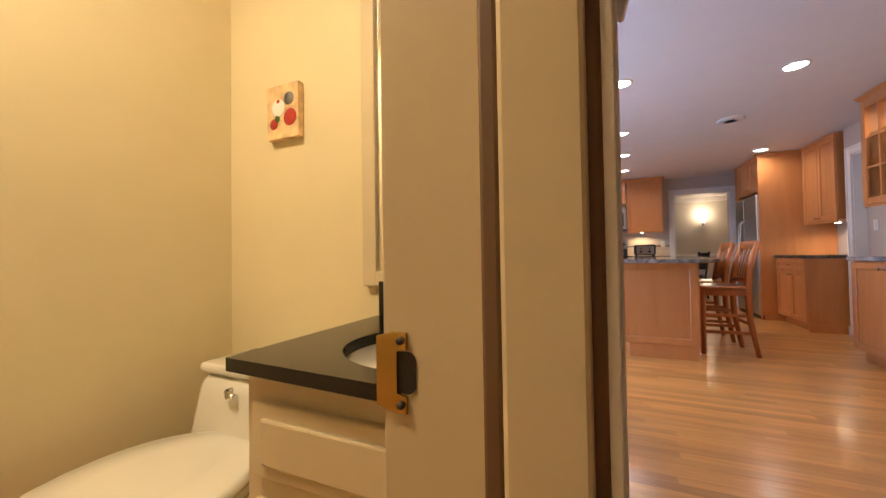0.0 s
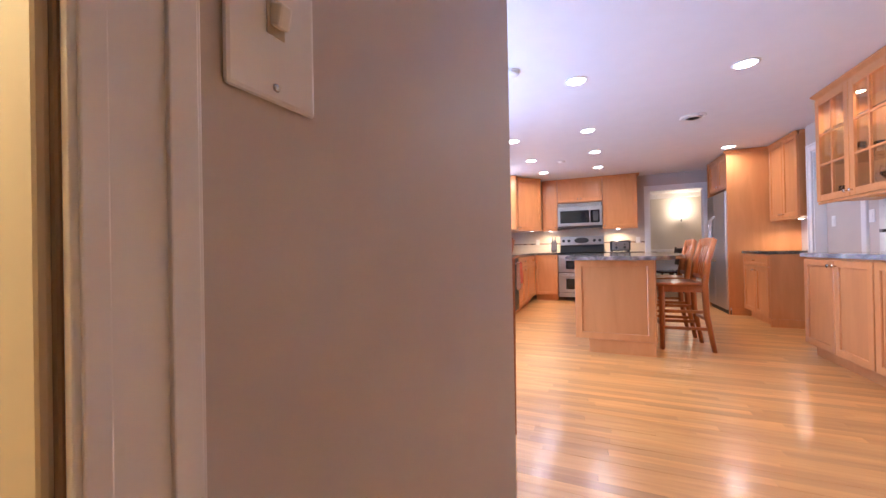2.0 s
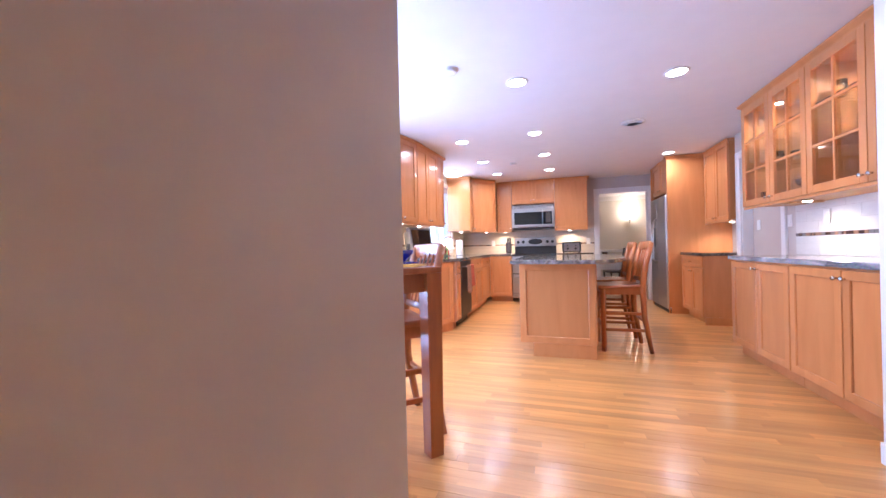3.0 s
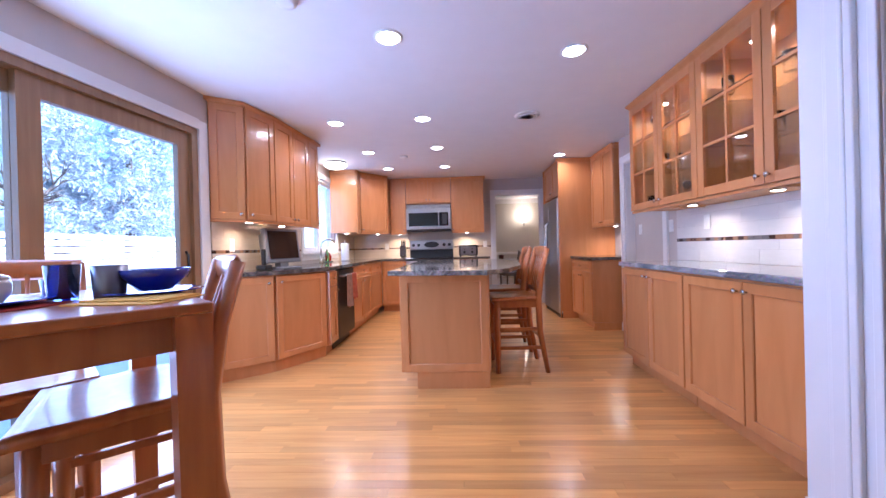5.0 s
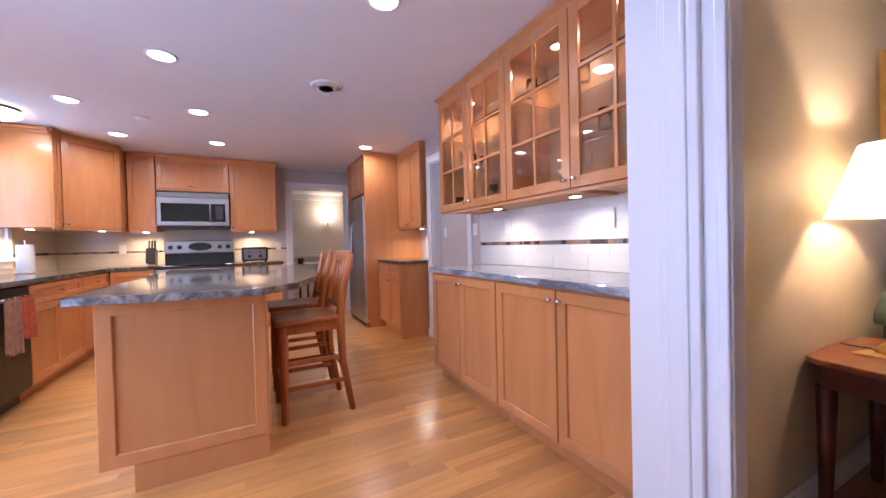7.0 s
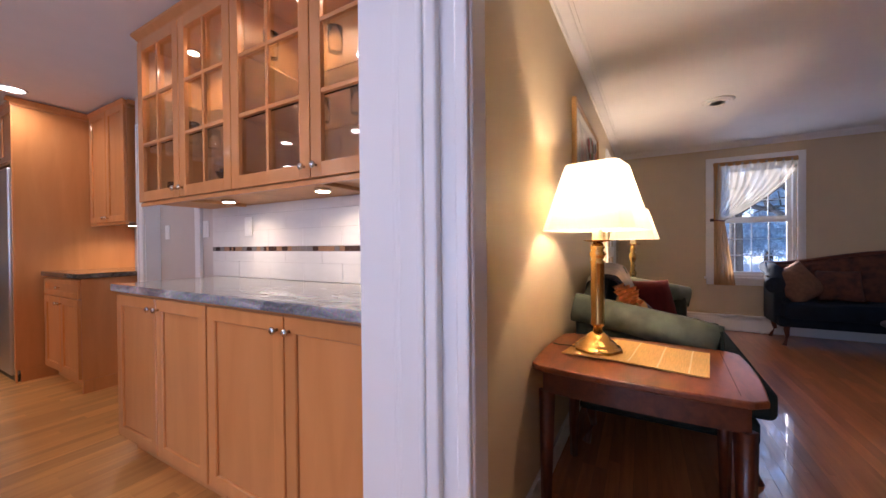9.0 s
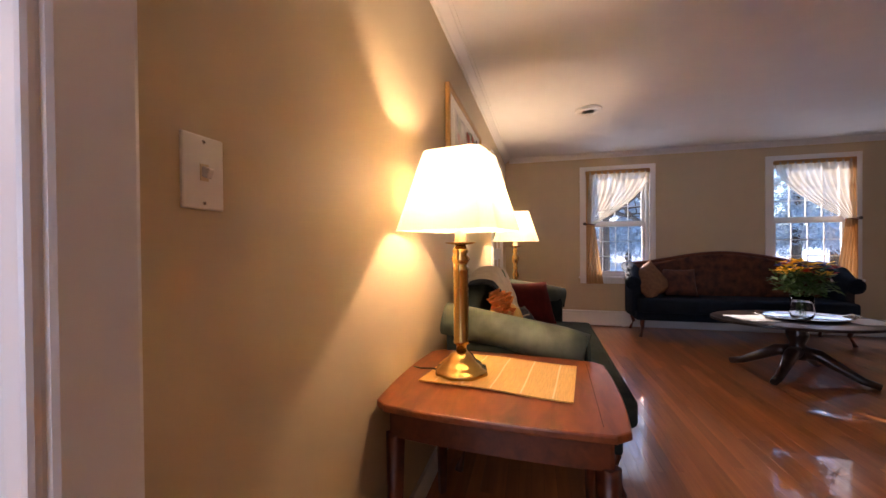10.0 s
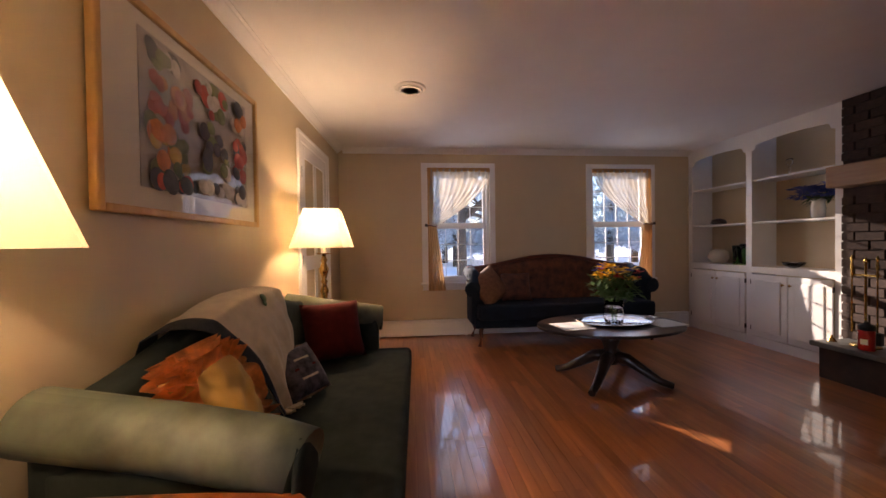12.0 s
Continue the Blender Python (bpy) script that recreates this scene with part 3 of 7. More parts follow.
def crown_run(p, q, n):
    """Crown moulding from p to q along the ceiling, n points into the room."""
    bm = bmesh.new()
    prof = ((0.0, 0.06), (0.012, 0.06), (0.020, 0.046), (0.062, 0.018), (0.068, 0.010), (0.085, 0.008), (0.085, 0.0), (0.0, 0.0))
    ends = [[bm.verts.new((e[0] + n[0] * a, e[1] + n[1] * a, H - b - 0.001)) for a, b in prof] for e in (p, q)]
    for i in range(len(prof)):
        bm.faces.new((ends[0][i], ends[0][(i + 1) % len(prof)], ends[1][(i + 1) % len(prof)], ends[1][i]))
    bm.faces.new(ends[0])
    bm.faces.new(ends[1][::-1])
    bmesh.ops.recalc_face_normals(bm, faces=bm.faces)
    return bm
setting("crown_moulding", joined(crown_run((2.8, 2.784), (7.8, 2.668), (0, -1)), crown_run((7.8, 2.6), (7.8, -2.0), (-1, 0))), TRIM, "white crown moulding round the living room", "crown moulding")


# ================= kitchen =================
def frame_bm(w, h, rail=0.058, t=0.02):
    """Mitred door frame in one piece; x 0..w, z 0..h, face at y=-t."""
    bm = bmesh.new()
    loops = []
    for y, i in ((0.0, 0.0), (-t + 0.003, 0.0), (-t, 0.003), (-t, rail - 0.004), (-t + 0.004, rail), (0.0, rail)):
        loops.append([bm.verts.new(p) for p in ((i, y, i), (w - i, y, i), (w - i, y, h - i), (i, y, h - i))])
    for p, q in zip(loops, loops[1:] + loops[:1]):
        for i in range(4):
            bm.faces.new((p[i], p[(i + 1) % 4], q[(i + 1) % 4], q[i]))
    bmesh.ops.recalc_face_normals(bm, faces=bm.faces)
    return bm


def panel_bm(w, h, rail=0.058, t=0.02):
    return boxes(((rail - 0.002, -t + 0.011, rail - 0.002), (w - rail + 0.002, -0.003, h - rail + 0.002)))


def knob_bm(x, z, y=-0.02):
    return moved(lathe([(0.006, 0), (0.005, 0.012), (0.013, 0.018), (0.014, 0.024), (0.009, 0.028), (0.001, 0.029)], 14), pose(x, y, z, 90))


def add_door(parent, x, z, w, h, knob=None, flat=False, name="door"):
    rl = min(0.058, w * 0.28, h * 0.3)
    d = part(name, moved(frame_bm(w, h, rl), pose(x, 0, z)), MAPLE, parent)
    part("panel", moved(panel_bm(w, h, rl), pose(x, 0, z)), MAPLE, d)
    if knob:
        part("knob", knob_bm(knob[0], knob[1]), NICKEL, d, "round nickel knob")
    return d


def crown_bm(w, depth, z, left=True, right=True):
    """Cabinet crown along the front, flared outwards."""
    bm = bmesh.new()
    prof = ((0.0, 0.0), (-0.008, 0.0), (-0.012, 0.02), (-0.035, 0.045), (-0.038, 0.058), (0.0, 0.058))
    a, b = (0.0, w)
    ends = [[bm.verts.new((x + (s * y if f else 0), y, z + h)) for y, h in prof] for x, s, f in ((a, 1, left), (b, -1, right))]
    for i in range(len(prof)):
        bm.faces.new((ends[0][i], ends[0][(i + 1) % len(prof)], ends[1][(i + 1) % len(prof)], ends[1][i]))
    bm.faces.new(ends[0][::-1])
    bm.faces.new(ends[1])
    for f, x, s in ((left, 0.0, 1), (right, w, -1)):
        if f:
            bx(bm, (min(x, x - s * 0.036), 0.0, z + 0.03), (max(x, x - s * 0.036), depth, z + 0.058))
            bx(bm, (min(x, x - s * 0.012), 0.0, z), (max(x, x - s * 0.012), depth, z + 0.03))
    bmesh.ops.recalc_face_normals(bm, faces=bm.faces)
    return bm


def base_cabinet(m, w, depth, doors, drawer=0.0, knobs="pair", label="honey maple base cabinet with shaker doors", group="base cabinets", drawers=None, toe=0.1, h=0.88, end_to_floor=False):
    o = thing("base_cabinet", label, "cabinet", m, group)
    part("body", boxes(((0, 0.001, toe), (w, depth, h)), bevel=0.002), MAPLE, o)
    part("toe_kick", boxes(((0, 0.06, 0), (w, 0.075, toe - 0.001))), MAPLE, o)
    if end_to_floor:
        part("end_skirt", boxes(((w - 0.02, 0.004, 0), (w - 0.0005, depth, toe - 0.001))), MAPLE, o)
    g = 0.004
    zt = h - 0.012
    zb = toe + 0.012
    n = drawers or (doors if drawer else 0)
    for i in range(n):
        dw = w / n
        add_door(o, i * dw + g, zt - drawer, dw - 2 * g, drawer, (i * dw + dw / 2, zt - drawer / 2), name="drawer")
    top = zt - (drawer + 0.008 if drawer else 0)
    for i in range(doors):
        dw = w / doors
        if doors == 1:
            kx = dw - 0.035 if knobs == "right" else 0.035
        else:
            kx = (i * dw + dw - 0.032) if i % 2 == 0 else i * dw + 0.032
        add_door(o, i * dw + g, zb, dw - 2 * g, top - zb, (kx, top - 0.05))
    return o


def upper_cabinet(m, w, h, depth, doors, label="honey maple wall cabinet with shaker doors", group="wall cabinets", knobs="pair", crown=(False, False), top_crown=True):
    o = thing("wall_cabinet", label, "cabinet", m, group)
    part("body", boxes(((0, 0.001, 0), (w, depth, h - 0.001)), bevel=0.002), MAPLE, o)
    part("light_rail", boxes(((0, -0.015, -0.02), (w, 0.005, 0.0)), bevel=0.003), MAPLE, o)
    g = 0.004
    for i in range(doors):
        dw = w / doors
        if doors == 1:
            kx = dw - 0.035 if knobs == "right" else 0.035
        else:
            kx = (i * dw + dw - 0.032) if i % 2 == 0 else i * dw + 0.032
        add_door(o, i * dw + g, 0.004, dw - 2 * g, h - 0.03, (kx, 0.045))
    if top_crown:
        part("crown", crown_bm(w, depth, h - 0.058, *crown), MAPLE, o)
    return o


def puck(x, y, z, power=None):
    o = thing("puck_light", "round under-cabinet puck light, switched on", "puck light", pose(x, y, z), "under-cabinet puck lights")
    part("housing", lathe([(0.036, -0.014), (0.038, -0.003), (0.034, 0.0)], 20), NICKEL, o)
    part("lens", lathe([(0.030, -0.016), (0.029, -0.0145), (0.001, -0.0142)], 20), PUCKGLOW, o, "glowing frosted lens")
    area("puck_lamp", pose(x, y, z - 0.02), power or PUCK_POWER, 0.05, None, WARM if x > 2.5 else PUCKWARM, None, 150)


# west run, base: two turned end cabinets, a drawer unit, the dishwasher, the sink unit, the corner
def facing(p, q):
    """Pose whose local x runs from p to q; local -y is the outside on the right hand of that way."""
    return pose(p[0], p[1], 0, 0, 0, math.degrees(math.atan2(q[1] - p[1], q[0] - p[0]))), (Vector(q) - Vector(p)).length


EA, EB, EC = (-0.598, 4.42), (-0.25, 4.70), (0.04, 5.17)
for k, (p, q, nm) in enumerate(((EA, EB, "pale lit honey maple end cabinet beside the patio door"), (EB, EC, "honey maple turned corner cabinet with one shaker door"))):
    m, w = facing(p, q)
    o = thing("base_cabinet", nm, "cabinet", m, "base cabinets")
    part("body", boxes(((0.004, 0.001, 0.1), (w - 0.004, 0.3 if k else 0.12, 0.88)), bevel=0.002), MAPLE, o)
    part("toe_kick", boxes(((0, 0.02, 0), (w, 0.035, 0.1))), MAPLE, o)
    add_door(o, 0.012, 0.112, w - 0.024, 0.756, ((w - 0.05) if not k else 0.05, 0.81))
solid("corner_filler", prism([(-0.6, 4.56), (-0.3, 4.80), (-0.06, 5.16), (-0.6, 5.16)], 0.1, 0.878), MAPLE, "maple carcass behind the turned end cabinets", "cabinet")
base_cabinet(pose(0.06, 5.18, 0, 0, 0, 90), 0.235, 0.655, 1, 0.15, "right", "narrow honey maple cabinet with a drawer over a door")
base_cabinet(pose(0.06, 6.03, 0, 0, 0, 90), 0.92, 0.655, 2, 0.15, drawers=1, label="honey maple sink cabinet with two doors")
base_cabinet(pose(0.06, 6.955, 0, 0, 0, 90), 0.74, 0.655, 1, 0.15, "right", "honey maple cabinet with a drawer in the corner")
base_cabinet(pose(0.08, 7.72, 0), 0.42, 0.64, 1, 0.0, "right", "honey maple base cabinet beside the steel range")
base_cabinet(pose(1.335, 7.72, 0), 0.60, 0.64, 1, 0.15, "left", "honey maple drawer cabinet beside the steel range")
dw = thing("dishwasher", "dark stainless steel dishwasher with a bar handle", "dishwasher", pose(0.06, 5.425, 0, 0, 0, 90))
part("front", boxes(((0.004, -0.022, 0.105), (0.594, 0.0, 0.868)), bevel=0.004), DARKSTEEL, dw)
part("tub", boxes(((0.006, 0.002, 0.1), (0.592, 0.60, 0.86))), BLACK, dw)
part("toe_panel", boxes(((0.004, 0.05, 0.0), (0.594, 0.065, 0.1))), BLACK, dw)
part("handle", joined(moved(lathe([(0.011, 0), (0.011, 0.5)], 12), pose(0.05, -0.06, 0.80, 0, 90, 0)), boxes(((0.07, -0.06, 0.793), (0.085, -0.02, 0.807)), ((0.515, -0.06, 0.793), (0.53, -0.02, 0.807)))), STEEL, dw, "steel bar handle")


def towel(m, w, l, material, label):
    bm = bmesh.new()
    bmesh.ops.create_grid(bm, x_segments=14, y_segments=16, size=0.5)
    for v in bm.verts:
        u, s = v.co.x, v.co.y + 0.5
        fold = 0.012 * math.sin(u * 16) * (0.4 + s)
        v.co = Vector((u * w * (1 - 0.12 * s), -0.082 - fold - 0.004 * s, 0.815 - s * l + 0.01 * math.sin(u * 9)))
    geo = bmesh.ops.solidify(bm, geom=bm.faces[:], thickness=0.006)
    for f in bm.faces:
        f.smooth = True
    return solid("dish_towel", bm, material, label, "towel", "towels on the dishwasher", at=m)


towel(pose(0.06, 5.66, 0, 0, 0, 90), 0.17, 0.38, TOWEL2, "brown checked dish towel hanging on the dishwasher")
towel(pose(0.068, 5.82, 0, 0, 0, 90), 0.15, 0.30, TOWEL, "rust red dish towel hanging on the dishwasher")

# countertops with a sink cutout left as a lowered basin
top = thing("countertop", "dark speckled granite countertop along two walls", "countertop", None)
part("slab", prism([(-0.598, 4.385), (-0.24, 4.66), (0.09, 5.15), (0.09, 6.13), (-0.06, 6.13), (-0.06, 6.9), (0.09, 6.9), (0.09, 7.69), (0.495, 7.69), (0.495, 8.368), (-0.598, 8.368), (-0.598, 6.9), (-0.47, 6.9), (-0.47, 6.13), (-0.598, 6.13)], 0.882, 0.92), GRANITE, top)
part("sink_rail", boxes(((-0.06, 6.13, 0.882), (0.09, 6.9, 0.92))), GRANITE, top)
part("sink_rail", boxes(((-0.598, 6.13, 0.882), (-0.47, 6.9, 0.92))), GRANITE, top)
solid("countertop", boxes(((1.335, 7.69, 0.882), (1.96, 8.368, 0.92)), bevel=0.004), GRANITE, "dark granite countertop beside the range", "countertop")
sk = thing("sink", "stainless steel undermount kitchen sink", "sink", pose(-0.265, 6.515, 0.70))
part("basin", boxes(((-0.205, -0.385, 0), (0.205, 0.385, 0.012)), ((-0.205, -0.385, 0.012), (-0.195, 0.385, 0.182)), ((0.195, -0.385, 0.012), (0.205, 0.385, 0.182)), ((-0.195, -0.385, 0.012), (0.195, -0.375, 0.182)), ((-0.195, 0.375, 0.012), (0.195, 0.385, 0.182))), STEEL, sk)
part("drain", lathe([(0.04, 0.012), (0.04, 0.016), (0.02, 0.014)], 16), NICKEL, sk)
fa = thing("faucet", "tall chrome gooseneck kitchen faucet", "faucet", pose(-0.52, 6.5, 0.92))
part("spout", tube([(0, 0, 0.02)] + [(0.11 - 0.11 * math.cos(a), 0, 0.22 + 0.11 * math.sin(a)) for a in np.linspace(0, 2.6, 12)], 0.012), NICKEL, fa)
part("base", lathe([(0.028, 0), (0.026, 0.012), (0.016, 0.03), (0.014, 0.10)], 18), NICKEL, fa)
part("lever", tube([(0, 0.02, 0.06), (0.02, 0.06, 0.09), (0.03, 0.09, 0.13)], 0.007), NICKEL, fa)

# range
rg = thing("range", "stainless steel electric range with double oven and black glass top", "range", pose(0.51, 7.70, 0))
part("body", boxes(((0.0, 0.02, 0.08), (0.815, 0.62, 0.905)), bevel=0.003), DARKSTEEL, rg)
part("cooktop", boxes(((0.0, 0.0, 0.905), (0.815, 0.6, 0.92)), bevel=0.004), BLACKGLASS, rg)
for z0, z1 in ((0.55, 0.87), (0.17, 0.53)):
    d = part("oven_door", boxes(((0.006, -0.03, z0), (0.809, 0.018, z1)), bevel=0.006), STEEL, rg)
    part("window", boxes(((0.14, -0.0325, z0 + 0.06), (0.675, -0.029, z1 - 0.10)), bevel=0.001), BLACKGLASS, d)
    part("handle", joined(moved(lathe([(0.013, 0), (0.013, 0.68)], 12), pose(0.068, -0.075, z1 - 0.05, 0, 90)), boxes(((0.09, -0.075, z1 - 0.058), (0.11, -0.03, z1 - 0.042)), ((0.705, -0.075, z1 - 0.058), (0.725, -0.03, z1 - 0.042)))), STEEL, d, "steel bar handle")
part("drawer", boxes(((0.006, -0.025, 0.085), (0.809, 0.018, 0.16)), bevel=0.005), STEEL, rg)
bg = part("backguard", joined(boxes(((0.0, 0.56, 0.92), (0.815, 0.64, 1.06))), ), BLACK, rg)
part("control_panel", boxes(((0.0, 0.53, 1.06), (0.815, 0.64, 1.24)), bevel=0.012), STEEL, bg)
part("display", moved(lathe([(0.14, 0), (0.14, 0.004), (0.12, 0.006)], 24), Matrix.Translation((0.41, 0.53, 1.155)) @ pose(0, 0, 0, 90) @ Matrix.Diagonal((1, 0.4, 1, 1))), BLACK, bg, "oval black display")
for x in (0.07, 0.17, 0.645, 0.745):
    part("knob", moved(lathe([(0.03, 0), (0.028, 0.018), (0.012, 0.022)], 16), pose(x, 0.53, 1.15, 90)), BLACK, bg, "black control knob")
# microwave
mw = thing("microwave", "stainless steel over-range microwave with a dark window", "microwave", pose(0.50, 7.93, 1.40))
part("body", boxes(((0.0, 0.02, 0), (0.80, 0.42, 0.47)), bevel=0.004), DARKSTEEL, mw)
fr = part("front", boxes(((0.0, -0.02, 0.03), (0.80, 0.02, 0.40)), bevel=0.006), STEEL, mw)
part("window", boxes(((0.045, -0.024, 0.085), (0.755, -0.019, 0.325)), bevel=0.002), BLACKGLASS, fr)
part("keypad", boxes(((0.64, -0.0265, 0.11), (0.73, -0.0245, 0.30)), bevel=0.0008), DARKSTEEL, fr)
part("handle", tube([(0.585, -0.02, 0.07), (0.585, -0.06, 0.10), (0.585, -0.06, 0.32), (0.585, -0.02, 0.35)], 0.011), STEEL, fr, "curved steel handle")
part("vent_grille", joined(*[boxes(((0.01, -0.015, 0.405 + i * 0.013), (0.79, 0.02, 0.413 + i * 0.013))) for i in range(5)]), STEEL, mw)

# wall cabinets
UZ, UH = 1.37, 0.985
p, q, r, s = (-0.60, 4.375), (-0.39, 4.525), (-0.31, 4.85), (-0.24, 5.72)
for a, b, nm, dn, kn in ((p, q, "honey maple turned end wall cabinet", 1, "right"), (q, r, "honey maple wall cabinet turned a little", 1, "left"), (r, (-0.245, 5.47), "honey maple wall cabinet with two shaker doors", 2, "pair"), ((-0.245, 5.47), s, "narrow honey maple wall cabinet by the window", 1, "right")):
    m, w = facing(a, b)
    m.translation.z = UZ
    upper_cabinet(m, w, UH, 0.02 if a == p else 0.2, dn, nm, knobs=kn)
solid("cabinet_carcass", prism([(-0.598, 4.40), (-0.40, 4.54), (-0.325, 4.86), (-0.26, 5.71), (-0.26, 5.722), (-0.598, 5.722)], UZ + 0.002, UZ + UH - 0.06), MAPLE, "maple carcass of the wall cabinets by the patio door", "cabinet")
solid("valance", prism([(-0.598, 4.33), (-0.37, 4.48), (-0.28, 4.84), (-0.20, 5.76), (-0.598, 5.76)], UZ + UH - 0.02, H - 0.002, 0.004), MAPLE, "maple crown board over the wall cabinets", "crown")
# beyond the window
upper_cabinet(pose(-0.18, 7.14, UZ, 0, 0, 90), 0.17, UH, 0.415, 1, "narrow honey maple wall cabinet with a plain end panel", knobs="right", crown=(True, False))
m, w = facing((-0.17, 7.32), (0.20, 7.72))
m.translation.z = UZ
o = upper_cabinet(m, w, UH, 0.05, 1, "honey maple corner wall cabinet set at an angle", knobs="left")
solid("cabinet_carcass", prism([(-0.598, 7.32), (-0.18, 7.33), (0.19, 7.73), (0.19, 8.368), (-0.598, 8.368)], UZ + 0.001, UZ + UH), MAPLE, "maple carcass of the corner wall cabinet", "cabinet")
upper_cabinet(pose(0.205, 7.98, UZ), 0.285, UH, 0.385, 1, knobs="right", label="narrow honey maple wall cabinet")
upper_cabinet(pose(0.495, 7.98, UZ + 0.54), 0.81, UH - 0.54, 0.385, 2, label="short honey maple cabinet over the microwave")
upper_cabinet(pose(1.31, 7.98, UZ), 0.585, UH, 0.385, 1, knobs="left", label="honey maple wall cabinet beside the doorway", crown=(False, True))
for x, y in ((-0.42, 4.62), (-0.42, 5.2)):
    puck(x, y, UZ - 0.002)
for x, y in ((-0.38, 7.25), (0.02, 7.75), (0.34, 8.15), (1.58, 8.15)):
    puck(x, y, UZ - 0.002, 0.55)

# small things on the counters
mon = thing("monitor", "grey flat monitor with a dark screen on the counter", "monitor", pose(-0.34, 5.06, 0.92, 0, 0, 70) @ Matrix.Diagonal((0.84, 1.25, 1, 1)))
sc = part("housing", moved(joined(boxes(((-0.25, -0.03, 0.06), (0.25, 0.02, 0.40)), bevel=0.01), boxes(((-0.2, 0.02, 0.1), (0.2, 0.09, 0.36)), bevel=0.02)), pose(0, 0, 0, -6)), GREYPLASTIC, mon)
part("screen", moved(boxes(((-0.215, -0.033, 0.10), (0.215, -0.029, 0.375))), pose(0, 0, 0, -6)), BLACKGLASS, sc)
part("stand", joined(boxes(((-0.06, -0.01, 0.0), (0.06, 0.05, 0.1))), boxes(((-0.14, -0.1, 0.0), (0.14, 0.1, 0.02)), bevel=0.006)), GREYPLASTIC, mon)
ph = thing("telephone", "pale cordless telephone with a coiled cord", "telephone", pose(-0.43, 4.86, 0.92) @ Matrix.Diagonal((0.8, 0.8, 0.95, 1)))
part("base", boxes(((-0.06, -0.08, 0), (0.06, 0.08, 0.05)), bevel=0.012), BLACK, ph)
part("handset", boxes(((-0.022, -0.028, 0.04), (0.022, 0.028, 0.21)), bevel=0.012), BLACK, ph)
part("cord", tube([(0.05 * math.cos(a), 0.06 + 0.04 * math.sin(a), 0.05 + 0.10 * abs(math.sin(a / 2))) for a in np.linspace(0, 6.0, 24)], 0.005, 6), WHITEPLASTIC, ph)
pt = thing("paper_towel_holder", "white paper towel roll on an upright holder", "paper towel", pose(-0.38, 7.15, 0.92))
part("roll", lathe([(0.06, 0.012), (0.062, 0.02), (0.062, 0.27), (0.058, 0.28)], 24), PAPER, pt)
part("stand", joined(lathe([(0.075, 0), (0.075, 0.01), (0.02, 0.012)], 24), lathe([(0.006, 0.01), (0.006, 0.31), (0.012, 0.315), (0.002, 0.33)], 12)), STEEL, pt)
so = thing("soap_caddy", "small soap caddy with green and red bottles", "caddy", pose(-0.53, 6.80, 0.92))
part("tray", boxes(((-0.05, -0.09, 0), (0.05, 0.09, 0.015)), bevel=0.004), BLACK, so)
part("green_bottle", lathe([(0.03, 0.015), (0.034, 0.06), (0.034, 0.13), (0.012, 0.16), (0.012, 0.19)], 16, (0, -0.04, 0)), GREENGLASS, so)
part("red_bottle", lathe([(0.03, 0.015), (0.034, 0.03), (0.034, 0.09), (0.012, 0.12), (0.01, 0.14)], 16, (0, 0.045, 0)), REDENAMEL, so)
kb = thing("knife_block", "dark wooden knife block with black handles", "knife block", pose(0.40, 8.1, 0.92))
part("block", moved(boxes(((-0.05, -0.09, 0), (0.05, 0.06, 0.2)), bevel=0.006), pose(0, 0, 0.015, -12)), DARKWOOD, kb)
for i in range(3):
    part("knife_handle", moved(boxes(((-0.035 + i * 0.03, -0.04, 0.2), (-0.015 + i * 0.03, -0.015, 0.31)), bevel=0.004), pose(0, 0, 0.015, -12)), BLACK, kb)
to = thing("toaster", "black and chrome toaster oven on the counter", "toaster", pose(1.60, 8.1, 0.92))
part("body", boxes(((-0.17, -0.13, 0.015), (0.17, 0.13, 0.21)), bevel=0.025), BLACK, to)
part("front_panel", boxes(((-0.14, -0.136, 0.03), (0.14, -0.128, 0.18)), bevel=0.004), STEEL, to)
for x in (-0.07, 0.07):
    part("dial", moved(lathe([(0.022, 0), (0.02, 0.014)], 14), pose(x, -0.136, 0.08, 90)), BLACK, to)
    part("slot_lever", boxes(((x - 0.012, -0.15, 0.13), (x + 0.012, -0.13, 0.145)), bevel=0.003), BLACK, to)
for x, y in ((-0.14, -0.1), (0.14, -0.1), (-0.14, 0.1), (0.14, 0.1)):
    part("foot", lathe([(0.012, 0), (0.012, 0.016)], 10, (x, y, 0)), BLACK, to)

# island
isl = thing("kitchen_island", "honey maple kitchen island with a framed end panel", "island", pose(1.05, 4.28, 0))
part("body", boxes(((0.02, 0.022, 0.13), (0.57, 2.0, 0.882))), MAPLE, isl)
part("plinth", boxes(((0.03, 0.006, 0.0), (0.59, 1.98, 0.128)), bevel=0.002), MAPLE, isl)
ep = part("end_frame", moved(frame_bm(0.68, 0.752, 0.062, 0.022), pose(-0.09, 0.022, 0.13)), MAPLE, isl)
part("panel", moved(panel_bm(0.68, 0.752, 0.062, 0.022), pose(-0.09, 0.022, 0.13)), MAPLE, ep)
for i in range(3):
    d = part("side_door", moved(frame_bm(0.62, 0.74, 0.06), pose(0.02, 0.045 + 0.65 * (i + 1) - 0.03, 0.13, 0, 0, -90)), MAPLE, isl)
    part("panel", moved(panel_bm(0.62, 0.74, 0.06), pose(0.02, 0.045 + 0.65 * (i + 1) - 0.03, 0.13, 0, 0, -90)), MAPLE, d)
    part("knob", moved(knob_bm(0, 0, 0), pose(0.0, 0.10 + 0.65 * i, 0.80, 0, 0, -90)), NICKEL, d, "round nickel knob")
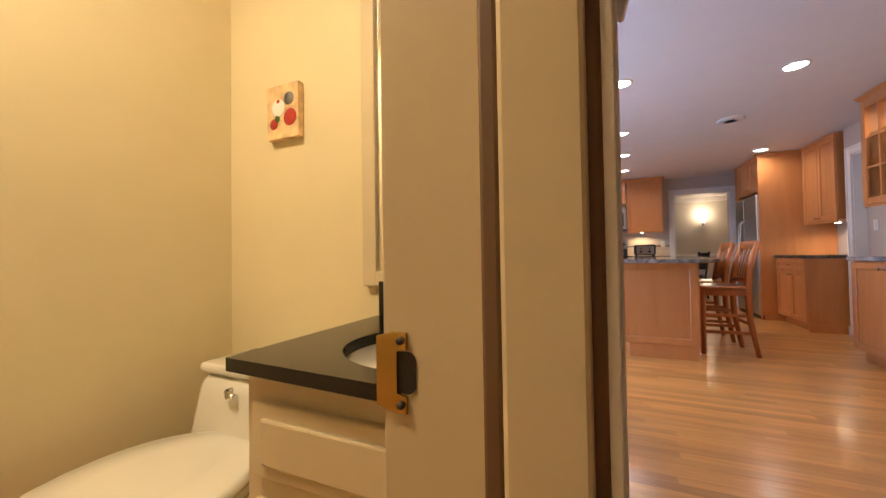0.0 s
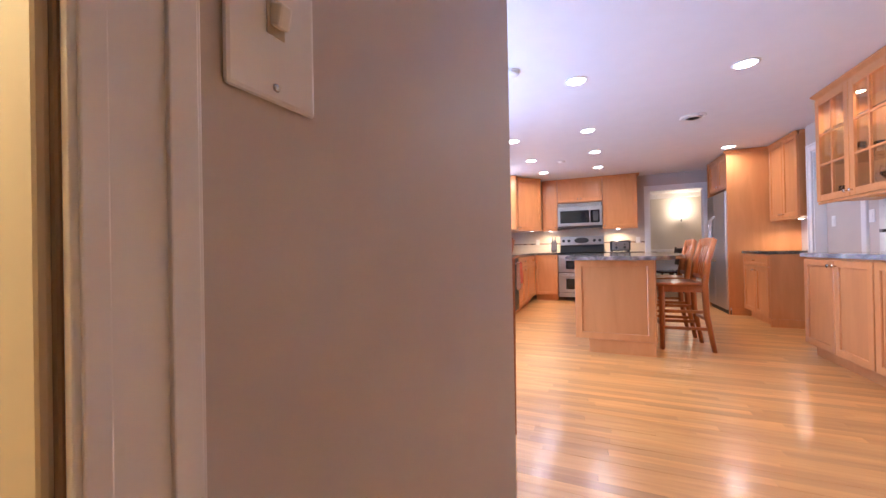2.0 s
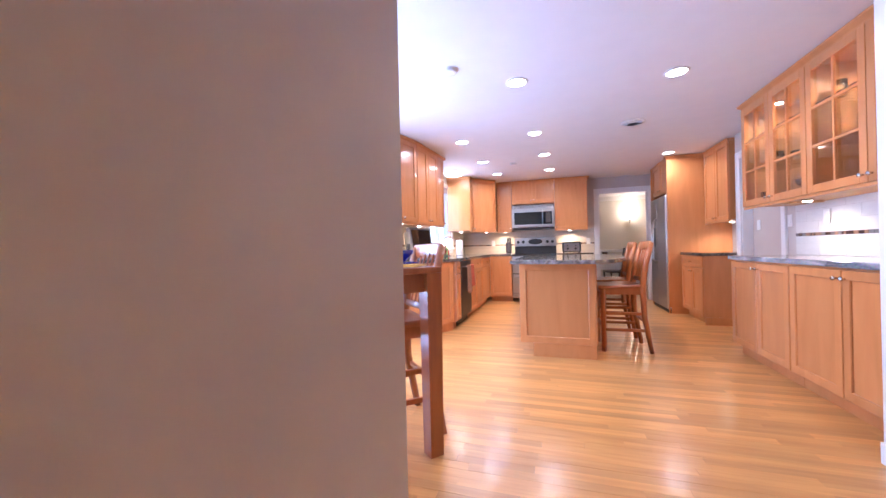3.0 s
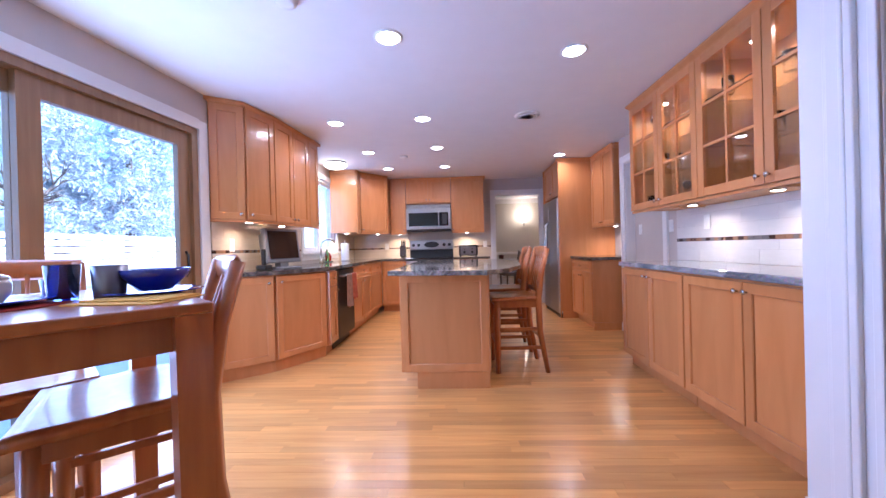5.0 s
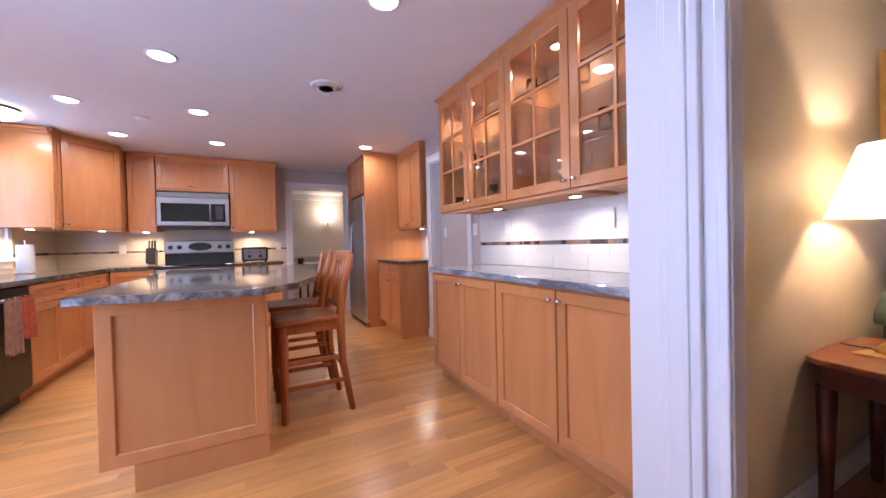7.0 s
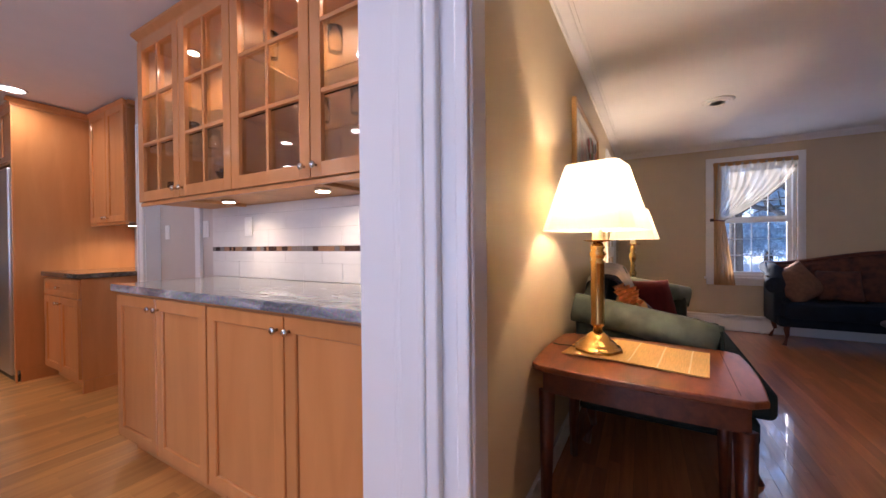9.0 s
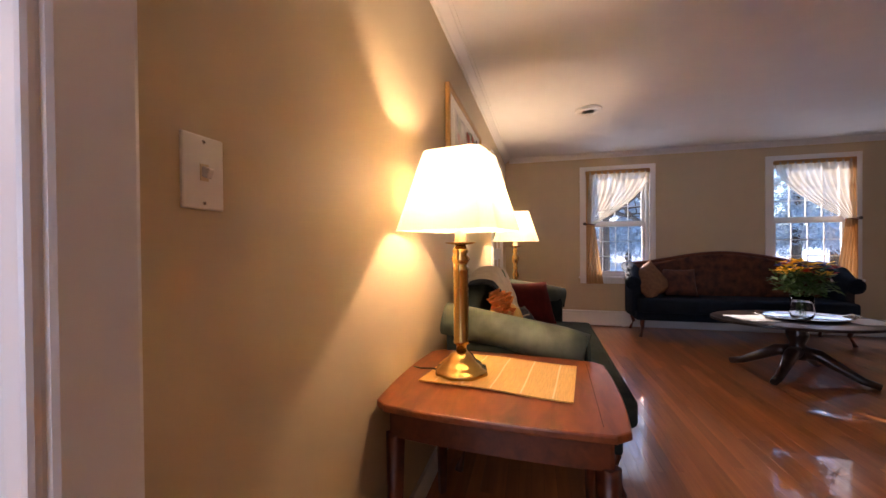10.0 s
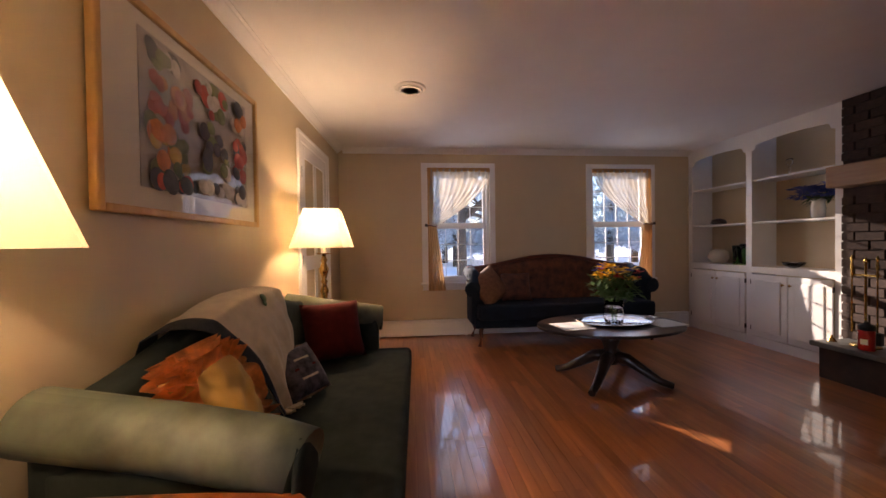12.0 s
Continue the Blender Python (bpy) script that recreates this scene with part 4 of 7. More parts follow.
part("corner_post", boxes(((0.592, -0.002, 0.13), (0.60, 0.05, 0.88))), MAPLE, isl)
solid("island_countertop", prism([(0.88, 4.22), (1.62, 4.08), (1.80, 4.27), (1.97, 4.72), (2.03, 5.15), (2.04, 6.1), (1.98, 6.4), (0.88, 6.45)], 0.884, 0.92, 0.004), GRANITE3, "veined granite island top, paled for reflections, with a curved side", "countertop")


def stool(m, label, group):
    """Counter stool; faces local -y, centre of the seat over the origin."""
    o = thing("counter_stool", label, "stool", m, group)
    bm = bmesh.new()
    bmesh.ops.create_grid(bm, x_segments=12, y_segments=12, size=0.5)
    for v in bm.verts:
        u, w2 = v.co.x * 2, v.co.y * 2
        v.co = Vector((u * 0.215 * (1 - 0.05 * (w2 + 1) / 2), w2 * 0.205 - 0.01, 0.655 - 0.014 * (1 - u * u) * (1 - (w2 * 0.8) ** 2) - 0.006 * (u * u) * (w2 < 0)))
    bmesh.ops.solidify(bm, geom=bm.faces[:], thickness=0.032)
    bmesh.ops.recalc_face_normals(bm, faces=bm.faces)
    smooth(part("seat", bm, CHAIRWOOD, o))
    for sx in (-1, 1):
        part("front_leg", tube([(sx * 0.19, -0.175, 0.0), (sx * 0.185, -0.17, 0.63)], 0.02, 4, [0.021, 0.029]), CHAIRWOOD, o)
        part("back_post", tube([(sx * 0.19, 0.25, 0.0), (sx * 0.19, 0.19, 0.35), (sx * 0.19, 0.18, 0.64), (sx * 0.19, 0.21, 0.85), (sx * 0.19, 0.265, 1.06)], 0.022, 6, [0.02, 0.027, 0.03, 0.026, 0.022]), CHAIRWOOD, o)
        part("side_rail", boxes(((sx * 0.187 - 0.011, -0.165, 0.56), (sx * 0.187 + 0.011, 0.18, 0.625)), bevel=0.003), CHAIRWOOD, o)
        for z in (0.20, 0.36):
            part("side_stretcher", boxes(((sx * 0.188 - 0.009, -0.17, z), (sx * 0.188 + 0.009, 0.205, z + 0.03)), bevel=0.004), CHAIRWOOD, o)
    part("front_rail", boxes(((-0.18, -0.181, 0.56), (0.18, -0.16, 0.625)), bevel=0.003), CHAIRWOOD, o)
    part("foot_rest", boxes(((-0.18, -0.182, 0.22), (0.18, -0.158, 0.26)), bevel=0.004), CHAIRWOOD, o)
    part("back_stretcher", boxes(((-0.18, 0.195, 0.28), (0.18, 0.215, 0.31)), bevel=0.004), CHAIRWOOD, o)
    part("top_rail", tube([(-0.20, 0.258, 1.03), (-0.1, 0.278, 1.035), (0.0, 0.284, 1.037), (0.1, 0.278, 1.035), (0.20, 0.258, 1.03)], 0.014, 8, flat=3.2), CHAIRWOOD, o)
    part("lower_rail", tube([(-0.19, 0.185, 0.70), (0, 0.20, 0.70), (0.19, 0.185, 0.70)], 0.011, 8, flat=2), CHAIRWOOD, o)
    for x in (-0.12, -0.06, 0.0, 0.06, 0.12):
        part("slat", tube([(x, 0.196, 0.70), (x, 0.225, 0.85), (x, 0.275, 1.02)], 0.007, 6, flat=1.0), CHAIRWOOD, o)
    return o


ST = "honey oak counter stool with a slatted back at the island"
s1 = stool(pose(1.905, 4.80, 0, 0, 0, -88), ST, "stools at the island")
copy_thing(s1, pose(1.895, 5.42, 0, 0, 0, -91))

# hutch: base units, top, glazed wall units
base_cabinet(pose(2.91, 4.83, 0, 0, 0, -90), 0.87, 0.535, 2, label="pale lit maple hutch base with two shaker doors", group="hutch base units")
base_cabinet(pose(2.91, 3.955, 0, 0, 0, -90), 0.985, 0.535, 2, label="pale lit maple hutch base with two shaker doors", group="hutch base units")
solid("hutch_countertop", boxes(((2.875, 2.965, 0.882), (3.447, 4.86, 0.92)), bevel=0.006), GRANITE2, "blue grey streaked stone top on the hutch", "countertop")


def wine_glass(m, label, s=1.0):
    pr = [(0.034, 0), (0.033, 0.003), (0.005, 0.008), (0.0045, 0.075), (0.022, 0.09), (0.036, 0.115), (0.038, 0.145), (0.032, 0.185), (0.030, 0.185), (0.036, 0.145), (0.034, 0.117), (0.015, 0.092), (0.001, 0.088)]
    return smooth(solid("wine_glass", lathe([(a * s, b * s) for a, b in pr], 16), PANE, label, "wine glass", "glasses in the hutch", at=m))


def tumbler(m, label):
    return smooth(solid("drinking_glass", lathe([(0.032, 0), (0.036, 0.11), (0.034, 0.11), (0.030, 0.008), (0.001, 0.007)], 16), CLEAR, label, "glass", "glasses in the hutch", at=m))


def hutch_upper(y1, w, seed):
    hh = 0.975
    o = thing("glass_cabinet", "maple wall cabinet with divided glass doors, lit inside", "cabinet", pose(3.06, y1, 1.375, 0, 0, -90), "glazed hutch units")
    part("body", boxes(((0, 0.345, 0), (w, 0.386, hh)), ((0, 0.002, 0), (0.018, 0.345, hh)), ((w - 0.018, 0.002, 0), (w, 0.345, hh)), ((0.018, 0.002, 0), (w - 0.018, 0.345, 0.02)), ((0.018, 0.002, hh - 0.06), (w - 0.018, 0.345, hh))), MAPLE_IN, o)
    part("stile", boxes(((w / 2 - 0.012, 0.002, 0.02), (w / 2 + 0.012, 0.02, hh - 0.06))), MAPLE_IN, o)
    part("light_rail", boxes(((0, -0.012, -0.02), (w, 0.006, -0.0005)), bevel=0.003), MAPLE, o)
    part("bottom_batten", boxes(((w / 2 - 0.02, 0.02, -0.018), (w / 2 + 0.02, 0.33, -0.0005)), bevel=0.003), MAPLE_IN, o)
    part("crown", crown_bm(w, 0.38, hh - 0.045, seed == 1, False), MAPLE, o)
    for z in (0.335, 0.64):
        part("shelf", boxes(((0.02, 0.03, z), (w - 0.02, 0.344, z + 0.008))), CLEAR, o, "clear glass shelf")
    for i in range(2):
        dwid = w / 2 - 0.006
        x0 = i * w / 2 + 0.003
        z0, dh, t, rl = 0.004, hh - 0.05, 0.021, 0.058
        bm = boxes(((x0, -t, z0), (x0 + rl, 0, z0 + dh)), ((x0 + dwid - rl, -t, z0), (x0 + dwid, 0, z0 + dh)), ((x0 + rl, -t, z0), (x0 + dwid - rl, 0, z0 + rl)), ((x0 + rl, -t, z0 + dh - rl), (x0 + dwid - rl, 0, z0 + dh)), bevel=0.0025)
        d = part("glass_door", bm, MAPLE, o)
        ix0, ix1, iz0, iz1 = x0 + rl, x0 + dwid - rl, z0 + rl, z0 + dh - rl
        cx = (ix0 + ix1) / 2
        part("muntin", boxes(((cx - 0.009, -t + 0.001, iz0), (cx + 0.009, -0.004, iz1)), bevel=0.002), MAPLE, d)
        for k in (1, 2):
            zz = iz0 + (iz1 - iz0) * k / 3
            part("muntin", boxes(((ix0, -t + 0.002, zz - 0.009), (ix1, -0.0045, zz + 0.009)), bevel=0.002), MAPLE, d)
        for a in range(2):
            for k in range(3):
                pa = part("pane", boxes(((ix0 if a == 0 else cx, -0.0035, iz0 + (iz1 - iz0) * k / 3), (cx if a == 0 else ix1, -0.0015, iz0 + (iz1 - iz0) * (k + 1) / 3))), PANE, d)
                pa.visible_shadow = False
        part("knob", knob_bm((x0 + dwid - 0.03) if i == 0 else x0 + 0.03, 0.05), NICKEL, d, "round nickel knob")
    for i in range(2):
        cx = w * (0.25 + 0.5 * i)
        px, py = 3.06 + 0.17, y1 - cx
        puck(px, py, 1.375 + hh - 0.061, 0.34)
    rnd = random.Random(seed)
    for z in (1.396, 1.719, 2.024):
        k = 0
        yy = y1 - 0.10
        while yy > y1 - w + 0.09:
            for xx in (3.17, 3.30):
                if rnd.random() < (0.42 if z > 1.5 else 0.2):
                    (wine_glass if rnd.random() < 0.65 else tumbler)(pose(xx + rnd.uniform(-0.012, 0.012), yy + rnd.uniform(-0.01, 0.01), z), "clear stemmed glass standing in the glazed cabinet" if z > 1.5 else "clear glass standing in the glazed cabinet")
            yy -= 0.105
    return o


hutch_upper(4.94, 0.925, 1)
hutch_upper(4.015, 1.05, 2)
puck(3.22, 4.35, 1.373)
puck(3.22, 3.62, 1.373)

# desk alcove and refrigerator
base_cabinet(pose(3.10, 6.86, 0, 0, 0, -90), 0.77, 0.625, 2, 0.14, drawers=1, label="honey maple desk cabinet with a drawer", group="base cabinets", end_to_floor=True)
solid("desk_top", boxes(((3.07, 6.065, 0.882), (3.728, 6.885, 0.92)), bevel=0.004), GRANITE, "dark granite top on the desk cabinet", "countertop")
upper_cabinet(pose(3.41, 6.88, 1.335, 0, 0, -90), 0.74, 1.02, 0.318, 2, "honey maple wall cabinet over the desk", crown=(False, True))
puck(3.57, 6.5, 1.332, 0.55)
fp1 = thing("fridge_panel", "tall honey maple side panel of the refrigerator niche", "panel", None)
part("board", boxes(((2.93, 6.89, 0.1), (3.728, 6.915, 2.3)), bevel=0.002), MAPLE, fp1)
part("edge_stile", boxes(((2.918, 6.886, 0), (2.93, 6.919, 2.3)), bevel=0.002), MAPLE, fp1)
part("crown", moved(crown_bm(0.80, 0.02, 2.30, True, False), pose(2.925, 6.89, 0)), MAPLE, fp1)
part("plinth", boxes(((2.95, 6.892, 0.0), (3.728, 6.913, 0.1))), MAPLE, fp1)
fp2 = thing("fridge_panel", "tall honey maple far panel of the refrigerator niche", "panel", None)
part("board", boxes(((2.93, 7.80, 0), (3.728, 7.825, 2.36)), bevel=0.003), MAPLE, fp2)
part("edge_stile", boxes(((2.918, 7.797, 0), (2.93, 7.828, 2.36)), bevel=0.002), MAPLE, fp2)
upper_cabinet(pose(2.96, 7.797, 1.86, 0, 0, -90), 0.88, 0.495, 0.76, 2, "short honey maple cabinet over the refrigerator")
rf = thing("refrigerator", "stainless steel side-by-side refrigerator in a maple niche", "refrigerator", pose(2.90, 7.79, 0, 0, 0, -90))
part("body", boxes(((0.005, 0.06, 0.02), (0.86, 0.80, 1.79))), DARKSTEEL, rf)
for x0, x1, hx in ((0.005, 0.36, 0.325), (0.366, 0.86, 0.40)):
    d = part("door", boxes(((x0, 0.0, 0.06), (x1, 0.058, 1.79)), bevel=0.012), FRIDGESTEEL, rf)
    part("handle", tube([(hx, -0.0, 0.75), (hx, -0.055, 0.80), (hx, -0.06, 1.1), (hx, -0.055, 1.40), (hx, 0.0, 1.45)], 0.013), STEEL, d, "tall bowed steel handle")
part("dispenser", boxes(((0.09, -0.004, 1.0), (0.27, 0.004, 1.32)), bevel=0.006), BLACK, rf)
part("grille", boxes(((0.005, 0.03, 0.0), (0.86, 0.06, 0.055))), BLACK, rf)

# ceiling fixtures
def can(x, y):
    o = thing("recessed_light", "round white recessed ceiling light, switched on", "ceiling light", pose(x, y, H), "recessed kitchen lights")
    part("trim_ring", lathe([(0.088, -0.001), (0.088, -0.006), (0.074, -0.010), (0.070, -0.004), (0.070, -0.001)], 28), WHITEPLASTIC, o)
    part("lens", lathe([(0.070, -0.0045), (0.05, -0.006), (0.001, -0.007)], 28), CANGLOW, o, "glowing frosted lens")
    area("recessed_lamp", pose(x, y, H - 0.012), CAN_POWER, 0.13, None, CANWHITE, None, 160)


for x, y in CANS:
    can(x, y)
fl = thing("flush_light", "round flush ceiling light over the sink, switched on", "ceiling light", pose(-0.33, 6.66, H))
part("rim", lathe([(0.15, 0), (0.152, -0.018), (0.14, -0.022)], 30), DARKSTEEL, fl)
part("bowl", lathe([(0.145, -0.022), (0.16, -0.034), (0.15, -0.06), (0.10, -0.085), (0.04, -0.095), (0.001, -0.097)], 30), DOMEGLOW, fl, "glowing opal glass bowl")
area("flush_lamp", pose(-0.33, 6.66, H - 0.11), 0.9, 0.22)


def ceiling_vent(x, y, label):
    o = thing("ceiling_vent", label, "vent", pose(x, y, H), "ceiling vents")
    part("rim", lathe([(0.118, 0), (0.12, -0.006), (0.092, -0.02), (0.087, -0.004)], 32), WHITEPLASTIC, o)
    part("backing", lathe([(0.09, -0.002), (0.001, -0.0025)], 24), BLACK, o)
    for r in (0.076, 0.052, 0.028, 0.006):
        part("louvre", lathe([(r + 0.005, -0.022), (r + 0.009, -0.020), (r + 0.003, -0.010), (r - 0.001, -0.012)], 28), WHITEPLASTIC, o)


ceiling_vent(2.13, 5.08, "round white louvred ceiling vent in the kitchen")
ceiling_vent(6.03, 1.77, "round white louvred ceiling vent in the living room")
for x, y in ((0.58, 3.32), (0.70, 6.47)):
    sd = thing("smoke_detector", "small round white ceiling detector", "detector", pose(x, y, H), "ceiling detectors")
    part("base", lathe([(0.06, 0), (0.06, -0.008)], 24), WHITEPLASTIC, sd)
    part("cover", lathe([(0.056, -0.008), (0.05, -0.024), (0.03, -0.028), (0.001, -0.028)], 24), WHITEPLASTIC, sd)

# kitchen window
def window(name, m, w, h, cols, rows, label, sash=True, frame=None, grille=True):
    """Double hung window; local x across, faces -y, z from its sill; the wall runs y 0 to 0.15."""
    fm = frame or TRIM
    o = thing(name, label, "window", m, "", "structure")
    part("window_frame", boxes(((0, 0.02, 0), (0.03, 0.14, h)), ((w - 0.03, 0.02, 0), (w, 0.14, h)), ((0.03, 0.02, h - 0.03), (w - 0.03, 0.14, h)), ((0.03, 0.02, 0), (w - 0.03, 0.14, 0.03)), bevel=0.002), fm, o)
    part("window_sill", boxes(((-0.09, -0.045, -0.03), (w + 0.09, 0.02, 0.0)), bevel=0.005), TRIM, o)
    part("apron", boxes(((-0.07, -0.018, -0.10), (w + 0.07, 0.0, -0.03)), bevel=0.003), TRIM, o)
    for a, b in (((-0.075, -0.02, 0.0), (0.0, 0.0, h + 0.075)), ((w, -0.02, 0.0), (w + 0.075, 0.0, h + 0.075)), ((0.0, -0.02, h), (w, 0.0, h + 0.075))):
        part("casing", boxes((a, b), bevel=0.004), TRIM, o)
    for k in range(2 if sash else 1):
        z0 = 0.03 + k * (h - 0.06) / 2
        z1 = z0 + (h - 0.06) / (2 if sash else 1)
        y0 = 0.055 + 0.035 * k
        s = part("sash", boxes(((0.03, y0, z0), (0.07, y0 + 0.03, z1)), ((w - 0.07, y0, z0), (w - 0.03, y0 + 0.03, z1)), ((0.07, y0, z0), (w - 0.07, y0 + 0.03, z0 + 0.04)), ((0.07, y0, z1 - 0.035), (w - 0.07, y0 + 0.03, z1)), bevel=0.002), fm, o)
        pa = part("pane", boxes(((0.07, y0 + 0.013, z0 + 0.04), (w - 0.07, y0 + 0.016, z1 - 0.035))), PANE, s)
        pa.visible_shadow = False
        if grille:
            for c in range(1, cols):
                xx = 0.07 + (w - 0.14) * c / cols
                part("muntin", boxes(((xx - 0.005, y0 + 0.008, z0 + 0.04), (xx + 0.005, y0 + 0.021, z1 - 0.035))), fm, s)
            for c in range(1, rows):
                zz = z0 + 0.04 + (z1 - z0 - 0.075) * c / rows
                part("muntin", boxes(((0.07, y0 + 0.009, zz - 0.005), (w - 0.07, y0 + 0.02, zz + 0.005))), fm, s)
    return o


window("window_kitchen", pose(-0.6, 6.12, 1.07, 0, 0, 90), 1.24, 1.09, 1, 1, "white framed kitchen window over the sink", False, grille=False)
wk = thing("window_mullion", "white upright between the kitchen window lights", "window", pose(-0.67, 6.74, 1.10), "", "structure")
part("upright", boxes(((-0.03, -0.04, 0), (0.03, 0.04, 1.03)), bevel=0.004), TRIM, wk)

# patio door
PM = Matrix.Translation((-0.6, 4.36, 0)) @ Euler((0, 0, radians(-94.6))).to_matrix().to_4x4() @ Matrix.Diagonal((1, -1, 1, 1))
pd = thing("patio_door", "sliding patio door with tan wooden frames", "patio door", None, "", "structure")
part("door_frame", joined(patio_box(0.09, 0.15, 0.0, 2.08, 0.0, 0.13), patio_box(2.34, 2.40, 0.0, 2.08, 0.0, 0.13), patio_box(0.15, 2.34, 2.02, 2.08, 0.0, 0.13), patio_box(0.15, 2.34, 0.0, 0.05, 0.0, 0.13)), WINWOOD, pd)
for y0, y1, dd in ((0.15, 1.17, 0.03), (1.07, 2.34, 0.075)):
    lf = part("leaf", joined(patio_box(y0, y0 + 0.10, 0.05, 2.02, dd, dd + 0.04), patio_box(y1 - 0.10, y1, 0.05, 2.02, dd, dd + 0.04), patio_box(y0 + 0.10, y1 - 0.10, 1.91, 2.02, dd, dd + 0.04), patio_box(y0 + 0.10, y1 - 0.10, 0.05, 0.20, dd, dd + 0.04)), WINWOOD, pd)
    pa = part("pane", patio_box(y0 + 0.10, y1 - 0.10, 0.20, 1.91, dd + 0.018, dd + 0.022), PANE, lf)
    pa.visible_shadow = False
part("handle", moved(tube([(0.20, -0.03, 0.92), (0.20, -0.05, 0.95), (0.20, -0.05, 1.08), (0.20, -0.03, 1.11)], 0.009), PM @ Matrix.Translation((0, 0.06, 0)) @ Matrix.Diagonal((1, 1, 1, 1))), BLACK, pd, "black pull handle")
pc = thing("door_casing", "white casing round the patio door", "casing", None, "", "structure")
part("side_casing", patio_box(0.012, 0.095, 0, 2.14, -0.018, 0.0), TRIM, pc)
part("side_casing", patio_box(2.395, 2.48, 0, 2.14, -0.018, 0.0), TRIM, pc)
part("head_casing", patio_box(0.095, 2.395, 2.07, 2.15, -0.018, 0.0), TRIM, pc)

# breakfast table, turned in its nook
C0, D1, D2 = Vector((0.745, 2.495)), Vector((-0.643, -0.766)), Vector((-0.766, 0.643))
TW = 0.92
TM = Matrix.Translation((*(C0 + D1 * TW / 2 + D2 * TW / 2), 0)) @ Euler((0, 0, math.atan2(D2.y, D2.x))).to_matrix().to_4x4()
bt = thing("breakfast_table", "tall square honey oak breakfast table", "table", TM)
hw = TW / 2
part("tabletop", boxes(((-hw, -hw, 0.925), (hw, hw, 0.955)), bevel=0.006), CHAIRWOOD, bt)
for a, b in (((-hw + 0.07, -hw + 0.035, 0.83), (hw - 0.07, -hw + 0.055, 0.925)), ((-hw + 0.07, hw - 0.055, 0.83), (hw - 0.07, hw - 0.035, 0.925)), ((-hw + 0.035, -hw + 0.07, 0.83), (-hw + 0.055, hw - 0.07, 0.925)), ((hw - 0.055, -hw + 0.07, 0.83), (hw - 0.035, hw - 0.07, 0.925))):
    part("apron", boxes((a, b), bevel=0.002), CHAIRWOOD, bt)
for sx in (-1, 1):
    for sy in (-1, 1):
        bm = bmesh.new()
        bx(bm, (sx * (hw - 0.046) - 0.043, sy * (hw - 0.046) - 0.043, 0), (sx * (hw - 0.046) + 0.043, sy * (hw - 0.046) + 0.043, 0.925))
        for v in bm.verts:
            if v.co.z < 0.1:
                v.co.x = sx * (hw - 0.046) + (v.co.x - sx * (hw - 0.046)) * 0.85
                v.co.y = sy * (hw - 0.046) + (v.co.y - sy * (hw - 0.046)) * 0.85
        part("leg", bm, CHAIRWOOD, bt)
pA = Vector((0.328, 2.672))
chA = stool(pose(pA.x, pA.y, 0, 0, 0, 312) @ Matrix.Diagonal((1.1, 1.08, 1, 1)), "honey oak slat-back stool pulled up to the breakfast table", "stools at the breakfast table")
pB = C0 + D2 * (TW + 0.03) + D1 * 0.45
copy_thing(chA, pose(pB.x, pB.y, 0, 0, 0, math.degrees(math.atan2(D2.y, D2.x)) - 90) @ Matrix.Diagonal((1.1, 1.2, 1, 1)))


def on_table(u, v, z=0.955, rz=0):
    """u along the edge towards the patio from the near corner, v along the edge towards the hall."""
    p = C0 + D2 * u + D1 * v
    return pose(p.x, p.y, z, 0, 0, math.degrees(math.atan2(D2.y, D2.x)) + rz)


solid("napkin", moved(joined(boxes(((-0.13, -0.1, 0), (0.13, 0.1, 0.004)), bevel=0.0015), boxes(((-0.12, -0.09, 0.004), (0.12, 0.06, 0.009)), bevel=0.002)), pose(0, 0, 0)), YELLOWCLOTH, "folded yellow cloth napkin on the table", "napkin", at=on_table(0.24, 0.13, rz=40))
bw = solid("bowl", lathe([(0.045, 0), (0.05, 0.006), (0.09, 0.045), (0.10, 0.07), (0.096, 0.07), (0.085, 0.045), (0.04, 0.012), (0.001, 0.011)], 28), BLUEGLAZE, "cobalt blue glazed bowl on a plate", "bowl", at=on_table(0.38, 0.07, 0.972))
smooth(bw)
smooth(solid("plate", lathe([(0.07, 0), (0.075, 0.004), (0.135, 0.014), (0.133, 0.017), (0.07, 0.008), (0.001, 0.007)], 32), BLUEGLAZE, "dark blue dinner plate under the bowl", "plate", at=on_table(0.38, 0.07, 0.957)))
smooth(solid("tumbler", lathe([(0.036, 0), (0.038, 0.004), (0.046, 0.105), (0.043, 0.105), (0.034, 0.01), (0.001, 0.009)], 26), GREYMETAL, "grey metal tumbler on the breakfast table", "tumbler", at=on_table(0.39, 0.18)))
smooth(solid("drinking_glass", lathe([(0.032, 0), (0.034, 0.004), (0.042, 0.11), (0.040, 0.11), (0.030, 0.01), (0.001, 0.009)], 26), BLUEGLASS, "pale blue drinking glass on the breakfast table", "glass", at=on_table(0.45, 0.28)))
smooth(solid("placemat", lathe([(0.17, 0), (0.172, 0.003), (0.001, 0.004)], 32), REDCLOTH, "round red placemat under the plate", "placemat", at=on_table(0.43, 0.43)))
smooth(solid("plate", lathe([(0.07, 0), (0.075, 0.004), (0.14, 0.014), (0.138, 0.017), (0.07, 0.008), (0.001, 0.007)], 32), BLUEGLAZE, "dark blue dinner plate on a red placemat", "plate", at=on_table(0.43, 0.43, 0.959)))
tp = thing("soup_tureen", "cream ceramic lidded crock on a blue plate", "crock", on_table(0.43, 0.43, 0.968) @ Matrix.Diagonal((0.76, 0.76, 0.85, 1)))
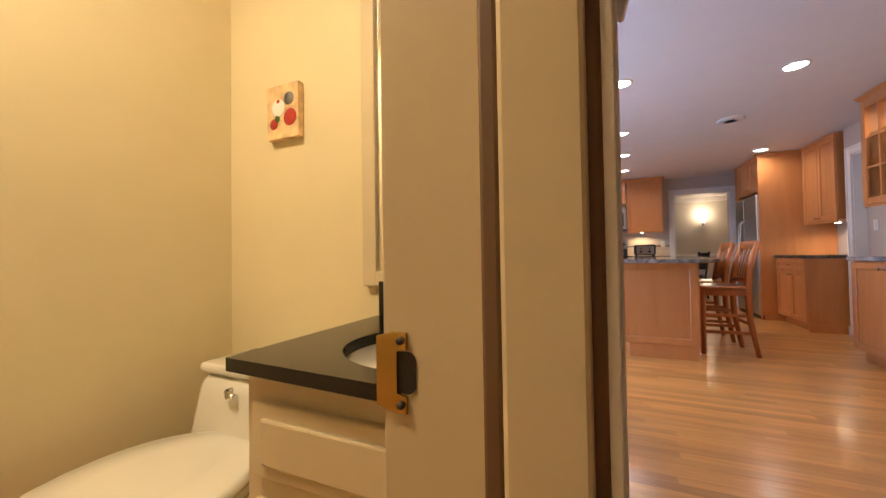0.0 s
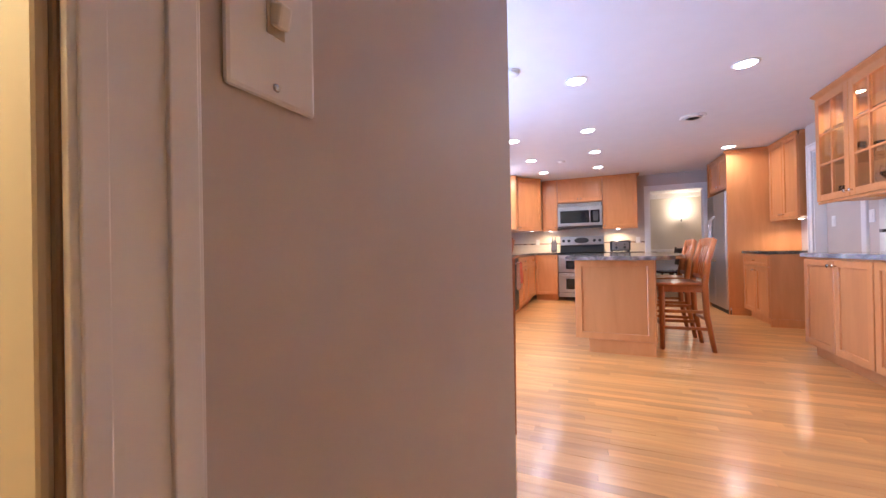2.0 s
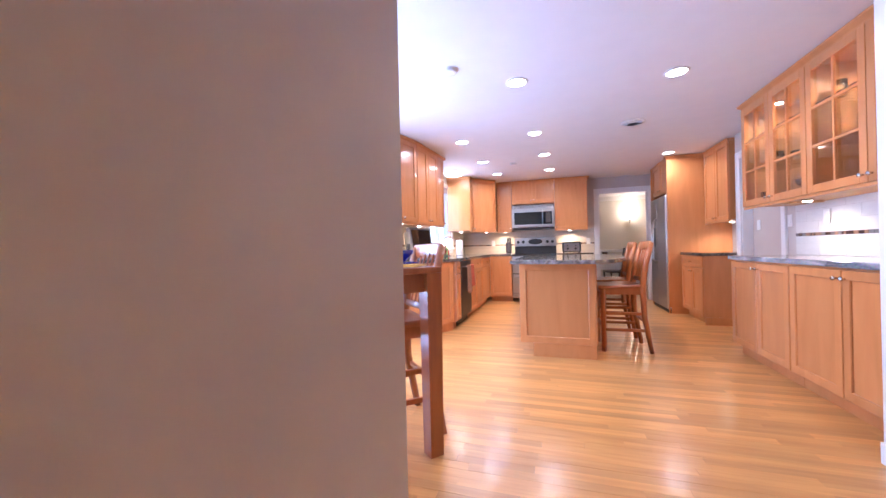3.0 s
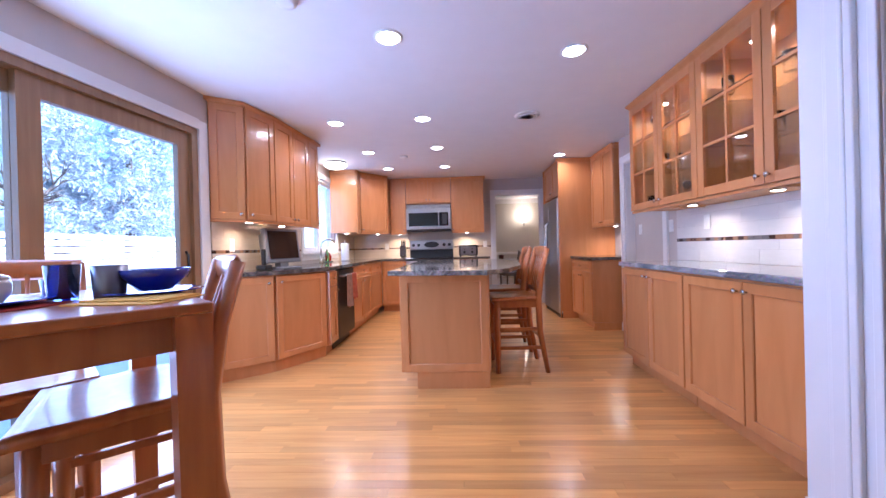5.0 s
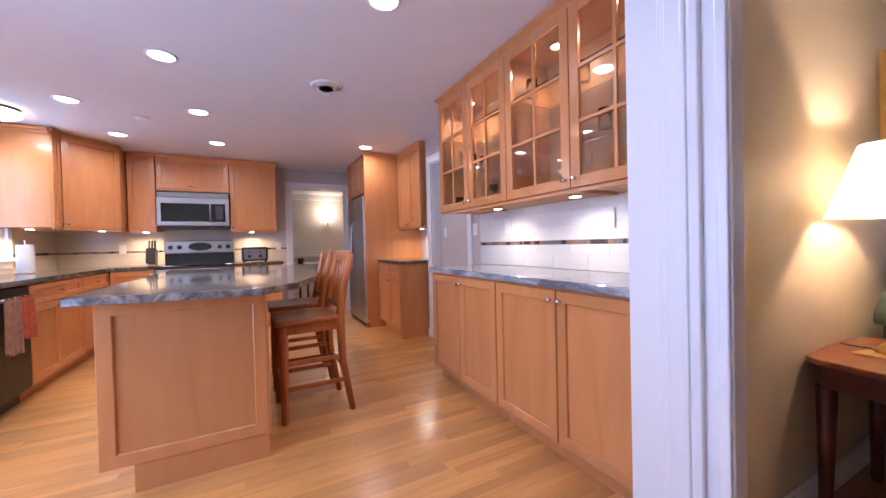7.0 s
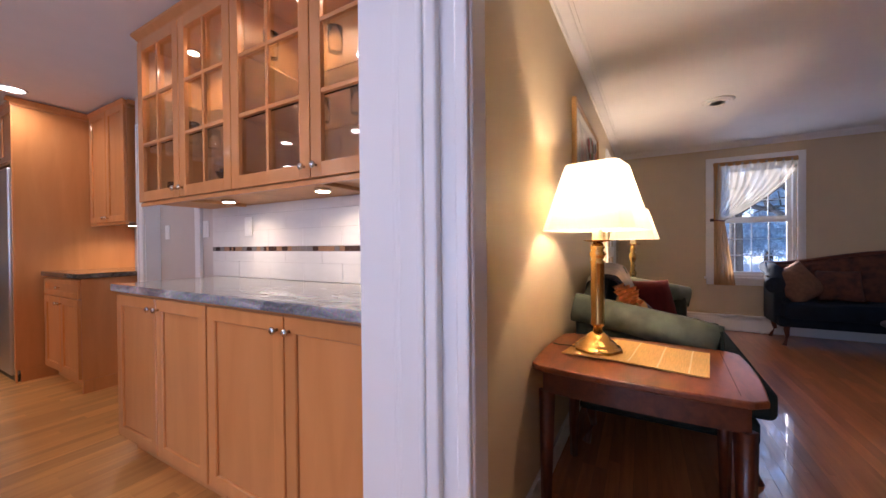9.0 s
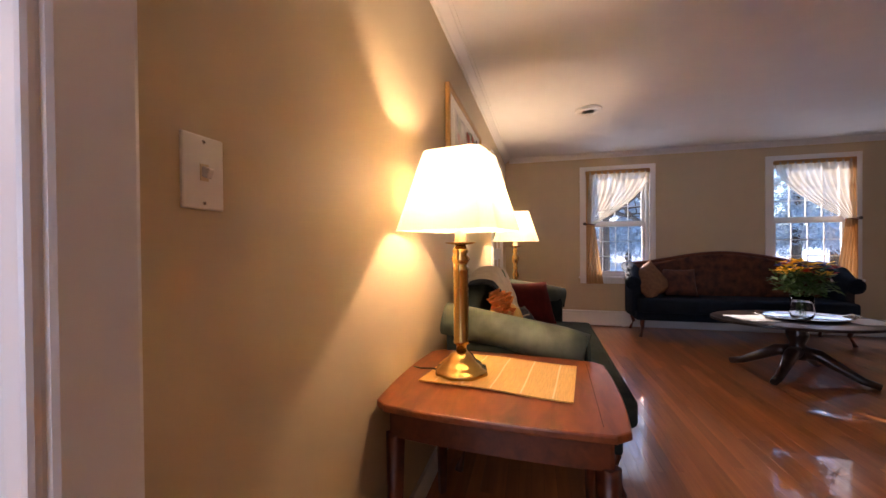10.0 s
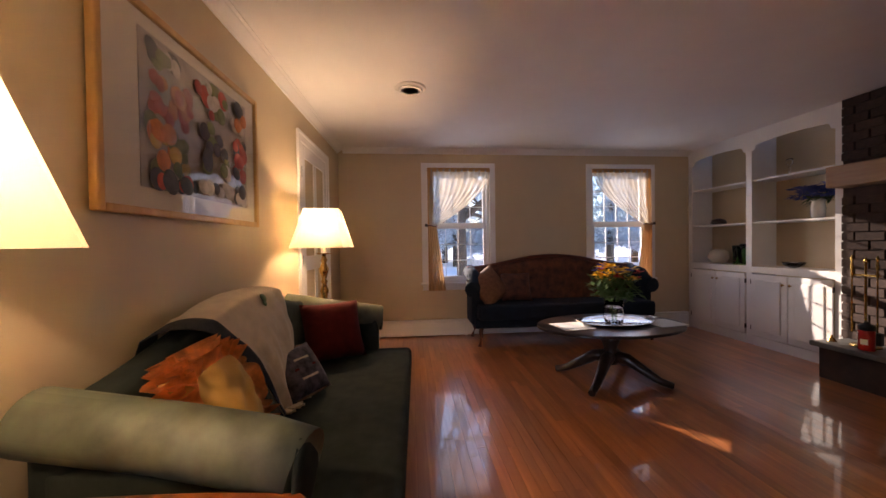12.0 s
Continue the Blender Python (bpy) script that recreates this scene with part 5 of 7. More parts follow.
smooth(part("pot", lathe([(0.05, 0), (0.055, 0.006), (0.07, 0.03), (0.072, 0.06), (0.066, 0.075), (0.001, 0.076)], 28), CERAMIC, tp))
smooth(part("lid", lathe([(0.068, 0.075), (0.066, 0.083), (0.03, 0.098), (0.012, 0.103), (0.014, 0.112), (0.001, 0.116)], 28), CERAMIC, tp))
part("handle", tube([(-0.068, 0, 0.06), (-0.10, 0, 0.055), (-0.105, 0, 0.03), (-0.07, 0, 0.02)], 0.008), CERAMIC, tp)
cu = thing("cup", "cobalt blue glazed cup with a handle", "cup", on_table(0.66, 0.30) @ Matrix.Diagonal((0.8, 0.8, 0.8, 1)))
smooth(part("body", lathe([(0.028, 0), (0.032, 0.004), (0.042, 0.075), (0.039, 0.075), (0.028, 0.01), (0.001, 0.009)], 24), BLUEGLAZE, cu))
part("handle", tube([(0.038, 0, 0.06), (0.065, 0, 0.055), (0.06, 0, 0.025), (0.034, 0, 0.02)], 0.006), BLUEGLAZE, cu)


# ================= living room =================
WSK = -1.3  # the north wall turns by this many degrees
def wall_y(x):
    return 2.785 - 0.02305 * (x - 2.745)


def at_wall(x, z, off=0.0):
    return pose(x, wall_y(x) - off, z, 0, 0, WSK)


# end table with lamp and mat
def cabriole(x, y, h, sx, sy):
    return tube([(x + sx * 0.030, y + sy * 0.030, 0.0), (x + sx * 0.022, y + sy * 0.022, 0.03), (x - sx * 0.004, y - sy * 0.004, 0.12), (x - sx * 0.004, y - sy * 0.004, h * 0.45), (x + sx * 0.008, y + sy * 0.008, h * 0.8), (x, y, h)], 0.02, 8, [0.022, 0.017, 0.013, 0.017, 0.026, 0.026])


def end_table(m, w, d, h, label, bow=0.05):
    o = thing("end_table", label, "table", m, "end tables")
    def outline(g):
        pts = []
        n = 10
        for (ax, ay), (bx2, by), (nx, ny) in (((-w / 2, -d / 2), (w / 2, -d / 2), (0, -1)), ((w / 2, -d / 2), (w / 2, d / 2), (1, 0)), ((w / 2, d / 2), (-w / 2, d / 2), (0, 1)), ((-w / 2, d / 2), (-w / 2, -d / 2), (-1, 0))):
            for i in range(n):
                t = (i + 0.5) / n
                b = bow * (1 - (2 * t - 1) ** 2)
                pts.append(((ax + (bx2 - ax) * t) * (1 - g) + nx * (b - g), (ay + (by - ay) * t) * (1 - g) + ny * (b - g)))
        return pts
    # top in the lamplit tone, apron and legs in the shaded one
    part("tabletop", prism(outline(0.0), h - 0.024, h, 0.006), LITMAHOGANY, o)
    part("apron", prism(outline(0.03), h - 0.115, h - 0.024), MAHOGANY, o)
    for sx in (-1, 1):
        for sy in (-1, 1):
            part("leg", tube([(sx * (w / 2 - 0.045), sy * (d / 2 - 0.045), 0.0), (sx * (w / 2 - 0.05), sy * (d / 2 - 0.05), h - 0.11)], 0.03, 4, [0.019, 0.033]), MAHOGANY, o)
    return o


et = end_table(pose(3.768, 2.378, 0, 0, 0, -3), 0.60, 0.72, 0.635, "polished mahogany end table with softly bowed edges", 0.02)
dl = part("drop_leaf_joint", boxes(((-0.262, -0.298, 0.6352), (0.262, -0.2965, 0.6356))), SHADOWGAP, et)
mt = thing("placemat", "woven yellow straw placemat on the end table", "placemat", pose(3.83, 2.39, 0.637, 0, 0, -8))
bm = bmesh.new()
bmesh.ops.create_grid(bm, x_segments=12, y_segments=16, size=0.5)
for v in bm.verts:
    v.co = Vector((v.co.x * 0.36, v.co.y * 0.52, 0.004 + 0.003 * math.sin(v.co.y * 7 + 1) + 0.002 * math.sin(v.co.x * 9)))
bmesh.ops.solidify(bm, geom=bm.faces[:], thickness=0.004)
part("mat", bm, STRAW, mt)
for i in range(5):
    yy = -0.2 + i * 0.1
    bm = bmesh.new()
    bmesh.ops.create_grid(bm, x_segments=12, y_segments=1, size=0.5)
    for v in bm.verts:
        v.co = Vector((v.co.x * 0.35, yy + v.co.y * 0.006, 0.0052 + 0.003 * math.sin((yy / 0.52) * 7 + 1) + 0.002 * math.sin(v.co.x * 9)))
    part("stripe", bm, STRAWLIGHT, mt)


def shade_bm(b0, b1, z0, z1, t=0.003):
    """Open square shade, wider at the foot, with cut corners."""
    bm = bmesh.new()
    def ring(b, z):
        c = b * 0.22
        return [bm.verts.new((x, y, z)) for x, y in ((-b + c, -b), (b - c, -b), (b, -b + c), (b, b - c), (b - c, b), (-b + c, b), (-b, b - c), (-b, -b + c))]
    lo, hi = ring(b0, z0), ring(b1, z1)
    for i in range(8):
        bm.faces.new((lo[i], lo[(i + 1) % 8], hi[(i + 1) % 8], hi[i]))
    return bm


def table_lamp(m, turned, label, power, s=1.0, z0=0.0):
    o = thing("table_lamp", label, "lamp", m, "table lamps")
    if not turned:
        part("foot", joined(lathe([(0.100, 0), (0.102, 0.003), (0.102, 0.012), (0.098, 0.016), (0.086, 0.019), (0.083, 0.026), (0.072, 0.036), (0.060, 0.043), (0.052, 0.054), (0.044, 0.066), (0.032, 0.074), (0.026, 0.078)], 8), ), BRASS, o)
        part("column", lathe([(0.02, 0.078), (0.018, 0.10), (0.03, 0.112), (0.028, 0.12), (0.028, 0.38), (0.032, 0.388), (0.022, 0.398), (0.03, 0.412), (0.036, 0.425), (0.024, 0.44), (0.032, 0.452), (0.026, 0.462), (0.018, 0.475)], 24), BRASS, o)
        zt = 0.475
    else:
        part("foot", lathe([(0.085, 0), (0.09, 0.012), (0.07, 0.03), (0.03, 0.05)], 24), BRASS, o)
        part("column", lathe([(0.02, 0.05), (0.03, 0.08), (0.014, 0.11), (0.022, 0.16), (0.032, 0.20), (0.016, 0.25), (0.026, 0.27), (0.016, 0.29), (0.03, 0.34), (0.036, 0.37), (0.018, 0.41), (0.026, 0.43), (0.016, 0.46), (0.014, 0.475)], 24), BRASS, o)
        zt = 0.475
    part("drip_plate", lathe([(0.02, zt), (0.055, zt + 0.006), (0.058, zt + 0.01), (0.02, zt + 0.008)], 24), BRASS, o)
    part("candle_sleeve", lathe([(0.021, zt + 0.008), (0.021, zt + 0.09), (0.012, zt + 0.092)], 20), WHITEPLASTIC, o)
    sh = part("shade", shade_bm(0.188 * s, 0.110 * s, zt + 0.052, zt + 0.338), SHADE, o, "cream linen square tapered shade")
    part("bulb", lathe([(0.012, zt + 0.092), (0.014, zt + 0.11), (0.03, zt + 0.15), (0.028, zt + 0.18), (0.001, zt + 0.195)], 16), glow("bulb_glow", (1.0, 0.80, 0.52), 3), o, "glowing bulb")
    l = bpy.data.lights.new("lamp_bulb", "POINT")
    l.energy, l.color, l.shadow_soft_size = power, WARM, 0.035
    lo = new("lamp_bulb", l)
    lo.matrix_world = m @ pose(0, 0, zt + 0.19)
    return o


LAMP_POWER = 5.0
table_lamp(pose(3.785, 2.535, 0.645, 0, 0, -12), False, "brass column table lamp with a cream shade, switched on", LAMP_POWER)
solid("lamp_cord", tube([(3.80, 2.62, 0.640), (3.815, 2.66, 0.640), (3.80, 2.70, 0.642), (3.82, 2.735, 0.640)], 0.003, 6), BLACK, "dark lamp cord running over the table", "cord")
end_table(pose(6.17, 2.36, 0, 0, 0, -1.3), 0.48, 0.62, 0.625, "polished mahogany end table beyond the sofa", 0.03)
table_lamp(pose(6.03, 2.44, 0.627, 0, 0, 4), True, "turned brass table lamp with a cream shade, switched on", LAMP_POWER * 1.15, 1.12)
solid("placemat", boxes(((-0.14, -0.2, 0), (0.14, 0.2, 0.005)), bevel=0.002), STRAW, "yellow straw mat on the far end table", "placemat", at=pose(6.2, 2.25, 0.627))


def prism_xz(pts, y0, y1, bevel=0.0):
    bm = prism(pts, y0, y1, bevel)
    bm.transform(Matrix(((1, 0, 0, 0), (0, 0, 1, 0), (0, 1, 0, 0), (0, 0, 0, 1))))
    bmesh.ops.recalc_face_normals(bm, faces=bm.faces)
    return bm


def soft(bm, off, seg=3):
    bmesh.ops.bevel(bm, geom=[e for e in bm.edges if e.calc_face_angle(0) > 0.6], offset=off, segments=seg, affect="EDGES", profile=0.5)
    for f in bm.faces:
        f.smooth = True
    return bm


def sofa(m, w, d, fabric, label, back=None, wood_frame=False, seat_h=0.44, hump=0.98, end_h=0.84, foot=MAHOGANY, arm_fabric=None):
    """Camelback sofa: back along y=d, faces -y, x 0..w."""
    o = thing("sofa", label, "sofa", m, "sofas")
    part("base", soft(boxes(((0.05, 0.07, 0.20), (w - 0.05, d - 0.02, 0.30))), 0.015), fabric, o)
    part("seat_cushion", soft(boxes(((0.08, 0.0, 0.30), (w - 0.08, d - 0.12, seat_h))), 0.035, 4), fabric, o)
    n = 28
    prof = [(0.03, 0.25)] + [(0.03 + (w - 0.06) * i / n, end_h + (hump - end_h) * (0.5 - 0.5 * math.cos(2 * math.pi * min(1, max(0, (i / n - 0.02) / 0.96)))) ** 0.9) for i in range(n + 1)] + [(w - 0.03, 0.25)]
    part("back", soft(prism_xz(prof, d - 0.13, d), 0.035, 3), back or fabric, o)
    if wood_frame:
        part("crest_rail", tube([(a, d - 0.075, b + 0.012) for a, b in prof[1:-1]], 0.026, 8), MAHOGANY, o, "carved mahogany crest rail")
    for s in (0, 1):
        x = 0.075 if s == 0 else w - 0.075
        sg = -1 if s == 0 else 1
        arm = tube([(x, d + 0.01, end_h - 0.03), (x, d - 0.30, end_h - 0.085), (x + sg * 0.02, d * 0.38, 0.665), (x + sg * 0.045, d * 0.26, 0.64)], 0.085, 18, [0.08, 0.082, 0.086, 0.088])
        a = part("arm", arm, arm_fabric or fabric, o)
        part("arm_panel", soft(boxes(((x - 0.05 + sg * 0.0, d * 0.27, 0.22), (x + 0.05 + sg * 0.0, d - 0.05, 0.66))), 0.02), fabric, a)
        part("arm_scroll", moved(lathe([(0.088, 0), (0.086, 0.012), (0.06, 0.016), (0.001, 0.017)], 20), Matrix.Translation((x + sg * 0.045, d * 0.262, 0.64)) @ pose(0, 0, 0, 90)), fabric, a)
    for x, y, sx, sy in ((0.12, 0.10, -1, -1), (w - 0.12, 0.10, 1, -1), (0.12, d - 0.08, -1, 1), (w - 0.12, d - 0.08, 1, 1)):
        part("leg", cabriole(x, y, 0.21, sx, sy), foot, o, "curved mahogany leg")
    return o


SX, SW = 4.10, 1.80
# the arms take the paler green that has lamplight in its colour
sofa(pose(SX, 1.83, 0, 0, 0, WSK), SW, 0.86, GREENFABRIC, "dark green camelback sofa, arms coloured as lamplit, along the tan wall", hump=0.935, end_h=0.79, arm_fabric=LITDAMASK)
def drape(u, s):
    """Point of the blanket: u across it, s from behind the sofa back down to the seat."""
    x0, x1 = 0.35 + 0.34 * s, 1.22 - 0.30 * s
    x = x0 + u * (x1 - x0)
    top = 0.79 + 0.145 * (0.5 - 0.5 * math.cos(2 * math.pi * x / SW)) ** 0.9
    if s < 0.12:
        y, z = 0.872, top + 0.012 - (0.12 - s) * 0.8
    elif s < 0.30:
        q = (s - 0.12) / 0.18
        y, z = 0.872 - 0.165 * q, top + 0.020 + 0.018 * math.sin(math.pi * q)
    else:
        q = (s - 0.30) / 0.70
        y = 0.707 - 0.05 * q - 0.12 * q * q - 0.05 * math.sin(math.pi * q)
        z = top + 0.020 - (top - 0.445) * q ** 1.15
    k = noise.noise((u * 4.5, s * 3.0, 3.1)) * 0.022 + noise.noise((u * 11, s * 8, 1.7)) * 0.007
    fold = 0.014 * math.sin(u * 15 + 2 * s) * max(0.0, s - 0.3)
    return Vector((x, y - abs(k) - 0.012 - fold, z + k * 0.35))


def drape_bm(u0, u1, n, lift):
    bm = bmesh.new()
    bmesh.ops.create_grid(bm, x_segments=n, y_segments=34, size=0.5)
    for v in bm.verts:
        v.co = drape(u0 + (v.co.x + 0.5) * (u1 - u0), v.co.y + 0.5) + Vector((-0.2, -1, 0.4)) * lift
    bmesh.ops.solidify(bm, geom=bm.faces[:], thickness=0.008)
    for f in bm.faces:
        f.smooth = True
    return bm


th = thing("throw_blanket", "beige knitted throw with a dark band draped over the sofa", "blanket", pose(SX, 1.83, 0, 0, 0, WSK))
part("blanket", drape_bm(0.0, 1.0, 34, 0.0), THROW, th)
part("band", drape_bm(-0.012, 0.085, 5, 0.006), mat("dark_band", (0.022, 0.026, 0.03), 0.95, var=0.2, scale=40, bump=0.6, bscale=180, spec=0.2), th, "dark knitted band")
fringe = bmesh.new()
for i in range(26):
    q = drape(0.10 + 0.88 * i / 25, 1.0)
    bx(fringe, q + Vector((-0.004, -0.03 - 0.01 * (i % 3), -0.008)), q + Vector((0.004, 0.0, 0.001)))
part("fringe", fringe, THROW, th, "short beige fringe")
for u, q, rr in ((0.62, 0.36, 0.022), (0.60, 0.40, 0.014)):
    part("woven_motif", moved(lathe([(1.0, 0), (0.8, 0.004), (0.001, 0.005)], 10), Matrix.Translation(drape(u, q) + Vector((0, -0.012, 0.006))) @ pose(0, 0, 0, 60) @ Matrix.Diagonal((rr * 1.2, rr, 1, 1))), LEAF, th, "small green motif")


def ruffle_bm(half, out, waves, seed):
    """Gathered frill round a square cushion of half-width half."""
    bm, rings = bmesh.new(), []
    n = 640
    for i in range(n):
        q = 2 * math.pi * i / n
        c, e = math.cos(q), math.sin(q)
        px, py = (math.copysign(abs(k) ** 0.4, k) * half for k in (c, e))
        wob = math.sin(waves * q + 1.5 * math.sin(3 * q + seed))
        rings.append([bm.verts.new((px * (1 + out * t / half), py * (1 + out * t / half), 0.030 * wob * t + 0.007 * math.sin(1.63 * waves * q) * t)) for t in (0.0, 0.5, 1.0)])
    for p, q in zip(rings, rings[1:] + rings[:1]):
        for i in range(2):
            bm.faces.new((p[i], q[i], q[i + 1], p[i + 1])).smooth = True
    bmesh.ops.solidify(bm, geom=bm.faces[:], thickness=0.004)
    return bm


solid("cushion", cushion(0.38, 0.38, 0.16, 0.5), BURGUNDY, "burgundy square cushion leaning on the sofa arm", "cushion", at=Matrix.Translation((SX + 1.50, 1.83 + 0.46, 0.625)) @ pose(0, 0, 0, 64, 0, -62))
oc2 = thing("cushion", "gold cushion with an orange ruffled edge in the sofa corner", "cushion", Matrix.Translation((SX + 0.325, 1.83 + 0.565, 0.66)) @ pose(0, 0, 0, 66, 0, 4))
part("cover", cushion(0.36, 0.36, 0.17, 0.5, 22, 0.02, 5), GOLDFABRIC, oc2)
part("ruffle", ruffle_bm(0.160, 0.060, 22, 2), ORANGEFABRIC, oc2, "orange gathered ruffle")
part("ruffle", moved(ruffle_bm(0.150, 0.050, 19, 5), pose(0, 0, 0.03)), ORANGEFABRIC, oc2, "orange gathered ruffle")
part("ruffle", moved(ruffle_bm(0.140, 0.042, 17, 8), pose(0, 0, 0.055)), ORANGEFABRIC, oc2, "orange gathered ruffle")
pc = thing("cushion", "small dark patterned cushion with a tan edge", "cushion", Matrix.Translation((SX + 0.93, 1.83 + 0.50, 0.565)) @ pose(0, 0, 0, 52, 0, -28))
part("cover", cushion(0.26, 0.26, 0.10, 0.5), PATTERN, pc)
part("piping", tube([(math.copysign(abs(math.cos(a)) ** 0.35, math.cos(a)) * 0.124, math.copysign(abs(math.sin(a)) ** 0.35, math.sin(a)) * 0.124, 0) for a in np.linspace(0, 2 * math.pi, 41)], 0.006, 6), TANCUSHION, pc, "tan piping")
for i, (u, w2) in enumerate(((-0.05, 0.10), (0.0, 0.13), (0.045, 0.09))):
    part("woven_stripe", boxes(((-w2 / 2, u - 0.006, 0.036), (w2 / 2, u + 0.006, 0.0485)), bevel=0.002), (THROW, BURGUNDY, THROW)[i], pc, "woven stripe")

# picture on the north wall
pic = thing("framed_picture", "large framed fruit print behind glass on the tan wall", "picture", at_wall(4.415, 1.283, 0.002))
PW, PH = 1.09, 0.75
part("frame", boxes(((0, -0.03, 0), (0.030, 0, PH)), ((PW - 0.030, -0.03, 0), (PW, 0, PH)), ((0.030, -0.03, 0), (PW - 0.030, 0, 0.030)), ((0.030, -0.03, PH - 0.030), (PW - 0.030, 0, PH)), bevel=0.007), FRAMEWOOD, pic, "gilt oak frame")
part("mount", boxes(((0.030, -0.012, 0.030), (PW - 0.030, -0.004, PH - 0.030))), ART_MAT, pic)
art = part("print", boxes(((0.19, -0.0145, 0.105), (0.965, -0.0122, 0.668))), ART_BG, pic)
rnd = random.Random(4)
A_RED, A_OR, A_YEL = (mat("faded_" + n, c, 0.6, var=0.25, scale=30) for n, c in (("red", (0.42, 0.07, 0.045)), ("orange", (0.55, 0.18, 0.05)), ("yellow", (0.48, 0.30, 0.07))))
A_GRN, A_DRK, A_PAL = (mat("faded_" + n, c, 0.6, var=0.25, scale=30) for n, c in (("green", (0.15, 0.17, 0.06)), ("dark", (0.06, 0.055, 0.06)), ("pale", (0.50, 0.45, 0.40))))
def blob(u, v, rx, rz, material, k, turn=0):
    part("painted_shape", moved(lathe([(1.0, 0), (0.98, 0.0004), (0.001, 0.0005)], 18), Matrix.Translation((u, -0.0148 - 0.00012 * k, v)) @ pose(0, 0, 0, 90, turn) @ Matrix.Diagonal((rx, rz, 1, 1))), material, art)
k = 0
for cu, cv, w2, h2, n, pal in ((0.32, 0.60, 0.08, 0.025, 9, (A_DRK, A_PAL, A_GRN)), (0.36, 0.45, 0.12, 0.07, 22, (A_RED, A_OR, A_RED)), (0.34, 0.26, 0.11, 0.08, 24, (A_YEL, A_GRN, A_OR)), (0.36, 0.14, 0.14, 0.008, 9, (A_DRK, A_RED, A_DRK)), (0.88, 0.34, 0.05, 0.10, 14, (A_RED, A_RED, A_DRK)), (0.62, 0.55, 0.12, 0.07, 16, (A_PAL, A_RED, A_GRN)), (0.64, 0.34, 0.10, 0.10, 16, (A_DRK, A_PAL, A_GRN)), (0.86, 0.57, 0.06, 0.05, 9, (A_PAL, A_OR, A_DRK)), (0.70, 0.16, 0.20, 0.03, 14, (A_PAL, A_DRK, A_PAL))):
    for i in range(n):
        r0 = rnd.uniform(0.022, 0.042)
        blob(cu + rnd.uniform(-w2, w2), cv + rnd.uniform(-h2, h2), r0 * rnd.uniform(0.9, 1.3), r0, pal[i % 3], k, rnd.uniform(0, 90))
        k += 1
gp = part("glazing", boxes(((0.030, -0.0215, 0.030), (PW - 0.030, -0.0195, PH - 0.030))), PANE, pic)
gp.visible_shadow = False

# living room door
casing("door_casing", at_wall(6.37, 0, 0.0), 0.83, 2.05)
dr = thing("door", "white panelled door standing in the tan wall", "door", at_wall(6.37, 0, -0.004))
part("leaf", boxes(((0.0, -0.004, 0), (0.83, 0.002, 2.05))), TRIM, dr)
for a, b in (((0.0, -0.012, 0), (0.11, -0.003, 2.05)), ((0.72, -0.012, 0), (0.83, -0.003, 2.05)), ((0.11, -0.012, 0), (0.72, -0.003, 0.22)), ((0.11, -0.012, 0.95), (0.72, -0.003, 1.08)), ((0.11, -0.012, 1.93), (0.72, -0.003, 2.05)), ((0.37, -0.012, 0.22), (0.46, -0.003, 0.95)), ((0.37, -0.012, 1.08), (0.46, -0.003, 1.93))):
    part("rail", boxes((a, b), bevel=0.003), TRIM, dr)
for z in (0.25, 1.0, 1.75):
    part("hinge", boxes(((0.0, -0.018, z), (0.012, -0.01, z + 0.09)), bevel=0.002), DARKSTEEL, dr)

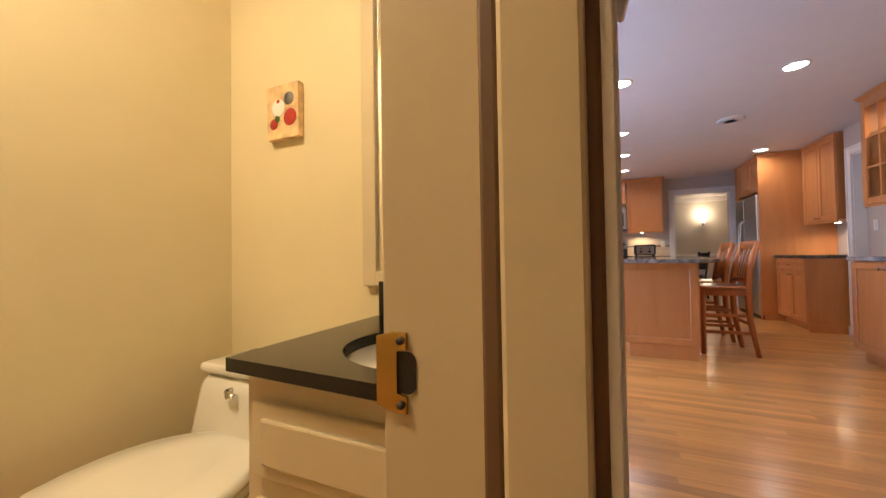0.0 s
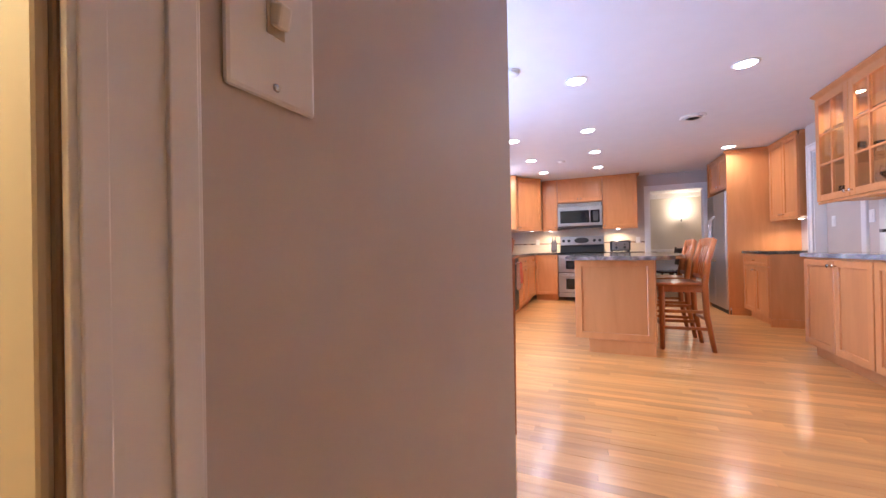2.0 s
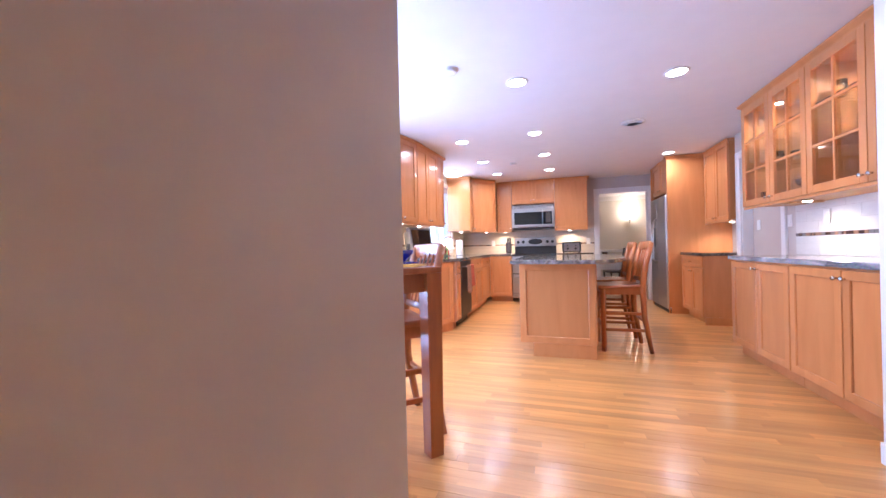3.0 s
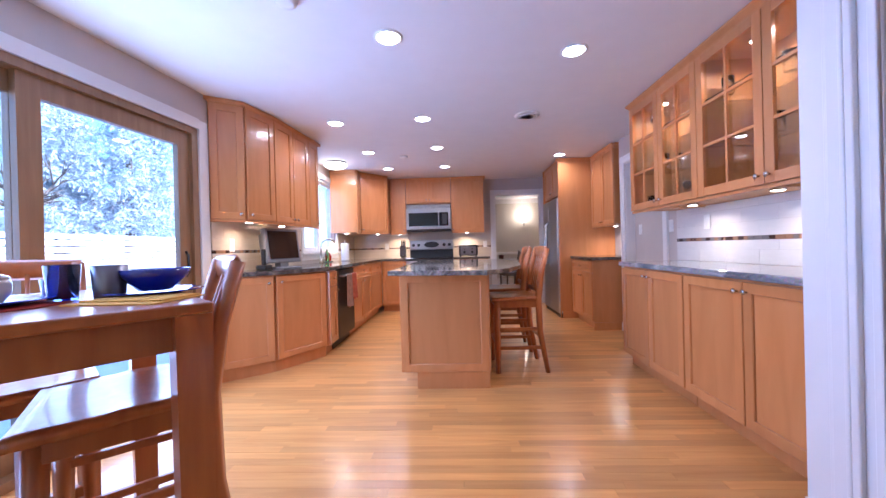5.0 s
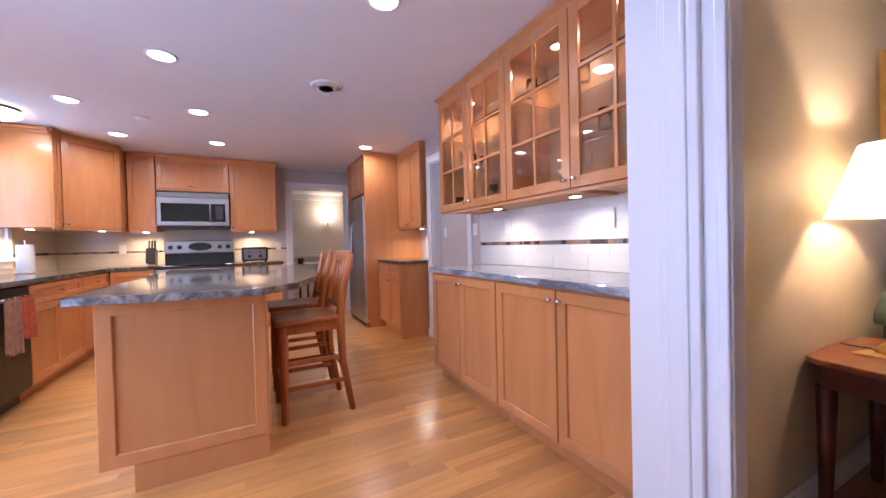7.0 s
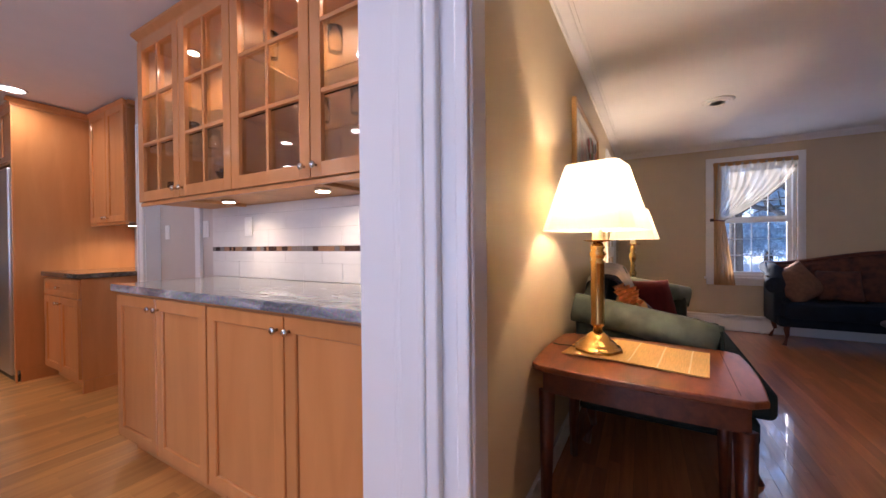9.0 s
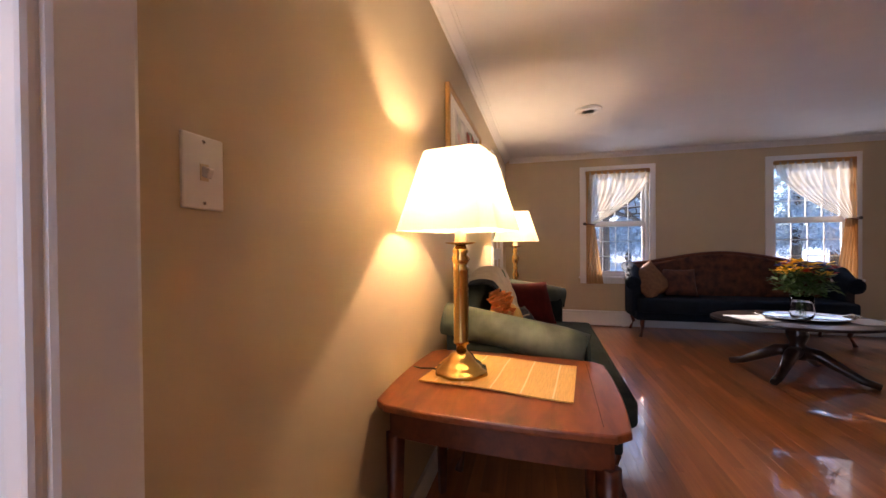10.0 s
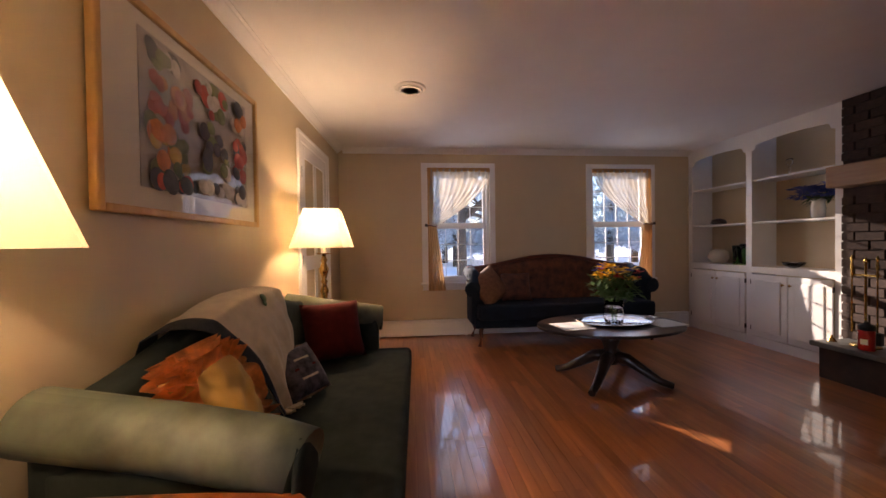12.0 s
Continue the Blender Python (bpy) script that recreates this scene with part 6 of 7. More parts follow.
# windows and curtains
def curtain(m, w, h, flip, label):
    """Sheer curtain on a rod, swept to one side and tied; local x across, faces -y."""
    o = thing("curtain", label, "curtain", m, "living room curtains")
    part("rod", moved(lathe([(0.008, 0), (0.008, w)], 10), pose(0, 0, h, 0, 90)), BRASS, o)
    part("header", boxes(((0.0, -0.02, h - 0.03), (w, 0.015, h + 0.02)), bevel=0.008), DRAPE, o)
    bm = bmesh.new()
    bmesh.ops.create_grid(bm, x_segments=60, y_segments=30, size=0.5)
    tie = 0.50
    for v in bm.verts:
        u, s = v.co.x + 0.5, 0.5 - v.co.y
        pull = s ** 2.0
        x = u * w * (1 - pull) + pull * (0.02 + u * 0.09)
        z = h - s * (h * (1 - tie)) * (1.0 - 0.12 * u * (1 - s))
        x += 0.004 * math.sin(u * 70)
        y = -0.012 + 0.012 * math.sin(u * 66) * (1 - 0.3 * s)
        v.co = Vector((x if not flip else w - x, y - 0.02 * s, z))
    for f in bm.faces:
        f.smooth = True
    part("sheer", bm, SHEER, o, "cream sheer swept to one side")
    bm = bmesh.new()
    bmesh.ops.create_grid(bm, x_segments=30, y_segments=14, size=0.5)
    for v in bm.verts:
        u, s = v.co.x + 0.5, 0.5 - v.co.y
        x = 0.0 + u * (0.11 + 0.11 * s)
        v.co = Vector((x if not flip else w - x, -0.03 + 0.014 * math.sin(u * 34), h * tie - s * (h * tie + 0.10)))
    for f in bm.faces:
        f.smooth = True
    part("tail", bm, DRAPE, o, "gathered tan tail")
    bm = bmesh.new()
    bmesh.ops.create_grid(bm, x_segments=10, y_segments=20, size=0.5)
    for v in bm.verts:
        u, s = v.co.x + 0.5, 0.5 - v.co.y
        v.co = Vector(((u * 0.075) if not flip else w - u * 0.075, -0.016 + 0.006 * math.sin(u * 20), h - s * h * (1 - tie)))
    part("edge", bm, DRAPE, o)
    part("tieback", moved(tube([(0.06 * math.cos(a), 0.03 * math.sin(a), 0.006 * math.sin(2 * a)) for a in np.linspace(0, 2 * math.pi, 20)], 0.008, 6), pose(0.055 if not flip else w - 0.055, -0.03, h * tie)), MAHOGANY, o)
    part("holdback", moved(lathe([(0.02, 0), (0.012, 0.03), (0.02, 0.04)], 12), pose(-0.02 if not flip else w + 0.02, -0.005, h * tie + 0.01, 90)), DARKSTEEL, o)
    return o


for y1, fl, lb in ((1.56, False, "cream sheer curtain tied back towards the corner"), (-0.62, True, "cream sheer curtain tied back towards the bookcase")):
    w = 0.80 if y1 > 0 else 0.81
    window("window_living", pose(7.8, y1, 0.68, 0, 0, -90), w, 1.44, 4, 3, "white double-hung window with a dividing grille")
    curtain(pose(7.765, y1 + 0.0, 0.68, 0, 0, -90), w, 1.43, fl, lb)

# baseboard heater
hb = thing("baseboard_heater", "cream metal baseboard heater under the windows", "heater", pose(7.8, 2.6, 0, 0, 0, -90))
part("cover", boxes(((0.0, -0.065, 0.02), (4.55, -0.055, 0.17)), ((0.0, -0.065, 0.185), (4.55, 0.0, 0.205)), ((0.0, -0.012, 0.0), (4.55, 0.0, 0.19)), bevel=0.003), TRIM, hb)
part("fins", boxes(((0.02, -0.05, 0.04), (4.53, -0.015, 0.15))), DARKSTEEL, hb)
for x in (0.0, 1.5, 3.05, 4.53):
    part("joint_cover", boxes(((x, -0.068, 0.0), (x + 0.02, 0.0, 0.208)), bevel=0.002), TRIM, hb)

# second sofa, under the windows
sofa(pose(7.15, 1.11, 0, 0, 0, -90), 2.25, 0.60, BLUEFABRIC, "navy sofa with a carved wooden back under the windows", TAPESTRY, True, 0.47, 0.985, 0.85)
solid("cushion", cushion(0.42, 0.42, 0.15), TANCUSHION, "tan cushion leaning on the navy sofa", "cushion", at=Matrix.Translation((7.42, 0.86, 0.66)) @ pose(0, 0, 0, 64, 0, -72) @ pose(0, 0, 0, 0, 0, 28))
solid("cushion", cushion(0.36, 0.36, 0.14), TAPESTRY, "rust cushion on the navy sofa", "cushion", at=Matrix.Translation((7.46, 0.52, 0.64)) @ pose(0, 0, 0, 64, 0, -95))

# pedestal coffee table
ct = thing("coffee_table", "dark oval pedestal coffee table with four curved legs", "table", pose(6.13, 0.11, 0, 0, 0, 4))
part("tabletop", prism([(0.42 * math.cos(a), 0.63 * math.sin(a)) for a in np.linspace(0, 2 * math.pi, 49)[:-1]], 0.452, 0.475, 0.007), DARKWOOD, ct)
part("pedestal", lathe([(0.06, 0.14), (0.075, 0.17), (0.062, 0.22), (0.050, 0.27), (0.072, 0.33), (0.076, 0.36), (0.048, 0.40), (0.09, 0.44), (0.10, 0.452)], 22), DARKWOOD, ct)
for k in range(4):
    a = radians(45 + 90 * k)
    c, s = math.cos(a) * 0.8, math.sin(a)
    part("leg", tube([(0.03 * c, 0.03 * s, 0.20), (0.14 * c, 0.14 * s, 0.19), (0.28 * c, 0.28 * s, 0.11), (0.40 * c, 0.40 * s, 0.045), (0.50 * c, 0.50 * s, 0.022)], 0.03, 10, [0.055, 0.050, 0.038, 0.030, 0.026]), DARKWOOD, ct, "splayed curved leg")
tr = thing("tray", "oval silver tray with handles on the coffee table", "tray", pose(6.13, 0.06, 0.476))
smooth(part("dish", moved(lathe([(0.9, 0.0), (0.97, 0.006), (1.06, 0.022), (1.05, 0.025), (0.95, 0.012), (0.88, 0.006), (0.001, 0.005)], 40), Matrix.Diagonal((0.19, 0.30, 1, 1))), SILVER, tr))
for s in (-1, 1):
    part("handle", tube([(-0.06, s * 0.30, 0.022), (-0.04, s * 0.345, 0.04), (0.04, s * 0.345, 0.04), (0.06, s * 0.30, 0.022)], 0.007, 8), SILVER, tr)
for yy, lb in ((0.47, "white lace doily at the table end"), (-0.33, "white lace doily at the table end")):
    solid("doily", boxes(((-0.13, -0.14, 0), (0.13, 0.14, 0.003)), bevel=0.001), PAPER, lb, "doily", "doilies on the coffee table", at=pose(6.08, yy, 0.4755, 0, 0, 8))
va = thing("flower_vase", "clear glass vase with lilies and greenery", "vase", pose(6.11, 0.09, 0.482))
smooth(part("vase", lathe([(0.062, 0), (0.070, 0.01), (0.084, 0.06), (0.072, 0.13), (0.078, 0.19), (0.074, 0.19), (0.068, 0.13), (0.079, 0.06), (0.066, 0.014), (0.001, 0.012)], 26), CLEAR, va))
rnd = random.Random(11)
def bouquet(rad, z0, z1, n, petal, size=0.05):
    """Loose flowers or leaves as small bent blades."""
    bm = bmesh.new()
    for i in range(n):
        a, r = rnd.uniform(0, 6.28), rad * rnd.uniform(0.25, 1) 
        c = Vector((r * math.cos(a), r * math.sin(a), rnd.uniform(z0, z1)))
        for k in range(6 if petal else 3):
            b = rnd.uniform(0, 6.28) if not petal else k * 1.047 + a
            d = Vector((math.cos(b), math.sin(b), rnd.uniform(0.1, 0.9) if petal else rnd.uniform(-0.6, 0.9))).normalized()
            l, w = (size, size * 0.3) if petal else (rnd.uniform(0.06, 0.12), 0.014)
            sd = d.cross(Vector((0, 0, 1))).normalized() * w
            q = [c, c + d * l * 0.5 + sd, c + d * l - Vector((0, 0, 0.012)), c + d * l * 0.5 - sd]
            bm.faces.new([bm.verts.new(p) for p in q])
    return bm
part("stems", joined(*[tube([(rnd.uniform(-0.03, 0.03), rnd.uniform(-0.03, 0.03), 0.02), (0.03 * math.cos(k), 0.03 * math.sin(k), 0.18), (0.12 * math.cos(k), 0.12 * math.sin(k), 0.30)], 0.003, 5) for k in range(9)]), LEAF, va)
tagged(part("leaves", bouquet(0.18, 0.22, 0.40, 120, False), LEAF, va), kind="stuff")
tagged(part("yellow_flowers", bouquet(0.19, 0.35, 0.47, 18, True, 0.085), PETAL_Y, va), kind="stuff")
tagged(part("red_flowers", bouquet(0.20, 0.32, 0.45, 6, True, 0.055), PETAL_R, va), kind="stuff")
tagged(part("purple_flowers", bouquet(0.18, 0.40, 0.50, 10, True, 0.05), PETAL_B, va), kind="stuff")
part("tall_twigs", joined(*[tube([(0.05 * math.cos(k * 1.3), 0.05 * math.sin(k * 1.3), 0.2), (0.12 * math.cos(k * 1.3), 0.12 * math.sin(k * 1.3), 0.40), (0.15 * math.cos(k * 1.3), 0.17 * math.sin(k * 1.3), 0.47)], 0.003, 5) for k in range(6)]), LEAF, va)

# built-in bookcase on the south side
bc = thing("bookcase", "white painted built-in bookcase with arched tops and cupboards", "bookcase", Matrix.Translation((7.79, -2.0, 0)) @ Matrix.Diagonal((-1, 1, 1, 1)))
BL = 1.74
part("back_panel", boxes(((0, -0.345, 0), (BL, -0.33, H - 0.002))), TANPAINT, bc)
part("face_frame", boxes(((0.0, -0.02, 0.0), (0.06, 0.0, H - 0.1)), ((0.83, -0.02, 0.0), (0.90, 0.0, H - 0.1)), ((BL - 0.06, -0.02, 0.0), (BL, 0.0, H - 0.1)), ((0.06, -0.02, 0.0), (0.83, 0.0, 0.1)), ((0.90, -0.02, 0.0), (BL - 0.06, 0.0, 0.1)), ((0.06, -0.02, 0.80), (0.83, 0.0, 0.87)), ((0.90, -0.02, 0.80), (BL - 0.06, 0.0, 0.87))), TRIM, bc)
part("side_panel", boxes(((0.0, -0.33, 0), (0.02, -0.02, H - 0.002))), TRIM, bc)
part("side_panel", boxes(((BL - 0.02, -0.33, 0), (BL, -0.02, H - 0.002))), TRIM, bc)
part("divider", boxes(((0.855, -0.33, 0), (0.875, -0.02, H - 0.002))), TRIM, bc)
part("counter", boxes(((0.02, -0.33, 0.85), (BL - 0.02, -0.021, 0.87))), TRIM, bc)
for x0, x1 in ((0.06, 0.83), (0.90, BL - 0.06)):
    n = 20
    arch = [(x0, H - 0.1)] + [(x0, 2.15), (x0 + 0.03, 2.16), (x0 + 0.05, 2.205), (x0 + 0.07, 2.212)]
    for i in range(n + 1):
        t = i / n
        arch.append((x0 + 0.09 + (x1 - x0 - 0.18) * t, 2.218 + 0.016 * math.sin(math.pi * t)))
    arch += [(x1 - 0.07, 2.212), (x1 - 0.05, 2.205), (x1 - 0.03, 2.16), (x1, 2.15), (x1, H - 0.1)]
    part("arched_valance", prism_xz(arch, -0.02, 0.0), TRIM, bc)
    for z in (1.345, 1.815):
        part("shelf", boxes(((x0 - 0.03, -0.33, z), (x1 + 0.03, -0.03, z + 0.02)), bevel=0.002), TRIM, bc)
part("top_fascia", boxes(((0, -0.03, H - 0.1), (BL, 0.002, H - 0.001))), TRIM, bc)
for k, x in enumerate((0.065, 0.45, 0.905, 1.295)):
    dwid = 0.38
    d = part("cupboard_door", joined(boxes(((x, 0.0, 0.11), (x + dwid, 0.018, 0.79)), bevel=0.003), boxes(((x + 0.06, 0.016, 0.17), (x + dwid - 0.06, 0.026, 0.73)), bevel=0.008)), TRIM, bc)
    part("knob", moved(lathe([(0.006, 0), (0.006, 0.015), (0.014, 0.022), (0.001, 0.03)], 12), pose(x + (dwid - 0.03 if k % 2 == 0 else 0.03), 0.018, 0.70, -90)), BRASS, d, "small brass knob")
    for z in (0.17, 0.68):
        part("hinge", boxes(((x - 0.006 if k % 2 == 0 else x + dwid - 0.002, 0.002, z), (x + 0.002 if k % 2 == 0 else x + dwid + 0.006, 0.02, z + 0.05))), DARKSTEEL, d)


def shelf_at(u, z):
    return pose(7.79 - u, -2.16, z)


bv = thing("vase_of_flowers", "white vase with dark blue hydrangeas on the bookcase", "vase", shelf_at(1.42, 1.365))
smooth(part("vase", lathe([(0.04, 0), (0.05, 0.02), (0.055, 0.10), (0.045, 0.16), (0.06, 0.19), (0.001, 0.188)], 22), PORCELAIN, bv))
part("blossoms", moved(bouquet(0.20, 0.20, 0.32, 150, True), Matrix.Diagonal((1.2, 0.7, 1, 1))), PETAL_B, bv)
part("leaves", moved(bouquet(0.14, 0.16, 0.24, 30, False), Matrix.Diagonal((1, 0.7, 1, 1))), LEAF, bv)
smooth(solid("jar", lathe([(0.045, 0), (0.05, 0.01), (0.05, 0.11), (0.04, 0.13), (0.044, 0.14), (0.001, 0.142)], 20), BLUEGLAZE, "dark blue glazed jar on the top shelf", "jar", at=shelf_at(1.62, 1.835)))
smooth(solid("glass_candlestick", lathe([(0.04, 0), (0.012, 0.02), (0.01, 0.10), (0.03, 0.12), (0.025, 0.17), (0.001, 0.16)], 18), CLEAR, "clear glass candlestick on the top shelf", "candlestick", at=shelf_at(1.16, 1.835)))
smooth(solid("glass_bowl", lathe([(0.05, 0), (0.085, 0.02), (0.12, 0.08), (0.105, 0.15), (0.07, 0.185), (0.062, 0.18), (0.095, 0.14), (0.11, 0.08), (0.075, 0.025), (0.001, 0.02)], 26), CERAMIC, "round cream glazed globe vase on the counter shelf", "vase", at=shelf_at(0.30, 0.87)))
for k, u in enumerate((0.56, 0.66)):
    smooth(solid("green_vase", lathe([(0.042, 0), (0.046, 0.01), (0.042, 0.12), (0.050, 0.23 + 0.02 * k), (0.044, 0.23), (0.036, 0.02), (0.001, 0.015)], 18), GREENGLASS, "slim green glass vase on the counter shelf", "vase", "green vases", at=shelf_at(u, 0.87)))
smooth(solid("ornament", lathe([(0.06, 0), (0.09, 0.02), (0.07, 0.06), (0.02, 0.08)], 18), DARKWOOD, "dark carved ornament on the middle shelf", "ornament", at=shelf_at(0.30, 1.365)))
smooth(solid("glass_dish", lathe([(0.03, 0), (0.08, 0.03), (0.10, 0.06), (0.096, 0.06), (0.07, 0.03), (0.001, 0.01)], 20), CLEAR, "small clear glass dish on the counter shelf", "dish", at=shelf_at(1.2, 0.87)))

# fireplace with its raised hearth
setting("wall_south_end", boxes(((7.79, -2.35, 0), (7.81, -1.99, H)),), TANPAINT, "tan painted return beside the bookcase", "wall")
fp = thing("fireplace", "dark brick fireplace with a wooden mantel and slate hearth", "fireplace", Matrix.Translation((6.04, -1.98, 0)) @ Matrix.Diagonal((-1, 1, 1, 1)))
part("core", boxes(((0.0, -0.36, 0), (0.55, -0.004, H - 0.002)), ((1.55, -0.36, 0), (2.1, -0.004, H - 0.002)), ((0.55, -0.36, 1.1), (1.55, -0.004, H - 0.002)), ((0.55, -0.36, 0), (1.55, -0.30, 1.1))), BRICK, fp)
part("mantel", boxes(((0.02, 0.0, 1.60), (2.08, 0.20, 1.78)), bevel=0.01), MANTELWOOD, fp, "thick brown wooden mantel")
part("hearth_base", boxes(((0.08, 0.0, 0.0), (2.0, 0.33, 0.26))), BRICK, fp)
part("hearth_slab", boxes(((0.04, 0.0, 0.262), (2.05, 0.38, 0.305)), bevel=0.01), SLATE, fp, "grey slate hearth slab")
brick_me = None
rnd = random.Random(7)
for rrow in range(27):
    z = 0.31 + rrow * 0.0765
    x = -0.10 * (rrow % 2)
    while x < 2.1:
        x0, x1 = max(0.002, x), min(2.098, x + 0.192)
        if x1 - x0 > 0.04 and not (z < 1.06 and x1 > 0.58 and x0 < 1.52) and z + 0.066 < H and not (z + 0.07 > 1.6 and z < 1.78):
            if brick_me is None:
                bm = boxes(((-0.5, -0.5, -0.5), (0.5, 0.5, 0.5)))
                brick_me = bpy.data.meshes.new("brick")
                bm.to_mesh(brick_me)
                brick_me.materials.append(BRICK)
            b = new("brick", brick_me)
            b.parent = fp
            b.matrix_basis = Matrix.LocRotScale(((x0 + x1) / 2, 0.004 + rnd.uniform(-0.002, 0.003), z + 0.033), None, (x1 - x0 - 0.008, 0.03, 0.066))
        x += 0.2
ft = thing("fire_tools", "brass fireplace tool set on its stand", "fire tools", pose(5.755, -1.80, 0.306))
part("stand", joined(lathe([(0.09, 0), (0.085, 0.012), (0.012, 0.02)], 20), lathe([(0.008, 0.02), (0.008, 0.66), (0.016, 0.68), (0.001, 0.71)], 12)), BRASS, ft)
part("crossbar", boxes(((-0.09, -0.008, 0.56), (0.09, 0.008, 0.575))), BRASS, ft)
for x in (-0.08, 0.08):
    part("tool", lathe([(0.006, 0.10), (0.005, 0.55), (0.010, 0.58), (0.006, 0.60), (0.012, 0.64), (0.006, 0.67), (0.012, 0.70), (0.001, 0.73)], 12, (x, 0.012, 0)), BRASS, ft)
part("brush_head", boxes(((-0.11, -0.01, 0.03), (-0.05, 0.035, 0.13)), bevel=0.01), BLACK, ft)
mc = thing("match_canister", "red and black match canister on the hearth", "canister", pose(5.68, -1.70, 0.306))
part("can", lathe([(0.045, 0), (0.047, 0.006), (0.047, 0.15), (0.045, 0.156)], 22), REDENAMEL, mc)
part("lid", lathe([(0.05, 0.156), (0.05, 0.19), (0.02, 0.2), (0.012, 0.22)], 22), BLACK, mc)
part("label_plate", moved(boxes(((-0.02, -0.002, -0.02), (0.02, 0.0, 0.02))), pose(-0.02, 0.05, 0.07, 0, 0, 200)), PAPER, mc)
smooth(solid("brass_bell", lathe([(0.03, 0), (0.032, 0.005), (0.02, 0.02), (0.006, 0.04), (0.01, 0.05), (0.001, 0.055)], 16), BRASS, "small brass ornament on the hearth", "ornament", at=pose(5.93, -1.73, 0.306)))

# ================= bathroom =================
vn = thing("vanity", "cream painted bathroom vanity cabinet", "vanity", pose(0.300, 0.853, 0))
part("body", boxes(((0.0, 0.003, 0.0), (0.39, 0.02, 0.792)), ((0.0, 0.02, 0.0), (0.018, 0.430, 0.792)), ((0.372, 0.02, 0.0), (0.39, 0.430, 0.792)), ((0.018, 0.415, 0.0), (0.372, 0.430, 0.792)), ((0.018, 0.02, 0.0), (0.372, 0.415, 0.02))), JAMB, vn)
part("drawer_front", joined(boxes(((0.025, -0.012, 0.63), (0.38, 0.004, 0.75)), bevel=0.004), boxes(((0.05, -0.018, 0.652), (0.355, -0.010, 0.728)), bevel=0.005)), JAMB, vn)
for x in (0.025, 0.206):
    d = part("door", joined(boxes(((x, -0.012, 0.08), (x + 0.174, 0.004, 0.59)), bevel=0.004), boxes(((x + 0.035, -0.018, 0.12), (x + 0.139, -0.010, 0.55)), bevel=0.005)), JAMB, vn)
    part("hinge", boxes(((x - 0.004 if x < 0.1 else x + 0.170, -0.014, 0.46), (x + 0.002 if x < 0.1 else x + 0.176, 0.0, 0.50))), BRASS, d)
vt = thing("stone_worktop", "polished black stone vanity top with backsplash", "countertop", pose(0.286, 0.825, 0.798))
def pierced_slab(pts, cx, cy, rx, ry, z0, z1):
    """A convex slab with an oval hole through it."""
    ang = sorted([math.atan2(y - cy, x - cx) for x, y in pts] + [k * math.pi / 24 - math.pi for k in range(48)])
    bm, rings = bmesh.new(), []
    for q in ang:
        c, e = math.cos(q), math.sin(q)
        reach = 9.0
        for (ax, ay), (bx2, by) in zip(pts, pts[1:] + pts[:1]):
            nx, ny = by - ay, ax - bx2
            den = c * nx + e * ny
            if den > 1e-6:
                reach = min(reach, ((ax - cx) * nx + (ay - cy) * ny) / den)
        k = 1 / math.hypot(c / rx, e / ry)
        rings.append([bm.verts.new((cx + c * m, cy + e * m, z)) for m, z in ((k, z0), (reach, z0), (reach, z1), (k, z1))])
    for p, q in zip(rings, rings[1:] + rings[:1]):
        for i in range(4):
            bm.faces.new((p[i], q[i], q[(i + 1) % 4], p[(i + 1) % 4]))
    bmesh.ops.remove_doubles(bm, verts=bm.verts, dist=1e-5)
    bmesh.ops.recalc_face_normals(bm, faces=bm.faces)
    return bm
part("slab", pierced_slab([(0, 0), (0.34, -0.012), (0.40, -0.013), (0.40, 0.460), (0, 0.460)], 0.286, 0.195, 0.164, 0.155, 0.0, 0.022), BLACKTOP, vt)
part("backsplash", boxes(((0.0, 0.440, 0.0225), (0.40, 0.459, 0.115)), bevel=0.003), BLACKTOP, vt)
bs = thing("wash_basin", "white oval wash basin set under the vanity top", "basin", pose(0.572, 1.020, 0.797))
smooth(part("bowl", moved(lathe([(1.04, 0.0), (1.0, -0.004), (0.97, -0.03), (0.86, -0.08), (0.55, -0.115), (0.2, -0.125), (0.001, -0.126)], 40), Matrix.Diagonal((0.166, 0.157, 1, 1))), PORCELAIN, bs))
part("drain", lathe([(0.02, -0.1245), (0.02, -0.1225), (0.005, -0.1235)], 16), NICKEL, bs)
mr = thing("mirror_cabinet", "cream edged wall mirror over the vanity", "mirror", pose(0.232, 1.288, 0.90))
part("frame", boxes(((0.0, -0.02, 0.0), (0.045, 0.0, 0.95)), ((0.41, -0.02, 0.0), (0.45, 0.0, 0.95)), ((0.045, -0.02, 0.91), (0.41, 0.0, 0.95)), ((0.045, -0.02, 0.0), (0.41, 0.0, 0.04)), bevel=0.003), JAMB, mr)
part("mirror_glass", boxes(((0.045, -0.008, 0.04), (0.41, -0.002, 0.91))), mat("mirror", (0.85, 0.85, 0.85), 0.02, 1.0, var=0.0), mr)

tl = thing("toilet", "cream white one-piece toilet with the lid closed", "toilet", pose(-0.035, 1.28, 0) @ Matrix.Diagonal((1.1, 1.0, 1.2, 1)))
def toilet_ring(z, rx, ry, cy, n=28):
    return [(rx * math.cos(2 * math.pi * i / n), cy + ry * math.sin(2 * math.pi * i / n) * (1.0 if math.sin(2 * math.pi * i / n) < 0 else 0.8), z) for i in range(n)]
